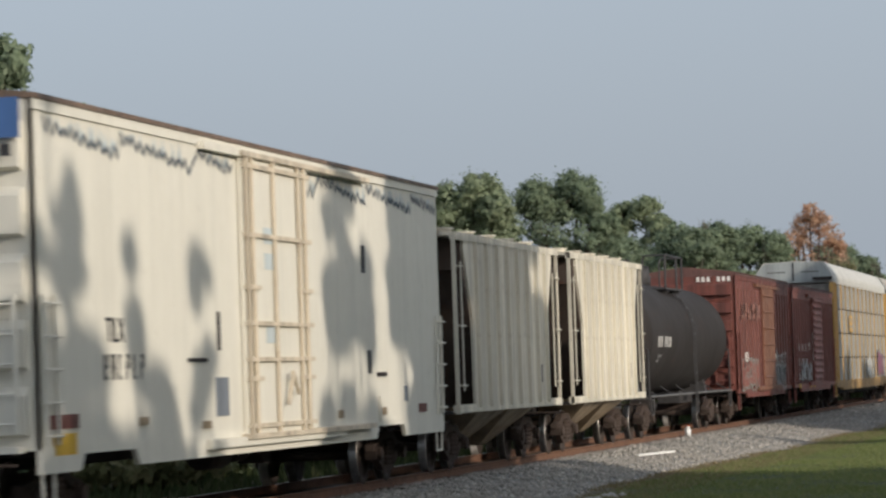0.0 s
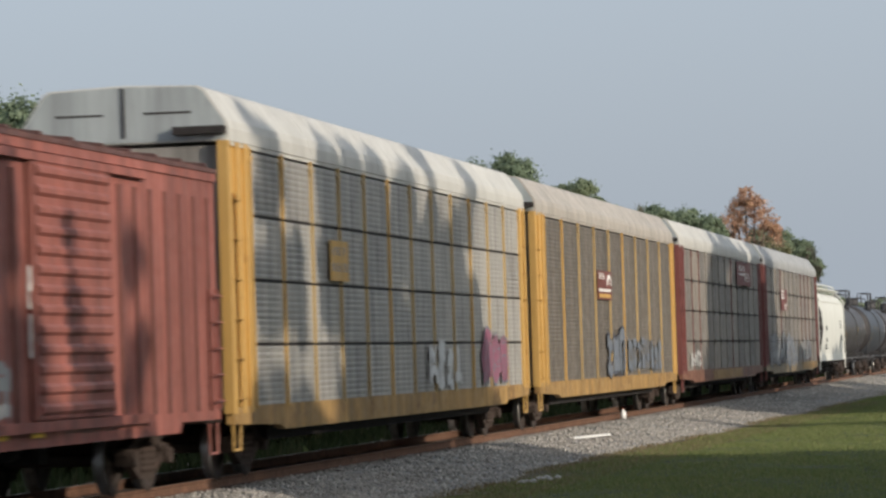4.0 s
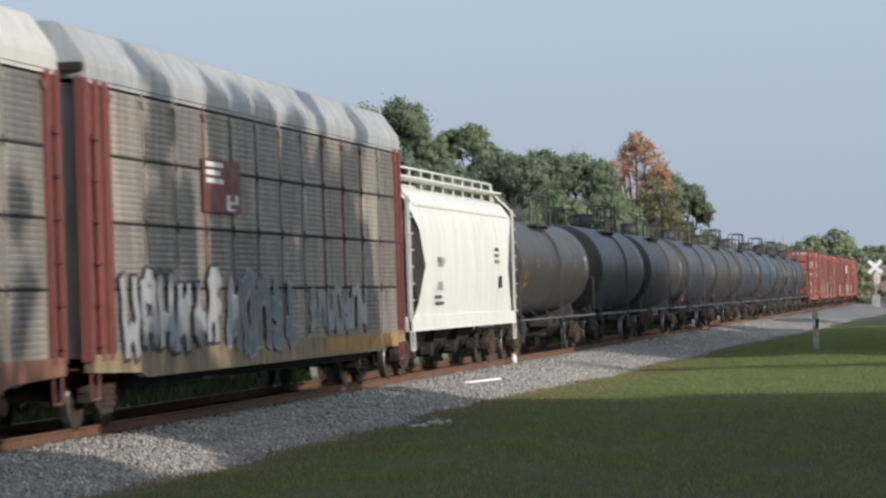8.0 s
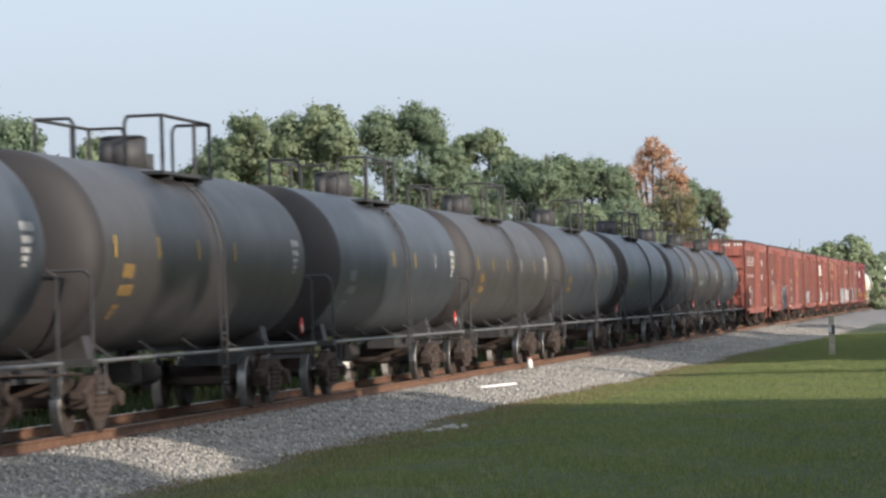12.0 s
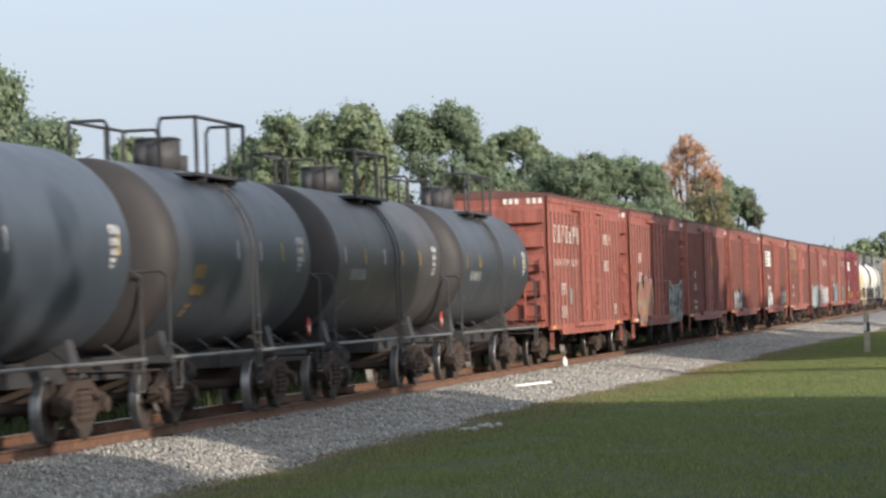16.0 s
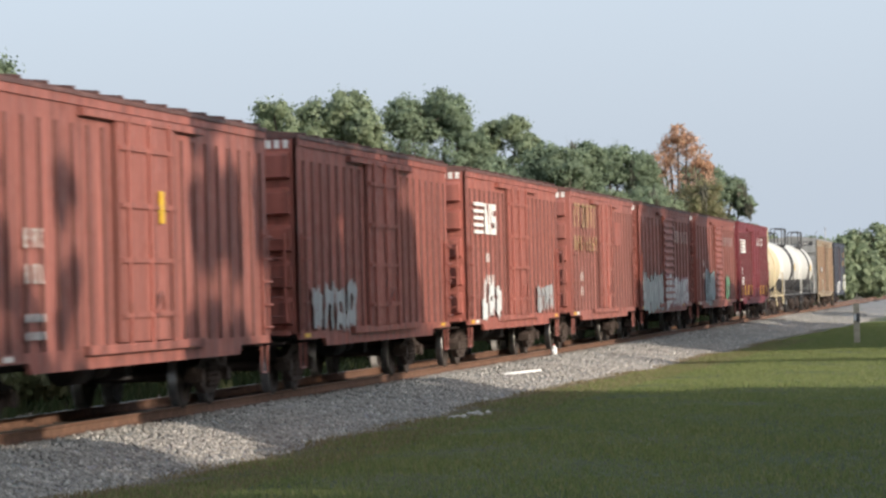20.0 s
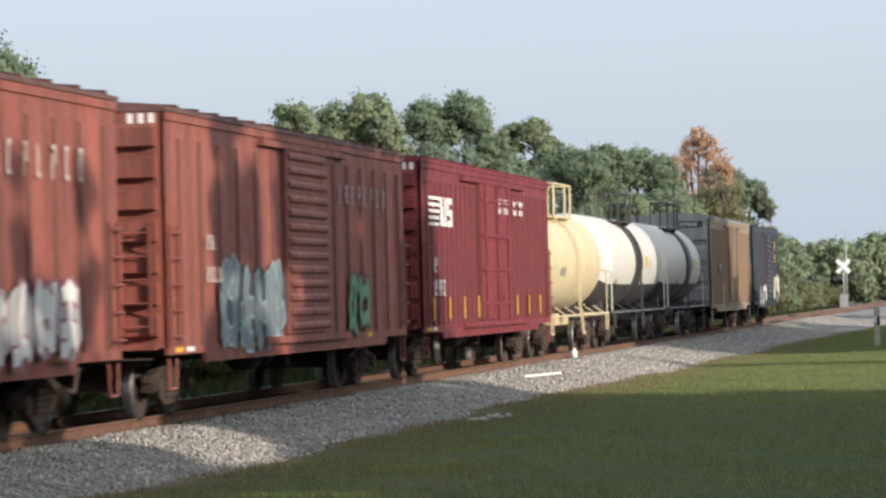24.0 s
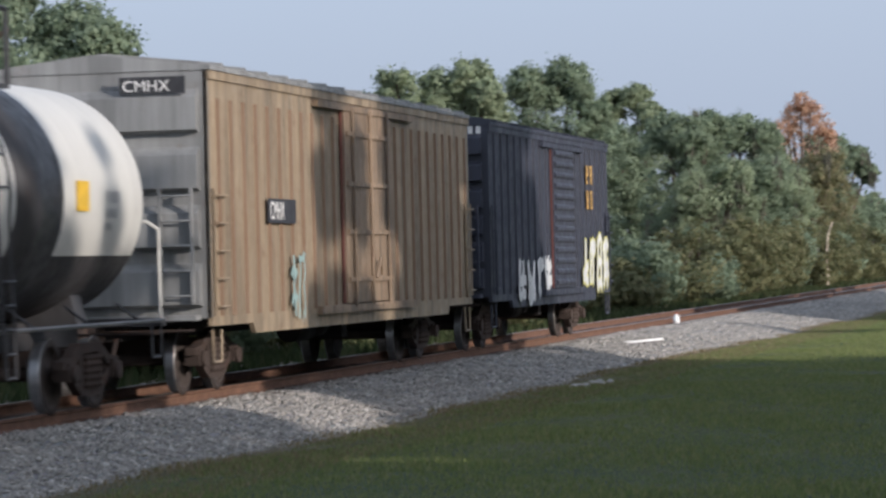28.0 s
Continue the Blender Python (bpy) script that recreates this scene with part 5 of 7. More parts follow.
    half = ((1.53, zt + 0.06), (1.53, zt + 0.24), (1.5, zt + 0.36), (1.2, zt + 0.8), (1.1, zt + 0.86), (0.0, zt + 0.9))
    prof = [(y, z) for y, z in half] + [(-y, z) for y, z in half[-2::-1]]
    n = 10
    for k in range(n):
        bm = bmesh.new()
        a, b = -hl + 0.05 + (L - 0.1) * k / n, -hl + 0.05 + (L - 0.1) * (k + 1) / n - 0.012
        fs = prism(bm, prof, "x", a, b)
        part("roof_sheet", bm, roof_mat, c)
    bm = bmesh.new()
    block(bm, -hl + 0.01, -hl + 0.03, -0.025, 0.025, zt + 0.15, zt + 0.86)
    part("roof_end_seam", bm, M_BLACKST, c)
    # added plate whose blue-grey colour paints the roof end's shade
    bm = bmesh.new()
    prism(bm, [(y * 0.97, zt + 0.08 + (z - zt - 0.06) * 0.95) for y, z in prof], "x", -hl + 0.03, -hl + 0.048)
    part("roof_end", bm, P_ENDGREY, c, "roof end plate coloured blue-grey for its shade")
    for y0, y1 in ((-1.0, -0.3), (0.3, 1.0)):
        bm = bmesh.new()
        block(bm, -hl + 0.024, -hl + 0.03, y0, y1, zt + 0.47, zt + 0.5)
        part("end_plate_seam", bm, M_UNDER, c)
    bm = bmesh.new()
    block(bm, -hl - 0.12, -hl + 0.06, -1.5, -0.75, zt + 0.16, zt + 0.27)
    part("end_bar", bm, M_UNDER, c)
    return c, hl, -hw - 0.02


# ---- covered hoppers ----
def hopper(label, x0, x1, mat, bays=2, ribs=8, z1=4.17, name="covered_hopper", bay_mat=None):
    c, L = car_at(name, label, x0, x1, "hopper car")
    hl, hw = L / 2, 1.52
    for s in (-1, 1):
        bm = bmesh.new()
        prism(bm, ((-hl + 0.75, z1), (-hl + 0.75, z1 - 0.25), (-hl + 1.45, 2.7), (-hl + 1.5, 1.05), (hl - 1.5, 1.05), (hl - 1.45, 2.7), (hl - 0.75, z1 - 0.25), (hl - 0.75, z1)), "y", *sorted((s * hw, s * (hw - 0.05))))
        part("side_wall", bm, mat, c)
        bm = bmesh.new()
        block(bm, -hl, hl, *sorted((s * (hw + 0.02), s * (hw - 0.1))), z1 - 0.1, z1 + 0.03)
        part("top_chord", bm, mat, c)
        bm = bmesh.new()
        block(bm, -hl, hl, *sorted((s * (hw + 0.01), s * (hw - 0.12))), 1.02, 1.16)
        part("side_sill", bm, mat, c)
        first = None
        for k in range(ribs):
            x = -hl + 1.75 + (L - 3.5) * k / (ribs - 1)
            if first is None:
                bm = bmesh.new()
                block(bm, -0.035, 0.035, *sorted((s * hw, s * (hw + 0.07))), 1.1, z1 - 0.1)
                first = part("rib", bm, mat, c)
                first.matrix_basis = pose(x, 0, 0)
            else:
                again(first, c, x)
        for e in (-1, 1):
            bm = bmesh.new()
            block(bm, *sorted((e * hl, e * (hl - 0.055))), *sorted((s * hw, s * (hw - 0.07))), 1.0, z1)
            part("corner_post", bm, mat, c)
    for e in (-1, 1):
        bm = bmesh.new()
        prism(bm, ((e * (hl - 0.65), z1 - 0.05), (e * (hl - 0.65), z1 - 0.5), (e * (hl - 2.6), 1.1), (e * (hl - 2.75), 1.1), (e * (hl - 0.8), z1 - 0.05)), "y", -hw + 0.05, hw - 0.05)
        # deep shade inside the car's end, painted as a dark brown sheet
        part("slope_sheet", bm, M_TRUCK, c, "slope sheet coloured dark brown for the end's shade")
        bm = bmesh.new()
        block(bm, *sorted((e * (hl + 0.25), e * (hl - 2.5))), -0.3, 0.3, 0.75, 1.05)
        block(bm, *sorted((e * hl, e * (hl - 1.6))), -hw + 0.1, hw - 0.1, 1.0, 1.05)
        part("end_sill", bm, M_UNDER, c)
        ladder(c, mat, e * (hl - 0.32), -hw - 0.04, 1.5, 3.6, 3, 0.5)
        end_ladder(c, mat, e * (hl + 0.06), 0.9, 1.2, 4.0, 7, 0.4)
        bm = bmesh.new()
        block(bm, *sorted((e * (hl - 0.62), e * (hl - 0.57))), -hw + 0.08, hw - 0.08, 3.55, z1 - 0.05)
        part("end_plate", bm, M_TRUCK, c, "dark brown end plate")
        bm = bmesh.new()
        rod(bm, (e * (hl - 0.7), 0.3, 1.5), (e * (hl - 0.7), 0.9, 1.5), 0.22, 12)
        part("brake_cylinder", bm, M_UNDER, c)
        coupler(c, e * (hl + 0.1), e)
        put_truck(c, e * (hl - 1.6))
    step = (L - 4.6) / bays
    for b in range(bays):
        bm = bmesh.new()
        cx = -hl + 2.3 + step * (b + 0.5)
        top = [(cx - step / 2, -hw + 0.05, 1.1), (cx + step / 2, -hw + 0.05, 1.1), (cx + step / 2, hw - 0.05, 1.1), (cx - step / 2, hw - 0.05, 1.1)]
        low = [(cx - 0.35, -0.55, 0.32), (cx + 0.35, -0.55, 0.32), (cx + 0.35, 0.55, 0.32), (cx - 0.35, 0.55, 0.32)]
        tv, lv = [bm.verts.new(p) for p in top], [bm.verts.new(p) for p in low]
        for i in range(4):
            bm.faces.new((tv[i], tv[(i + 1) % 4], lv[(i + 1) % 4], lv[i]))
        bm.faces.new(tv)
        bm.faces.new(lv[::-1])
        part("hopper_bay", bm, bay_mat or mat, c, "rust-brown hopper bay")
    bm = bmesh.new()
    prism(bm, ((-hw, z1 - 0.03), (hw, z1 - 0.03), (hw, z1 + 0.02), (0.5, z1 + 0.12), (-0.5, z1 + 0.12), (-hw, z1 + 0.02)), "x", -hl, hl)
    part("roof", bm, mat, c)
    for k in range(bays * 2 + 1):
        for y in (-0.85, 0.85):
            bm = bmesh.new()
            x = -hl + 1.3 + (L - 2.6) * k / (bays * 2)
            rod(bm, (x, y, z1 + 0.03), (x, y, z1 + 0.13), 0.36, 14)
            rod(bm, (x, y, z1 + 0.13), (x, y, z1 + 0.16), 0.4, 14)
            part("hatch", bm, mat, c)
    bm = bmesh.new()
    block(bm, -hl - 0.2, hl + 0.2, -0.3, 0.3, z1 + 0.22, z1 + 0.26)
    for k in range(7):
        x = -hl + L * k / 6
        block(bm, x - 0.03, x + 0.03, -0.3, 0.3, z1 + 0.1, z1 + 0.22)
    part("running_board", bm, mat, c)
    return c, hl, -hw - 0.06


def round_hopper(label, x0, x1, mat, name="covered_hopper"):
    """A long hopper with bulging sides, three bays and a railed roof walk."""
    c, L = car_at(name, label, x0, x1, "hopper car")
    hl = L / 2
    half = ((1.42, 1.05), (1.5, 1.6), (1.56, 2.4), (1.54, 3.2), (1.44, 3.75), (1.2, 4.08), (0.7, 4.25), (0.0, 4.3))
    ring = [(y, z) for y, z in half] + [(-y, z) for y, z in half[-2::-1]]
    def cut(z):
        return 0.3 + 1.55 * math.sin(math.pi * min(1.0, max(0.0, (z - 1.15) / 2.6)))
    bm = bmesh.new()
    rows = []
    for e, k in ((-1, 1.0), (-1, 0.0), (1, 0.0), (1, 1.0)):
        rows.append([bm.verts.new((e * (hl - cut(z)) if k else e * (hl - 2.6), y, z)) for y, z in ring])
    for a, b in zip(rows, rows[1:]):
        for i in range(len(ring) - 1):
            bm.faces.new((a[i], b[i], b[i + 1], a[i + 1])).smooth = True
    part("body", bm, mat, c)
    for e in (-1, 1):
        bm = bmesh.new()
        bm.faces.new([bm.verts.new((e * (hl - cut(z) - 0.03), y * 0.985, z)) for y, z in ring])
        # M_UNDER paints the recess's shade onto a sheet of the white car
        part("slope_sheet", bm, M_UNDER, c, "slope sheet coloured near black for the recess's shade")
    for s in (-1, 1):
        bm = bmesh.new()
        block(bm, -hl, hl, *sorted((s * 1.5, s * 1.36)), 0.98, 1.3)
        part("side_sill", bm, mat, c)
        bm = bmesh.new()
        block(bm, -hl + 0.95, hl - 0.95, *sorted((s * 1.44, s * 1.475)), 3.72, 3.78)
        part("roof_seam", bm, mat, c)
        bm = bmesh.new()
        y = s * 1.0
        for z in (4.42, 4.62):
            pipe(bm, [(-hl + 0.1, y, z), (hl - 0.6, y, z), (hl, y, z - 0.5)], 0.025, 6)
        for k in range(11):
            x = -hl + 0.2 + (L - 0.9) * k / 10
            rod(bm, (x, y, 4.15), (x, y, 4.62), 0.022, 5)
        part("walk_railing", bm, mat, c)
        bm = bmesh.new()
        block(bm, -hl + 0.3, hl - 0.3, *sorted((y - 0.25, y + 0.2)), 4.36, 4.4)
        part("running_board", bm, mat, c)
        for e in (-1, 1):
            bm = bmesh.new()
            block(bm, *sorted((e * hl, e * (hl - 0.1))), *sorted((s * 1.5, s * 1.44)), 1.0, 3.9)
            pipe(bm, [(e * (hl - 0.05), s * 1.46, 3.9), (e * (hl - 0.3), s * 1.0, 4.4)], 0.03, 5)
            part("corner_post", bm, mat, c)
    for e in (-1, 1):
        bm = bmesh.new()
        block(bm, *sorted((e * (hl + 0.25), e * (hl - 2.5))), -0.35, 0.35, 0.75, 1.05)
        block(bm, *sorted((e * hl, e * (hl - 1.5))), -1.4, 1.4, 1.0, 1.05)
        part("end_sill", bm, mat, c)
        ladder(c, mat, e * (hl - 0.14), -1.55, 1.3, 3.8, 8, 0.24)
        coupler(c, e * (hl + 0.1), e)
        put_truck(c, e * (hl - 1.7))
        stirrup(c, mat, e * (hl - 0.3), -1.48, 1.0)
    for b in range(3):
        bm = bmesh.new()
        cx = (b - 1) * 3.7
        tv = [bm.verts.new(p) for p in ((cx - 1.7, -0.95, 1.1), (cx + 1.7, -0.95, 1.1), (cx + 1.7, 0.95, 1.1), (cx - 1.7, 0.95, 1.1))]
        lv = [bm.verts.new(p) for p in ((cx - 0.35, -0.6, 0.3), (cx + 0.35, -0.6, 0.3), (cx + 0.35, 0.6, 0.3), (cx - 0.35, 0.6, 0.3))]
        for i in range(4):
            bm.faces.new((tv[i], tv[(i + 1) % 4], lv[(i + 1) % 4], lv[i]))
        bm.faces.new(lv[::-1])
        # dark colour stands in for the shade deep under the body
        part("hopper_bay", bm, M_UNDER, c, "hopper bay coloured near black for the shade below")
        bm = bmesh.new()
        rod(bm, (cx - 0.9, -1.0, 0.55), (cx + 0.9, -1.0, 0.55), 0.04, 6)
        block(bm, cx - 0.22, cx + 0.22, -1.15, -0.9, 0.42, 0.68)
        part("outlet_gate", bm, M_UNDER, c)
    return c, hl, -1.57

# ---- the train, from its first car to its last ----
P_REEF = paint("cream_white_paint", (0.7, 0.67, 0.58), 0.15, 0.09, 2.1, bump=0.03)
P_HOP = paint("pale_grey_paint", (0.64, 0.595, 0.49), 0.35, 0.5, 3.2)
P_BLACK = paint("black_tank_paint", (0.032, 0.036, 0.044), 0.15, 0.05, 4.4, 0.44, bump=0.0, ring=0.25)
P_BLACK2 = paint("sooty_brown_tank_paint", (0.043, 0.038, 0.036), 0.25, 0.06, 5.4, 0.46, bump=0.0, ring=0.25)
P_SOOT = paint("soot_black_paint", (0.027, 0.0235, 0.0225), 0.3, 0.08, 41.1, 0.75, bump=0.02, ring=0.25)
P_SOOT.node_tree.nodes["Principled BSDF"].inputs["Specular IOR Level"].default_value = 0.2
# near black: the shade from the car in front is put into this colour
P_HEAD = paint("sooty_tank_head", (0.024, 0.02, 0.02), 0.2, 0.2, 46.3, 0.65, bump=0.02, ring=0.5)
P_BLUEBLK = paint("blue_black_tank_paint", (0.036, 0.045, 0.06), 0.12, 0.05, 6.4, 0.42, bump=0.0, ring=0.25)
P_BROWN = paint("rusty_brown_paint", (0.18, 0.056, 0.042), 0.55, 0.75, 7.1)
P_RUSTDOOR = paint("rust_brown_door", (0.2, 0.088, 0.05), 0.5, 0.5, 59.1)
P_BROWN2 = paint("dull_brick_paint", (0.27, 0.078, 0.055), 0.45, 0.7, 8.1)
P_RED = paint("oxide_red_paint", (0.31, 0.096, 0.07), 0.4, 0.6, 9.1)
P_RED2 = paint("faded_oxide_red_paint", (0.31, 0.105, 0.08), 0.45, 0.7, 10.1)
P_NSRED = paint("deep_maroon_paint", (0.17, 0.022, 0.028), 0.15, 0.35, 11.1)
# darker maroon that paints the shadow lines of the ribs
P_NSRIB = paint("grimy_maroon_rib", (0.11, 0.017, 0.021), 0.2, 0.5, 57.1)
P_YEL = paint("chrome_yellow_paint", (0.58, 0.35, 0.1), 0.35, 0.35, 12.1)
# the frame's yellow, dulled to show posts in shade
P_POST = paint("grimy_yellow_post", (0.4, 0.28, 0.12), 0.4, 0.6, 56.1)
P_MAROON = paint("maroon_frame_paint", (0.17, 0.05, 0.042), 0.3, 0.4, 13.1)
P_PANEL = paint("galvanised_panel", (0.36, 0.345, 0.315), 0.2, 0.65, 14.1, 0.5, pieces=0.4)
P_PANEL2 = paint("stained_galvanised_panel", (0.265, 0.237, 0.205), 0.35, 0.85, 15.1, 0.5, pieces=0.7)
P_SILL = paint("rusty_yellow_sill", (0.4, 0.24, 0.08), 0.75, 0.7, 43.1)
P_SILLBROWN = paint("rusty_brown_sill", (0.22, 0.1, 0.06), 0.6, 0.7, 44.1)
P_SILLDUST = paint("dusty_ochre_sill", (0.3, 0.225, 0.13), 0.6, 0.8, 52.1)
P_PANEL3 = paint("brown_grey_panel", (0.155, 0.132, 0.106), 0.35, 0.7, 42.1, 0.5, pieces=0.3)
P_WROOF = paint("white_roof", (0.54, 0.525, 0.48), 0.1, 0.2, 16.1)
P_TROOF = paint("dusty_tan_roof", (0.42, 0.38, 0.33), 0.2, 0.35, 17.1)
P_GROOF = paint("grey_roof", (0.37, 0.37, 0.36), 0.15, 0.35, 18.1)
P_WHITE = paint("clean_white_paint", (0.66, 0.66, 0.6), 0.06, 0.15, 19.1)
P_CREAM = paint("cream_tank_paint", (0.56, 0.465, 0.29), 0.4, 0.16, 20.1, bump=0.03, ring=0.25)
P_WTANK = paint("white_tank_paint", (0.55, 0.53, 0.48), 0.12, 0.1, 21.1, 0.5, bump=0.02, ring=0.25)
P_TAN = paint("muddy_tan_paint", (0.31, 0.235, 0.15), 0.5, 0.75, 22.1)
P_GREY = paint("cool_grey_paint", (0.25, 0.25, 0.24), 0.3, 0.5, 23.1)
P_NAVY = paint("dull_navy_paint", (0.034, 0.038, 0.055), 0.2, 0.4, 24.1)
P_BLUE = paint("blue_panel_paint", (0.05, 0.12, 0.30), 0.1, 0.3, 25.1)
P_ZIG = paint("dark_blue_stripe", (0.05, 0.065, 0.085), 0.05, 0.1, 26.1)
# shade on the ribs' near faces, put into a dark rust-flecked colour
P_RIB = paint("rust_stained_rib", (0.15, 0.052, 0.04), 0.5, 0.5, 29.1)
P_TANDOOR = paint("rust_bled_tan_door", (0.27, 0.19, 0.12), 0.55, 0.7, 48.1)
P_ROOF = paint("sooty_red_roof", (0.13, 0.06, 0.05), 0.5, 0.6, 49.1)
P_ENDGREY = paint("blue_grey_end_plate", (0.34, 0.37, 0.37), 0.15, 0.4, 50.1)
P_PATCH = paint("brown_grey_patch", (0.15, 0.13, 0.115), 0.3, 0.5, 51.1)
P_TANRIB = paint("rust_stained_tan_rib", (0.2, 0.13, 0.08), 0.5, 0.5, 38.1)
M_WORN = paint("worn_white_lettering", (0.62, 0.55, 0.5), 0.85, 0.5, 53.1, rust_col=(0.3, 0.09, 0.068))
G_OCHRE = paint("faded_ochre_stencil", (0.42, 0.25, 0.06), 0.35, 0.6, 46.1)
G_GREEN = paint("green_spray", (0.14, 0.3, 0.16), 0.2, 0.4, 47.1)
G_FADE = paint("ghost_lettering_paint", (0.27, 0.125, 0.095), 0.4, 0.7, 45.1)
P_RIMBROWN = paint("dusty_brown_roof_rim", (0.17, 0.115, 0.08), 0.4, 0.5, 58.1)
G_GHOST = paint("weathered_ochre_lettering", (0.42, 0.28, 0.14), 0.85, 0.6, 60.1, rust_col=(0.3, 0.1, 0.075))
P_DRIP = paint("faded_blue_wash", (0.5, 0.56, 0.57), 0.1, 0.3, 27.1)
P_RUSTED = paint("rust_stained_cream", (0.6, 0.52, 0.4), 0.5, 0.5, 28.1)
G_WHITE = paint("white_spray", (0.62, 0.62, 0.60), 0.25, 0.4, 30.1)
G_BLACK = paint("black_spray", (0.03, 0.03, 0.035), 0.1, 0.3, 31.1)
G_TEAL = paint("pale_teal_spray", (0.30, 0.42, 0.40), 0.2, 0.4, 32.1)
G_RED = paint("red_spray", (0.52, 0.09, 0.04), 0.1, 0.3, 33.1)
G_YEL = paint("lime_yellow_spray", (0.55, 0.52, 0.14), 0.1, 0.3, 34.1)
G_DULLRED = paint("weathered_red_spray", (0.3, 0.1, 0.06), 0.5, 0.7, 54.1)
G_DULLYEL = paint("weathered_yellow_spray", (0.38, 0.27, 0.13), 0.5, 0.7, 55.1)
G_PINK = paint("magenta_spray", (0.28, 0.1, 0.15), 0.1, 0.3, 35.1)
G_SLATE = paint("slate_spray", (0.17, 0.19, 0.22), 0.2, 0.4, 37.1)
G_GREY = paint("grey_spray", (0.34, 0.34, 0.34), 0.2, 0.4, 36.1)



def reefer():
    low, high = 0.74, 0.93
    sill = ((-11, 1.03), (-11, low), (-9.6, low), (-9.45, high), (-7.4, high), (-7.26, low), (5.75, low), (5.9, high), (7.75, high), (7.9, low), (11, low), (11, 1.03))
    c, hl, y = boxcar("long cream-white insulated box car with a jagged dark blue stripe", 36.4, 58.4, P_REEF, "reefer", 0, z1=4.88, peak=0.2, name="box_car", door_w=3.7, end_mat=P_REEF, wide=3.15, door_x=-0.5, roof_ribs=False, roof_mat=P_RIMBROWN, sill_poly=sill, dz=(0.98, 4.68), end_mark=False)
    rnd = random.Random(8)
    bm, haze_bm = bmesh.new(), bmesh.new()
    x, z, k = -hl + 0.35, 4.66, 0
    while x < hl - 0.2:
        nx = x + 0.14 + rnd.uniform(-0.04, 0.04)
        ph = ((nx + hl) / 3.3) % 1.0
        nz = 4.62 - 0.24 * ph + (0.07 if k % 2 else -0.07) * rnd.uniform(0.4, 1.4)
        if not -2.6 < x < 1.2:
            bm.faces.new([bm.verts.new(p) for p in ((x, -1.583, z - 0.032), (nx, -1.583, nz - 0.032), (nx, -1.583, nz + 0.032), (x, -1.583, z + 0.032))])
            if k % 3:
                haze_bm.faces.new([haze_bm.verts.new(p) for p in ((x - 0.02, -1.58, z), (nx + 0.02, -1.58, nz), (x + 0.05, -1.58, min(4.7, z + rnd.uniform(0.05, 0.3))))])
        x, z, k = nx, nz, k + 1
    part("jagged_stripe", bm, P_ZIG, c, "jagged dark blue stripe")["kind"] = "stuff"
    part("faded_wash", haze_bm, P_DRIP, c, "faded pale blue spikes above the stripe")["kind"] = "stuff"
    words(c, "lettering", "TILX", -8.5, 2.19, -1.583, 0.3, M_BLACKST, False, 0.9)
    lettering(c, -8.6, 2.05, -1.58, (6,), M_BLACKST, 0.3, 0.14, 0.17)
    for x, z, w, h, m in ((-5.0, 1.95, 0.9, 0.05, M_UNDER), (-3.7, 1.25, 0.6, 0.5, G_SLATE), (-3.55, 2.1, 0.12, 0.5, M_UNDER), (-hl + 0.35, 1.22, 1.0, 0.16, P_BROWN), (-hl + 0.45, 0.93, 0.8, 0.24, M_YELLOW), (-7.2, 1.2, 0.35, 0.1, P_TAN), (-4.4, 1.1, 0.4, 0.1, P_TAN), (5.05, 3.3, 0.2, 0.42, M_BLACKST), (5.3, 1.75, 0.2, 0.36, M_BLACKST), (5.9, 1.7, 0.7, 0.07, M_UNDER), (3.2, 1.1, 0.3, 0.12, P_TAN), (7.9, 1.3, 0.22, 0.24, G_SLATE), (6.2, 1.1, 0.3, 0.12, P_TAN), (9.0, 1.1, 0.6, 0.14, P_BROWN)):
        patch(c, "placard", x, x + w, z, z + h, -1.58, m)
    for z in (4.68, 0.92):
        bm = bmesh.new()
        block(bm, -2.5, 5.2, -1.72, -1.58, z, z + 0.07)
        part("door_track", bm, P_RUSTED, c, "rust-stained door track")
    bm = bmesh.new()
    block(bm, 5.95, 6.0, -1.62, -1.58, 1.0, 1.4)
    part("conduit", bm, P_REEF, c)
    bm = bmesh.new()
    block(bm, -hl - 0.235, -hl - 0.2, -1.5, 1.5, 4.4, 4.84)
    part("end_stripe", bm, P_BLUE, c, "blue panel across the end")
    bm = bmesh.new()
    for k in range(5):
        block(bm, -hl - 0.245, -hl - 0.235, -1.4 + 0.2 * k, -1.28 + 0.2 * k, 4.2, 4.34)
    part("end_lettering", bm, M_BLACKST, c)
    return c


reefer()
for a, b in ((60.2, 71.0), (72.6, 83.1)):
    c, hl, y = hopper("pale grey two-bay covered hopper with rust streaks", a, b, P_HOP, bay_mat=P_TAN)
    patch(c, "notice", hl - 2.75, hl - 2.3, 1.5, 1.85, y + 0.05, P_PATCH)
tankcar("sooty black tank car with a roof platform", 84.7, 100.9, P_SOOT, stripes=False, letters=((-6.6, 2.5, (4,), M_WHITE, 0.26), (-5.4, 2.5, (6,), M_WHITE, 0.26), (-6.2, 2.05, (9, 7), G_GREY, 0.09)))
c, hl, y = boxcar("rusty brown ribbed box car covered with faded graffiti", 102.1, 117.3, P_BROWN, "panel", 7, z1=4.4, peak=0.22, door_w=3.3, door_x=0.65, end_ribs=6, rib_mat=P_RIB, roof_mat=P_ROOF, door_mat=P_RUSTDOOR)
graffiti(c, -hl + 0.6, -2.6, 0.95, 1.9, y, (P_BROWN2, G_TEAL), 41, "faded white and teal graffiti")
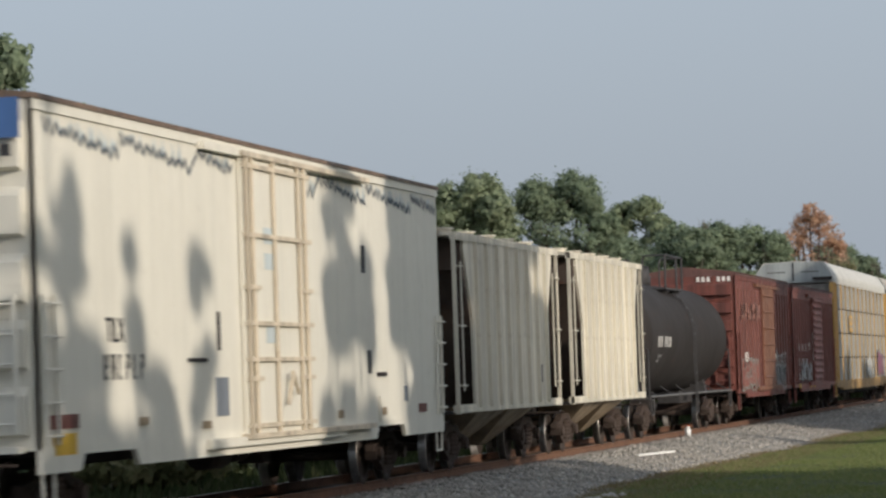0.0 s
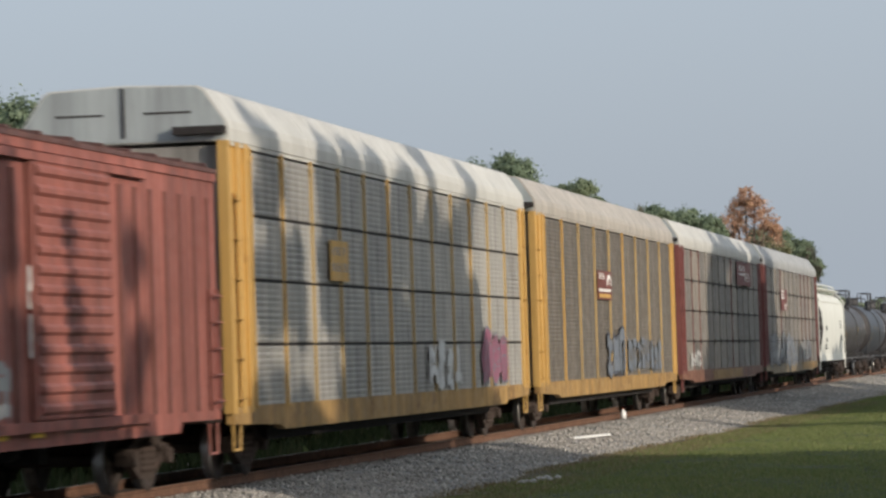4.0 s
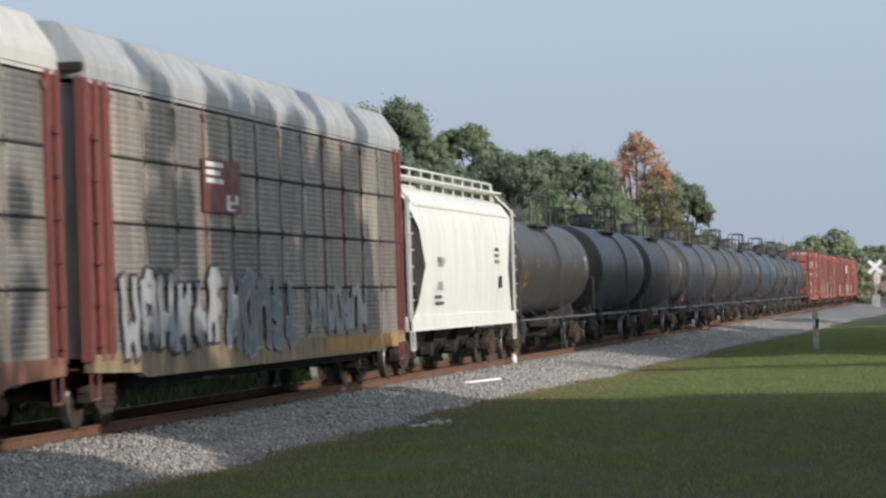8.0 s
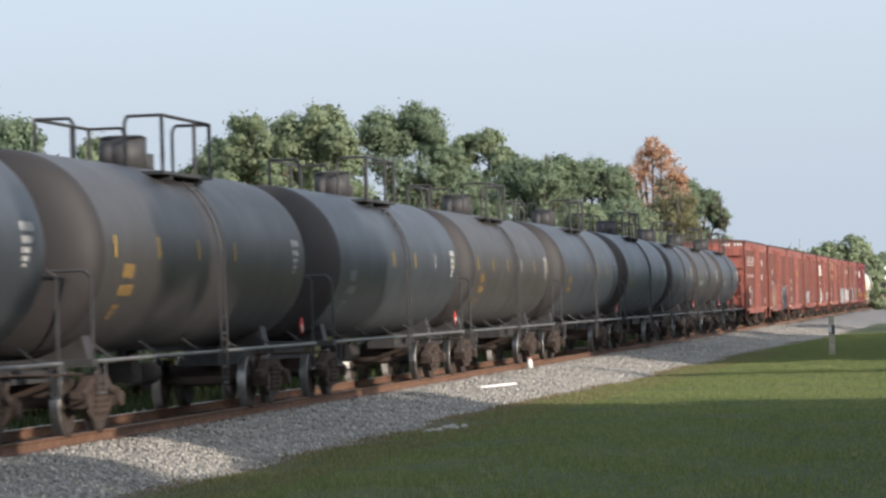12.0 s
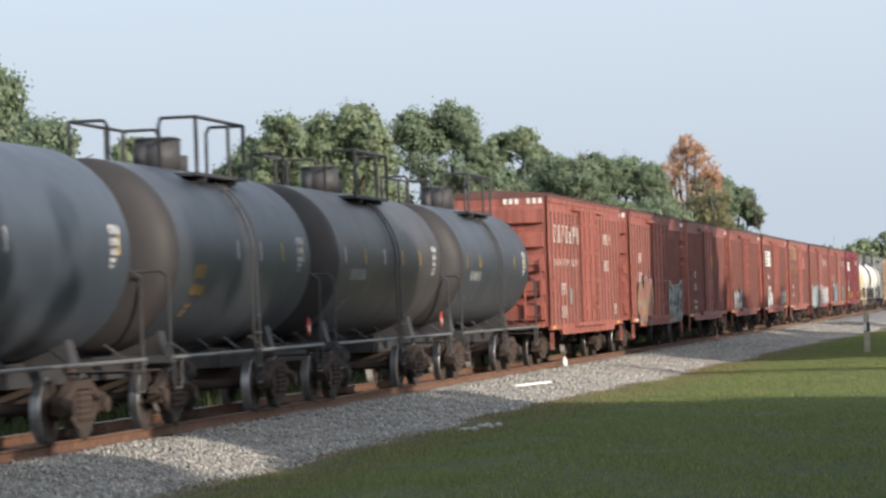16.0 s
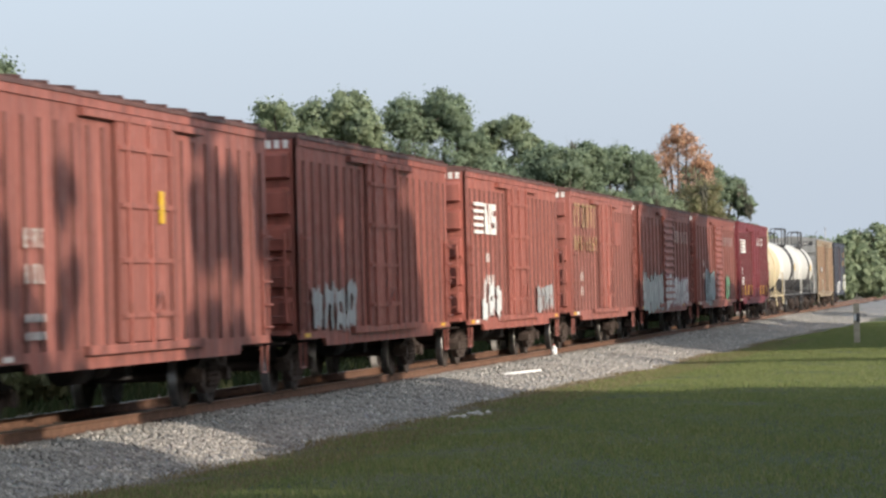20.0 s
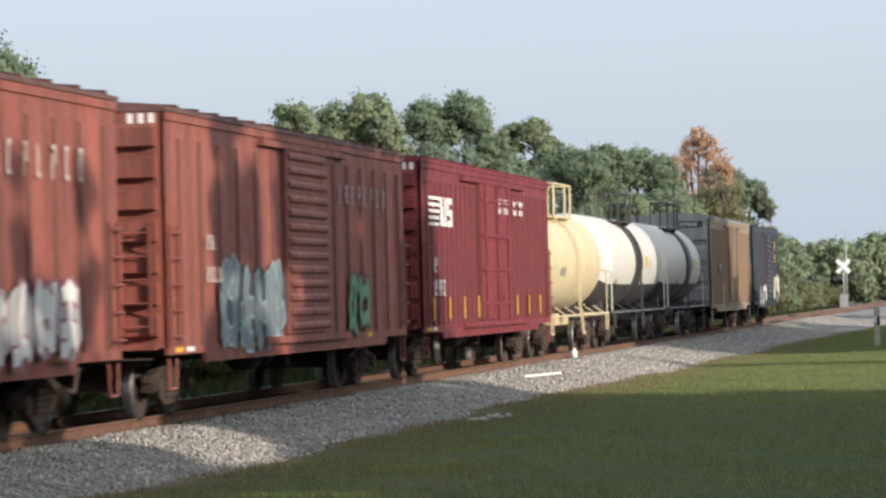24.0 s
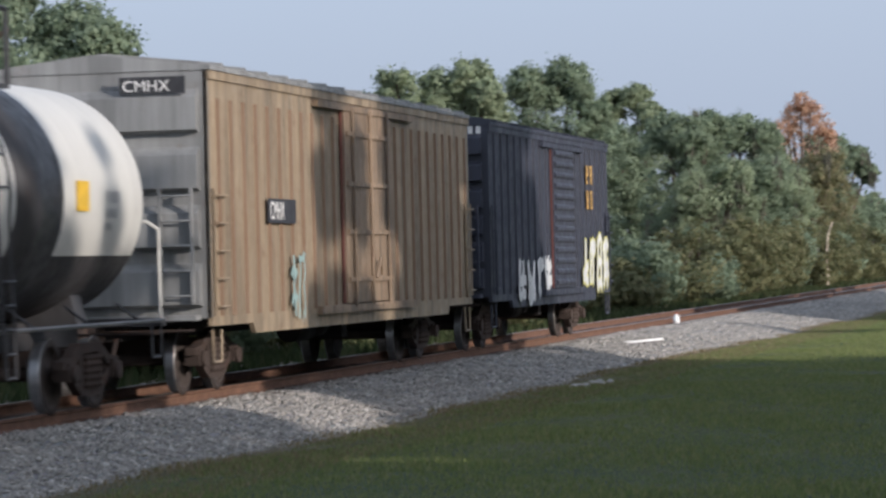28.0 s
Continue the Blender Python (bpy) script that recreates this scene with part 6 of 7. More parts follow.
graffiti(c, 1.9, hl - 2.0, 0.95, 2.1, y, (G_BLACK, G_WHITE), 42, "faded grey and white graffiti")
graffiti(c, -hl + 0.8, -1.7, 3.1, 3.6, y, (G_FADE,), 43, "ghost of old lettering")
lettering(c, -hl + 1.6, 2.1, y, (5,), M_WHITE, 0.26, 0.1, 0.13)
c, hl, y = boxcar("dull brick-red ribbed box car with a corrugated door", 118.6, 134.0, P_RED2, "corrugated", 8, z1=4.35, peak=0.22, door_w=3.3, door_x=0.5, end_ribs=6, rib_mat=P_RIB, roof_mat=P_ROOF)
graffiti(c, -hl + 1.8, -2.0, 1.1, 1.8, y, (G_GREY,), 44, "scratchy grey graffiti")
for k in range(3):
    lettering(c, -hl + 1.3 + 1.15 * k, 2.4, y, (1, 2 if k else 1, 1), M_WHITE, 0.24, 0.26, 0.2, k)
lettering(c, -hl + 4.9, 2.45, y, (1,), M_WHITE, 0.26, 0.2, 0.28)
lettering(c, -hl + 6.4, 2.85, y, (1, 1), M_WHITE, 0.5, 0.06, 0.12)
for k in (1.2, 5.0, 6.4):
    patch(c, "placard", -hl + k, -hl + k + 0.45, 0.88, 1.03, y, M_YELLOW)

c, hl, y = autorack("yellow-framed auto rack with a white roof and grey panels", 135.0, 161.8, P_YEL, P_WROOF, P_PANEL, sill_mat=P_SILL)
patch(c, "sign", -hl + 6.6, -hl + 8.0, 2.95, 3.6, y, P_YEL, "yellow sign panel")
lettering(c, -hl + 6.75, 3.5, y - 0.012, (4, 5), G_GREY, 0.14, 0.12, 0.16)
graffiti(c, 1.5, 5.0, 1.15, 1.95, y, (G_WHITE,), 45, "white graffiti")
graffiti(c, 7.5, 10.5, 1.15, 2.1, y, (G_PINK, G_SLATE, G_PINK), 46, "magenta graffiti")
c, hl, y = autorack("yellow-framed auto rack with a dusty tan roof", 163.3, 189.8, P_YEL, P_TROOF, P_PANEL3, cols=9, seam_rows=1, sill_mat=P_SILL)
patch(c, "sign", -hl + 9.75, -hl + 12.3, 3.0, 3.72, y, P_BROWN, "brown sign panel")
lettering(c, -hl + 9.95, 3.66, y - 0.014, (7,), M_WHITE, 0.15, 0.05, 0.09, 2)
patch(c, "white_line", -hl + 9.85, -hl + 12.0, 3.2, 3.27, y - 0.014, M_WHITE)
patch(c, "yellow_line", -hl + 9.85, -hl + 12.0, 3.05, 3.14, y - 0.014, P_YEL)
bm = bmesh.new()
for k in range(9):
    a, b = math.pi * k / 9, math.pi * (k + 1) / 9
    prism(bm, [(-hl + 11.75 + r * math.cos(q), 3.36 + r * 0.75 * math.sin(q)) for r, q in ((0.24, a), (0.38, a), (0.38, b), (0.24, b))], "y", y - 0.03, y - 0.012)
part("emblem", bm, M_WHITE, c, "white arch-shaped emblem")
graffiti(c, -2.2, 1.4, 1.1, 2.2, y, (G_SLATE, P_NAVY), 47, "faded blue-grey graffiti")
graffiti(c, 2.0, 9.4, 1.15, 2.0, y, (G_SLATE,), 64, "faded blue-grey graffiti")
c, hl, y = autorack("maroon-framed auto rack with a white roof and stained panels", 191.3, 218.0, P_MAROON, P_WROOF, P_PANEL2, posts=False, sill_mat=P_SILLBROWN, red_posts=(1, 2, 7))
patch(c, "sign", 4.1, 9.2, 3.9, 4.72, y, P_MAROON, "maroon sign panel with white lettering")
lettering(c, 4.9, 4.6, y - 0.012, (8,), M_WHITE, 0.2, 0.06, 0.15)
lettering(c, 4.9, 4.32, y - 0.012, (1,), M_WHITE, 0.07, 0.05, 2.2)
lettering(c, 6.9, 4.36, y - 0.012, (7,), M_WHITE, 0.3, 0.06, 0.16)
graffiti(c, -hl + 2.2, -hl + 5.0, 1.15, 1.6, y, (G_WHITE,), 48, "small white graffiti")
patch(c, "sill_panel", -hl + 9.0, -hl + 18.5, 0.7, 1.0, y + 0.02, P_SILL, "worn yellow sill stretch")
c, hl, y = autorack("maroon-framed auto rack with a grey roof and sooty panels", 219.4, 246.0, P_MAROON, P_GROOF, P_PANEL2, posts=False, sill_mat=P_SILLDUST, red_posts=(3, 8, 9, 10))
patch(c, "sign", -hl + 7.2, -hl + 10.0, 3.15, 4.0, y, P_MAROON, "maroon sign panel")
lettering(c, -hl + 7.4, 3.95, y - 0.012, (1, 1, 1), M_WHITE, 0.08, 0.05, 1.3)
lettering(c, -hl + 8.9, 3.45, y - 0.012, (1,), M_WHITE, 0.26, 0.05, 0.9)
graffiti(c, -hl + 1.6, -5.0, 0.95, 2.2, y, (G_GREY, P_NAVY), 49, "grey graffiti with navy outlines")
graffiti(c, -4.6, 1.2, 0.95, 2.1, y, (G_SLATE, G_GREY), 63, "slate and pale grey graffiti")
graffiti(c, 2.4, 8.5, 1.1, 2.0, y, (G_GREY,), 50, "pale grey graffiti")
patch(c, "sill_panel", 4.0, hl - 1.0, 0.72, 1.0, y + 0.02, P_SILL, "worn yellow sill stretch")

c, hl, y = round_hopper("clean white curved-side covered hopper with roof railings", 247.0, 264.5, P_WHITE)
lettering(c, -hl + 3.6, 2.6, -1.57, (4, 3), M_BLACKST, 0.2, 0.35, 0.16)
lettering(c, -hl + 3.2, 1.75, -1.54, (9, 11), M_BLACKST, 0.08, 0.06, 0.07)
lettering(c, hl - 4.4, 2.9, -1.57, (7, 7, 7), M_BLACKST, 0.08, 0.07, 0.07)
patch(c, "placard", hl - 3.6, hl - 3.2, 1.9, 2.2, -1.57, M_BLACKST)

BLK = "black tank car with a railed platform and yellow reflectors"
for i, (a, b, m, r) in enumerate(((266.2, 284.2, P_BLACK2, 1.38), (286.6, 302.2, P_BLACK, 1.47), (304.4, 319.6, P_BLACK2, 1.45), (322.0, 337.6, P_BLACK, 1.47), (339.4, 354.6, P_BLACK2, 1.45), (357.0, 372.6, P_BLACK, 1.47), (374.8, 390.2, P_BLUEBLK, 1.47), (392.2, 402.6, P_BLACK, 1.42), (404.3, 416.3, P_BLACK2, 1.4), (418.4, 429.6, P_BLACK, 1.38))):
    hl = (b - a) / 2
    dark = i in (3, 8, 9)
    let = ((-hl + 1.6, 2.35, (4, 6) if i < 8 else (9,), G_GREY if dark else G_OCHRE, 0.2), (-hl + 1.6, 1.75, (7, 6, 8), G_GREY if dark else G_OCHRE, 0.07), (hl - 1.55, 2.85, (6, 6, 6, 6, 5), M_WHITE, 0.12))
    tankcar(BLK if m is not P_BLACK2 else "sooty brown-black tank car with a railed platform", a, b, m, r=r, letters=let, head=P_HEAD)

RED = "faded oxide-red ribbed box car with a plug door"
BOXES = (
    (431.6, 447.6, P_RED, RED), (450.3, 466.2, P_RED, "oxide-red box car with red, yellow and white graffiti"), (468.7, 484.8, P_RED2, RED),
    (487.3, 503.0, P_BROWN2, "sun-bleached brick-red box car with scuffed ends"), (505.7, 521.2, P_RED, "red box car with a white emblem and graffiti"),
    (524.0, 539.8, P_RED2, "patched red box car with faded panels"), (541.7, 559.6, P_BROWN2, "red box car with a corrugated door and pale graffiti"),
    (562.2, 580.8, P_BROWN2, "dark red box car with a sliding door and teal graffiti"), (582.8, 601.0, P_NSRED, "deep maroon box car with a white emblem and yellow marks"))
for i, (a, b, m, label) in enumerate(BOXES):
    door = "corrugated" if i in (6, 7) else "plug"
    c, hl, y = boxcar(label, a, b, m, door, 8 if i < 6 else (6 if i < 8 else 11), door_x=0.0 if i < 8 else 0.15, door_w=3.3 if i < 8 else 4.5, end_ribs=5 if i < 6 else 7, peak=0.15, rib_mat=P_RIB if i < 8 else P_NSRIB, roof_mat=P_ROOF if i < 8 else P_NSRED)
    for k, m in ((0.35, M_YELLOW), (1.0, M_WHITE), (5.2, M_YELLOW), (10.4, M_YELLOW), (14.6, M_YELLOW)):
        if (i + int(k)) % 3 != 1 or k < 1:
            patch(c, "sill_mark", -hl + k, -hl + k + 0.42, 0.93, 1.0, y + 0.04, m)
    if i == 0:
        lettering(c, -hl + 0.7, 3.6, y, (7,), M_WORN, 0.46, 0.2, 0.42, 3, 0.78)
        lettering(c, -hl + 0.7, 2.72, y, (12,), M_WORN, 0.17, 0.1, 0.2, 4, 0.42)
        lettering(c, -hl + 1.9, 2.1, y, (3, 3), M_WORN, 0.3, 0.3, 0.26)
        lettering(c, 3.4, 3.5, y, (4, 3), M_WORN, 0.3, 0.45, 0.26)
        lettering(c, 5.6, 1.5, y, (3,), M_WORN, 0.3, 0.2, 0.14)
        patch(c, "placard", -hl + 3.6, -hl + 4.0, 1.55, 1.95, y, P_GREY)
    if i == 1:
        lettering(c, -hl + 1.8, 3.05, y, (2, 2), M_WORN, 0.3, 0.3, 0.26)
        graffiti(c, -hl + 1.6, -2.3, 0.85, 2.2, y, (G_DULLRED, G_SLATE, G_DULLYEL), 51, "faded red, yellow and grey graffiti")
        graffiti(c, 3.0, hl - 0.3, 0.85, 2.05, y, (G_BLACK, G_WHITE, G_GREY), 52, "black and white graffiti")
    if i == 2:
        lettering(c, -hl + 1.9, 2.55, y, (3, 3), M_WORN, 0.24, 0.2, 0.2)
        patch(c, "placard", 0.5, 0.75, 2.7, 3.15, y - 0.05, M_YELLOW)
        lettering(c, -hl + 1.9, 1.5, y, (4, 4), G_WHITE, 0.1, 0.12, 0.14)
    if i == 3:
        graffiti(c, -hl + 0.8, -3.0, 1.0, 1.9, y, (G_GREY,), 53, "pale scuffed paint")
    if i == 4:
        striped_emblem(c, -hl + 0.8, 3.63, y)
        lettering(c, -hl + 2.5, 2.5, y, (2, 5), M_WHITE, 0.2, 0.3, 0.15)
        graffiti(c, -hl + 1.6, -hl + 4.8, 0.95, 1.9, y, (G_WHITE,), 54, "dripping white graffiti")
        graffiti(c, 3.2, 6.2, 1.1, 1.75, y, (G_GREY,), 55, "thin grey graffiti")
    if i == 5:
        lettering(c, -hl + 0.5, 4.0, y, (6,), G_GHOST, 0.66, 0.1, 0.56, 5, 0.92)
        lettering(c, -hl + 0.5, 3.1, y, (8,), G_GHOST, 0.4, 0.1, 0.4, 6, 0.68)
        patch(c, "repaint_patch", 2.2, 4.0, 2.9, 3.6, y, P_RED)
        lettering(c, -hl + 1.7, 2.1, y, (2, 2), M_WORN, 0.25, 0.15, 0.2)
    if i == 6:
        lettering(c, 2.6, 3.6, y, (8,), M_WORN, 0.42, 0.2, 0.2, 0, 0.62)
        graffiti(c, -hl + 0.4, -2.0, 0.95, 2.0, y, (G_GREY, G_TEAL, G_WHITE), 56, "pale layered graffiti")
        graffiti(c, -1.5, 6.6, 0.95, 1.95, y - 0.05, (G_WHITE, G_PINK, G_GREY), 57, "pale layered graffiti")
    if i == 7:
        lettering(c, 2.8, 3.6, y, (8,), G_GREY, 0.34, 0.2, 0.2, 0, 0.58)
        lettering(c, -hl + 2.2, 2.6, y, (3, 6), M_WORN, 0.22, 0.25, 0.14)
        graffiti(c, -hl + 3.0, -1.8, 0.95, 2.2, y, (G_SLATE, G_TEAL, P_NAVY), 58, "teal and red graffiti")
        graffiti(c, 3.4, 5.4, 1.05, 2.1, y, (G_GREEN, G_BLACK), 59, "green and black graffiti")
    if i == 8:
        striped_emblem(c, -hl + 0.55, 3.62, y, 0.84)
        lettering(c, -hl + 1.1, 2.4, y, (1,), M_WHITE, 0.3, 0.2, 0.3)
        lettering(c, -hl + 1.1, 1.95, y, (3,), M_WHITE, 0.32, 0.2, 0.3)
        lettering(c, 0.3, 3.75, y - 0.05, (2, 2), M_WHITE, 0.12, 0.08, 0.5)
        lettering(c, 2.6, 3.75, y - 0.05, (2, 2), M_WHITE, 0.12, 0.08, 0.5)
        for k in range(9):
            patch(c, "reflector", -hl + 0.9 + 1.9 * k, -hl + 1.0 + 1.9 * k, 1.15, 1.6, y, M_YELLOW)

c, hl = tankcar("cream-yellow tank car with pale railings and rust spills", 602.0, 613.6, P_CREAM, r=1.36, cz=2.45, seams=(-1.2, 2.2), stripes=False, rail_mat=P_CREAM, letters=((-3.0, 2.3, (5,), G_GREY, 0.26),))
P_TBLACK = paint("black_belly_paint", (0.035, 0.032, 0.032), 0.2, 0.35, 40.1, 0.5)
c, hl = tankcar("white tank car with a broad black band and black belly", 615.2, 629.2, P_WTANK, r=1.42, cz=2.5, stripes=False, dome=False, loop_mat=P_WTANK, lower=P_TBLACK, band=(-0.9, 1.1), letters=((-5.4, 1.95, (4, 6), M_BLACKST, 0.22), (3.0, 2.6, (5, 5, 4), G_GREY, 0.14)))
patch(c, "placard", 1.95, 2.4, 2.35, 2.7, -1.43, M_YELLOW)
c, hl = tankcar("white tank car with a black band, black belly and lettering", 630.8, 642.8, P_WTANK, r=1.42, cz=2.5, stripes=False, dome=False, loop_mat=P_WTANK, lower=P_TBLACK, band=(0.6, 2.3), letters=((-2.2, 1.95, (4, 6), M_BLACKST, 0.22), (4.0, 2.6, (5, 5, 4), G_GREY, 0.14)))
patch(c, "placard", 2.8, 3.25, 2.35, 2.7, -1.43, M_YELLOW)
c, hl, y = boxcar("muddy tan box car with close ribs and a grey end", 645.0, 663.0, P_TAN, "plug", 11, z1=4.28, peak=0.2, end_mat=P_GREY, roof_mat=P_GREY, door_w=3.4, door_x=0.35, end_ribs=4, rib_mat=P_TANRIB, door_mat=P_TANDOOR, end_mark=False)
patch(c, "sign", -hl + 2.9, -hl + 4.5, 2.26, 2.6, y, G_BLACK)
words(c, "lettering", "CMHX", -hl + 2.98, 2.31, y - 0.014, 0.26, M_WHITE, False, 0.78)
graffiti(c, -hl + 4.1, -hl + 5.0, 0.9, 1.9, y, (G_TEAL,), 60, "pale drip of paint")
bm = bmesh.new()
block(bm, -hl - 0.175, -hl - 0.155, -1.3, -0.42, 3.93, 4.16)
part("end_sign", bm, M_BLACKST, c, "black sign with white letters on the end")
words(c, "end_lettering", "CMHX", -hl - 0.178, 3.97, -0.46, 0.15, M_WHITE, True, 1.05)
c, hl, y = boxcar("dull navy box car with a corrugated door and white graffiti", 665.0, 679.8, P_NAVY, "corrugated", 8, z1=4.24, door_w=2.6, door_x=0.8, end_ribs=6)
graffiti(c, -hl + 2.6, -0.8, 0.85, 1.75, y, (G_WHITE,), 61, "white graffiti")
graffiti(c, 3.2, hl - 0.4, 1.0, 2.1, y, (G_WHITE, G_YEL), 62, "white and lime graffiti")
lettering(c, 4.0, 3.7, y, (2, 2), P_YEL, 0.4, 0.15, 0.3)
for o in TRUCK:
    bpy.data.objects.remove(o)

# ---- trackside things ----
M_POST = plain("weathered_post", (0.42, 0.37, 0.28), 0.85, 0, 6, 0.3)
M_SIGNWHITE = plain("sign_white", (0.78, 0.78, 0.76), 0.5, 0, 4, 0.1)
M_POLE = plain("galvanised_pole", (0.4, 0.4, 0.4), 0.5, 0.5)
M_CARPAINT = plain("white_car_paint", (0.6, 0.61, 0.62), 0.2, 0, 3, 0.1, 0.0)
M_DARKCAR = plain("dark_blue_car_paint", (0.015, 0.018, 0.026), 0.25, 0, 3, 0.1, 0.0)
M_CARGLASS = plain("car_glass", (0.02, 0.024, 0.028), 0.05, 0, 3, 0.1, 0.0)
M_RUBBER = plain("rubber", (0.02, 0.02, 0.02), 0.85)
M_LAMP = plain("headlamp_glass", (0.85, 0.85, 0.85), 0.1, 0, 3, 0.1, 0.0)


def marker_post():
    t = thing("marker_post", "weathered wooden marker post with a black and white plate", "post")
    t.location = (119.5, 5.3, ground_z(119.5, 5.3))
    bm = bmesh.new()
    prism(bm, ((-0.1, -0.1), (0.1, -0.1), (0.11, 0.0), (0.1, 0.1), (-0.1, 0.1)), "z", -0.3, 1.36)
    part("post", bm, M_POST, t)
    bm = bmesh.new()
    block(bm, -0.115, -0.101, -0.11, 0.0, 0.72, 1.02)
    part("black_plate", bm, M_BLACKST, t)
    bm = bmesh.new()
    block(bm, -0.118, -0.101, 0.0, 0.08, 0.78, 1.0)
    part("white_plate", bm, M_SIGNWHITE, t)


def crossbuck(x, y):
    t = thing("crossing_sign", "white crossed boards on a level-crossing signal mast", "sign")
    t.location = (x, y, -0.45)
    bm = bmesh.new()
    rod(bm, (0, 0, -0.2), (0, 0, 4.4), 0.07, 10)
    part("mast", bm, M_POLE, t)
    for s in (-1, 1):
        bm = bmesh.new()
        a = Vector((0, 0.55, 0.55 * s))
        n = Vector((0, -0.12 * s, 0.12)) if s > 0 else Vector((0, 0.12, 0.12))
        cz = Vector((-0.1 - 0.02 * s, 0, 3.75))
        v = [bm.verts.new(cz + Vector((q, 0, 0)) + p) for q in (0.0, 0.03) for p in (-a - n, a - n, a + n, -a + n)]
        for f in ((0, 1, 2, 3), (7, 6, 5, 4), (0, 4, 5, 1), (1, 5, 6, 2), (2, 6, 7, 3), (3, 7, 4, 0)):
            bm.faces.new([v[i] for i in f])
        part("board", bm, M_SIGNWHITE, t, "white crossbuck board")
    bm = bmesh.new()
    rod(bm, (-0.05, -0.75, 2.7), (-0.05, 0.75, 2.7), 0.03, 6)
    part("lamp_arm", bm, M_POLE, t)
    for y2 in (-0.7, 0.7):
        bm = bmesh.new()
        rod(bm, (-0.12, y2, 2.7), (-0.05, y2, 2.7), 0.26, 16)
        part("lamp_disc", bm, M_BLACKST, t)
    bm = bmesh.new()
    block(bm, -0.3, 0.3, -0.35, 0.35, 0, 1.3)
    part("relay_box", bm, M_POLE, t)


def wood_pole(x, y, h):
    t = thing("utility_pole", "tall thin grey utility pole by the level crossing", "pole")
    t.location = (x, y, -0.45)
    bm = bmesh.new()
    rod(bm, (0, 0, -0.3), (0, 0, h), 0.09, 10, 0.05)
    part("pole", bm, M_POLE, t)


def dead_trunk():
    t = thing("dead_trunk", "bleached bare trunk standing in the hedge", "tree trunk")
    t.location = (214, 18.7, -0.45)
    bm = bmesh.new()
    pts = [(0, 0, -0.2), (0.1, 0.05, 1.2), (-0.05, 0, 2.4), (0.1, -0.1, 3.4), (0.2, -0.35, 4.0)]
    for k, (a, b) in enumerate(zip(pts, pts[1:])):
        rod(bm, a, b, 0.11 - 0.018 * k, 8, 0.11 - 0.018 * (k + 1))
    part("trunk", bm, M_DEADBARK, t)


def litter():
    t = thing("white_plank", "short white plank lying on the ballast", "plank")
    t.matrix_basis = pose(77.7, 11.02, ballast_z(77.7, 11.02) + 0.05, 0, 4, 118)
    bm = bmesh.new()
    prism(bm, ((-0.55, -0.02), (0.55, -0.02), (0.53, 0.025), (-0.53, 0.02)), "y", -0.06, 0.06)
    part("board", bm, M_SIGNWHITE, t)
    t = thing("white_bottle", "white plastic jug beside the rail", "bottle")
    t.location = (94.6, 12.4, ballast_z(94.6, 12.4))
    bm = bmesh.new()
    rod(bm, (0, 0, 0), (0, 0, 0.2), 0.085, 12)
    rod(bm, (0, 0, 0.2), (0, 0, 0.28), 0.085, 12, 0.03)
    part("body", bm, M_SIGNWHITE, t)
    bm = bmesh.new()
    rod(bm, (0, 0, 0.28), (0, 0, 0.31), 0.033, 10)
    part("cap", bm, G_RED, t)


def road():
    bm = bmesh.new()
    ys = [-400, -60] + [-20 + 4 * i for i in range(20)] + [120, 400]
    rows = [[bm.verts.new((x, y, -0.38 + 0.36 * max(0.0, 1 - abs(y - D) / 9))) for x in (318.5, 322, 325.5)] for y in ys]
    for a, b in zip(rows, rows[1:]):
        for k in range(2):
            bm.faces.new((a[k], b[k], b[k + 1], a[k + 1]))
    tagged(part("road", bm, M_ASPHALT, None), "grey asphalt road over the level crossing", "road", kind="structure")


def vehicle():
    c = thing("car", "dark car on the crossing road, bonnet coloured white for sky glare", "car")
    bm = bmesh.new()
    prism(bm, ((-1.3, 0.35), (-1.3, 0.98), (1.9, 1.05), (2.2, 0.95), (2.25, 0.4)), "x", -0.88, 0.88)
    part("body", bm, M_DARKCAR, c)
    # the white front puts reflected sky into the colour of a dark car
    bm = bmesh.new()
    prism(bm, ((-2.2, 0.35), (-2.25, 0.78), (-1.9, 0.93), (-1.3, 1.0), (-1.3, 0.35)), "x", -0.875, 0.875)
    part("bonnet", bm, M_CARPAINT, c, "bonnet and wings coloured white for sky glare")
    bm = bmesh.new()
    prism(bm, ((-1.2, 1.0), (-0.45, 1.46), (1.2, 1.5), (1.85, 1.03)), "x", -0.76, 0.76)
    part("cabin", bm, M_CARGLASS, c)
    bm = bmesh.new()
    prism(bm, ((-0.45, 1.465), (-0.3, 1.54), (1.0, 1.55), (1.2, 1.505)), "x", -0.72, 0.72)
    part("roof", bm, M_DARKCAR, c)
    for y in (-1.4, 1.4):
        for x in (-0.8, 0.8):
            bm = bmesh.new()
            rod(bm, (x - 0.1, y, 0.33), (x + 0.1, y, 0.33), 0.33, 18)
            part("wheel", bm, M_RUBBER, c)
    for x in (-0.62, 0.62):
        bm = bmesh.new()
        block(bm, x - 0.2, x + 0.2, -2.27, -2.2, 0.62, 0.78)
        part("headlight", bm, M_LAMP, c)
    bm = bmesh.new()
    block(bm, -0.85, 0.85, -2.3, -2.24, 0.38, 0.56)
    part("bumper", bm, M_SIGNWHITE, c)
    return c


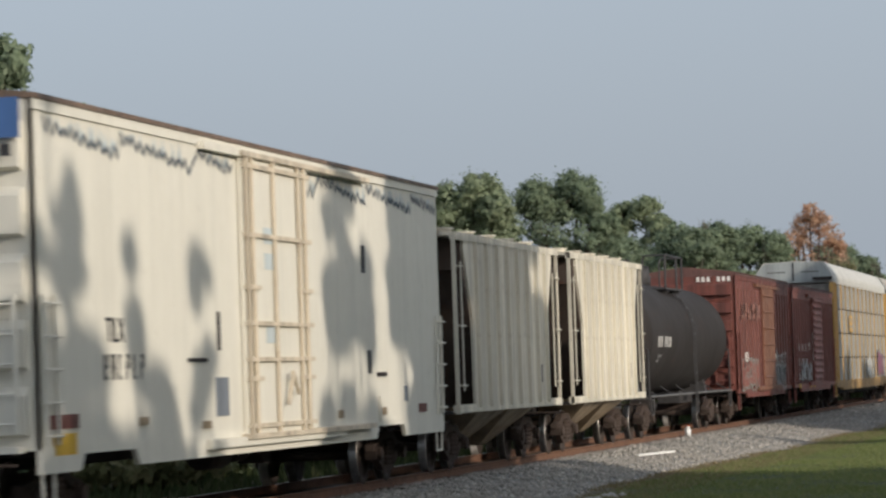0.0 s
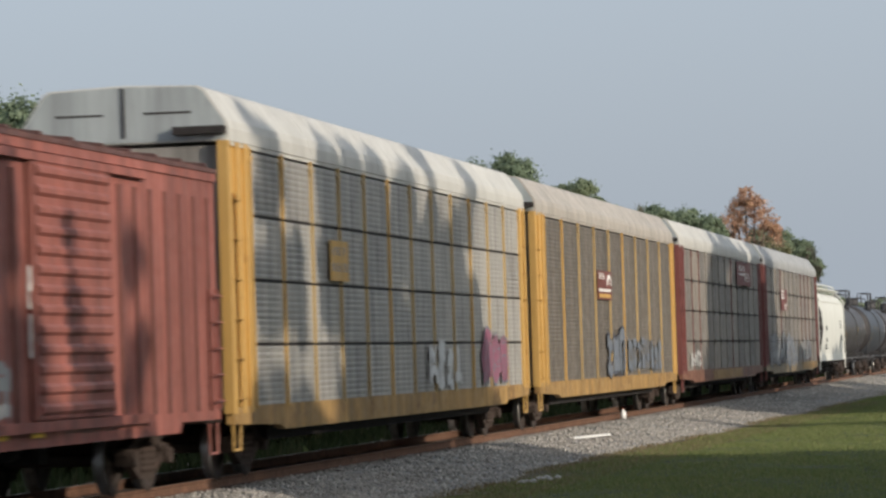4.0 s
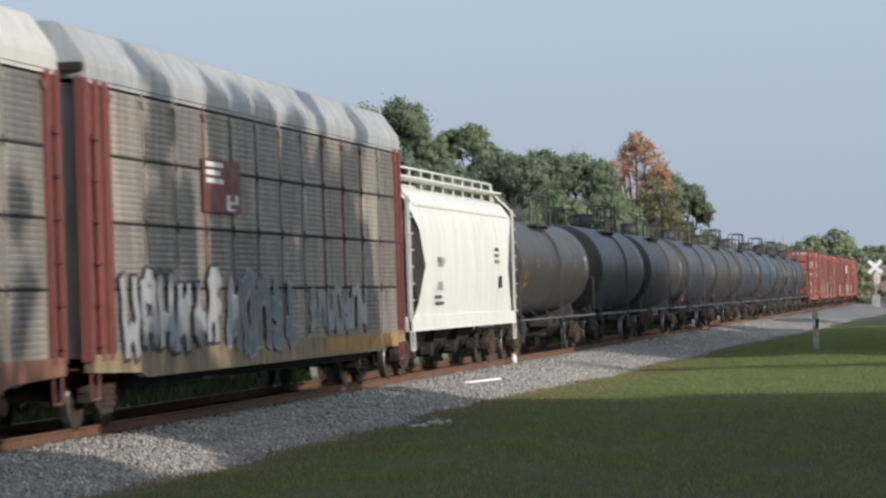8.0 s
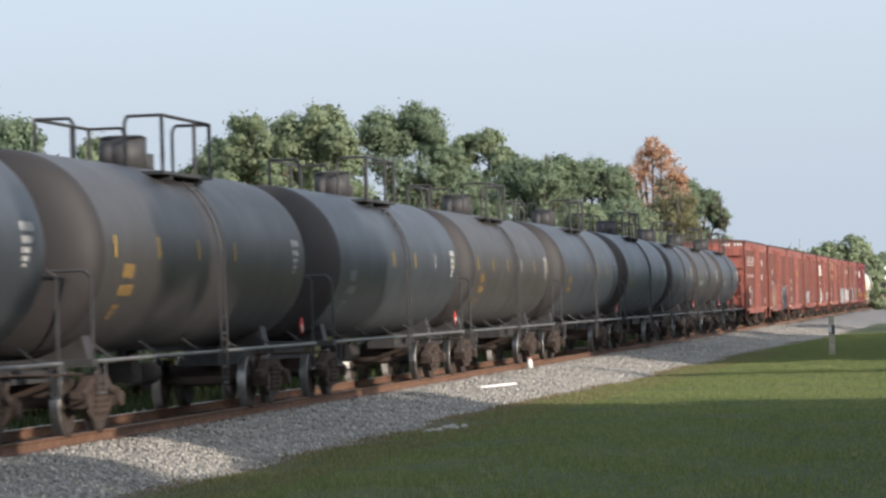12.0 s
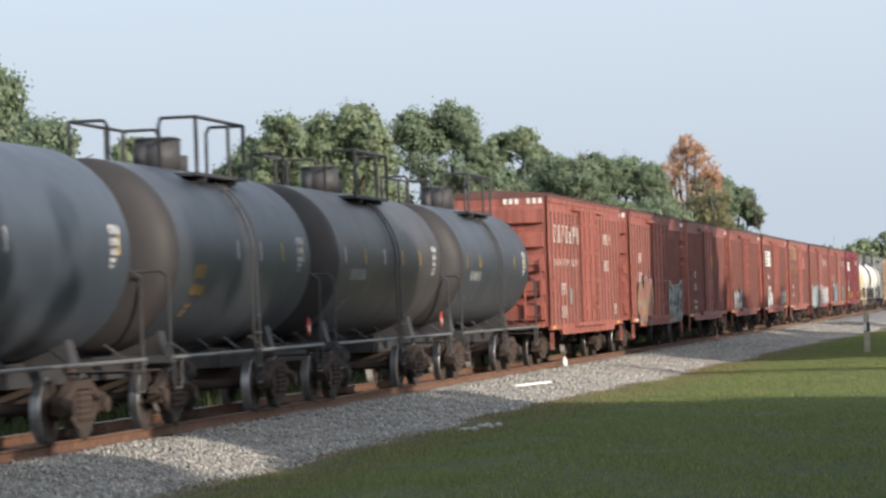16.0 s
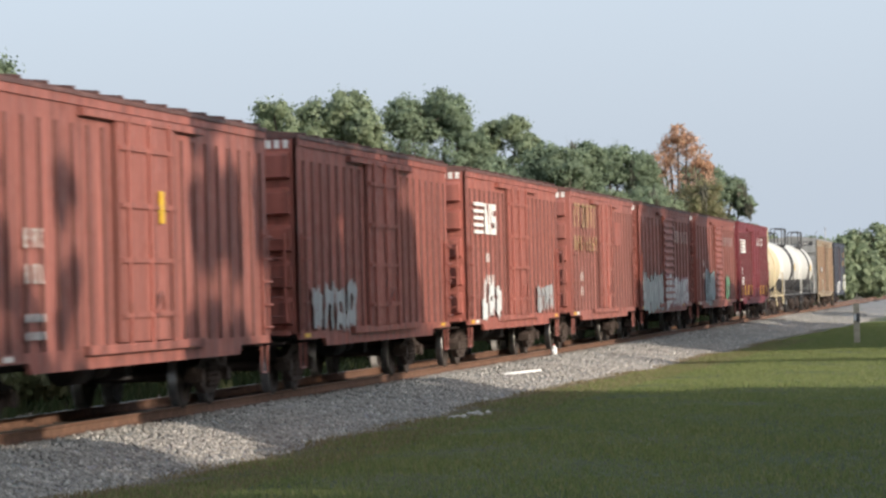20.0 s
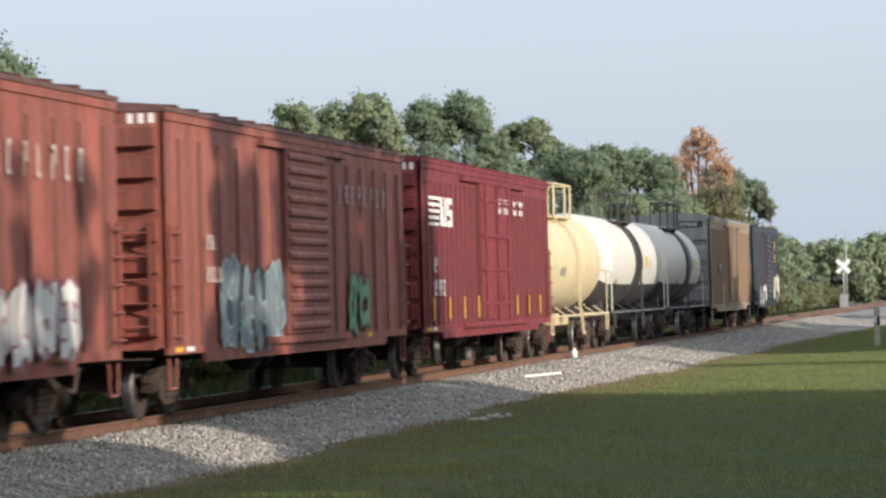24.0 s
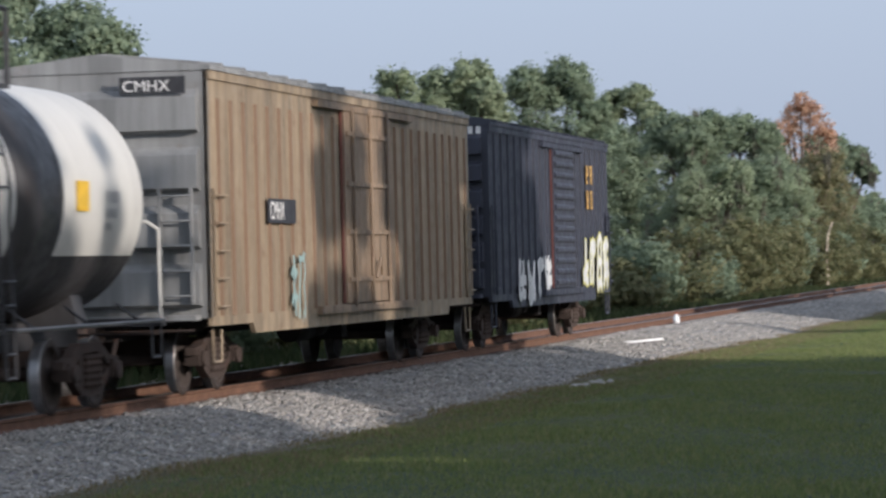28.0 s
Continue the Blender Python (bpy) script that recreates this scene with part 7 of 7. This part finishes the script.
def loose_stones():
    rnd = random.Random(77)
    for k in range(9):
        t = thing("loose_stone", "pale crushed stone lying in the grass", "stone", "stones strayed into the grass")
        x, y = 58.2 + rnd.uniform(-1.2, 1.4), 9.1 + rnd.uniform(-0.18, 0.18)
        t.location = (x, y, ground_z(x, y) + 0.03)
        bm = bmesh.new()
        bmesh.ops.create_icosphere(bm, subdivisions=1, radius=rnd.uniform(0.04, 0.085))
        for v in bm.verts:
            v.co = Vector((v.co.x * rnd.uniform(0.8, 1.5), v.co.y * rnd.uniform(0.8, 1.3), v.co.z * rnd.uniform(0.5, 0.9)))
        part("stone", bm, M_PALESTONE, t)


def weed_tuft(x, y, h, seed):
    t = thing("weed_tuft", "dark upright weed tuft in the mown grass", "weed", "weed tufts")
    t.location = (x, y, ground_z(x, y))
    rnd = random.Random(seed)
    bm = bmesh.new()
    for k in range(34):
        a, r = rnd.uniform(0, 6.283), rnd.uniform(0, 0.22)
        hh, w = h * rnd.uniform(0.5, 1.0), rnd.uniform(0.006, 0.013)
        px, py = math.cos(a) * r, math.sin(a) * r
        lx, ly = px + rnd.uniform(-0.1, 0.1), py + rnd.uniform(-0.1, 0.1)
        b = rnd.uniform(0, 3.14)
        dx, dy = math.cos(b) * w, math.sin(b) * w
        bm.faces.new([bm.verts.new(p) for p in ((px - dx, py - dy, -0.02), (px + dx, py + dy, -0.02), (lx, ly, hh))])
    part("foliage", bm, M_BLADE, t)["kind"] = "stuff"


M_PALESTONE = plain("pale_stone", (0.42, 0.4, 0.36), 0.9, 0, 9, 0.25)
loose_stones()
for k, (x, y, h) in enumerate(((40.5, 6.85, 0.24), (41.4, 6.9, 0.16), (39.8, 6.5, 0.2), (48.9, 6.6, 0.14), (52.6, 6.2, 0.13))):
    weed_tuft(x, y, h, 90 + k)
marker_post()
crossbuck(309.0, 16.5)
crossbuck(309.0, 8.35)
wood_pole(311.0, 16.35, 7.0)
dead_trunk()
litter()
road()
VEHICLE = vehicle()


# ---- motion ----
GONE = ((0, -0.0), (2, 43.2), (3.5, 75.8), (5.5, 119.0), (7.5, 162.1), (9.5, 205.1), (11, 237.0), (12.5, 268.7), (14.5, 311.3), (16.5, 354.3), (18, 386.6), (19.5, 418.9), (21.5, 461.5), (23.5, 504.2), (25, 536.5), (26.5, 568.8), (28, 600.9))


def motions():
    for car, x in CARS:
        walk(car, [(t, pose(x - s, D, 0)) for t, s in GONE])
    walk(VEHICLE, [(t, pose(320.6, y, -0.38 + 0.36 * max(0.0, 1 - abs(y - D) / 9))) for t, y in ((0, 62), (10, 48), (18, 32), (22, 24.4), (24.2, 23.3), (25, 23.25), (25.6, 22.5), (26, 21.85), (26.4, 21.0), (26.8, 20.5), (27.2, 19.4), (27.6, 18.2), (28, 16.9))])


motions()
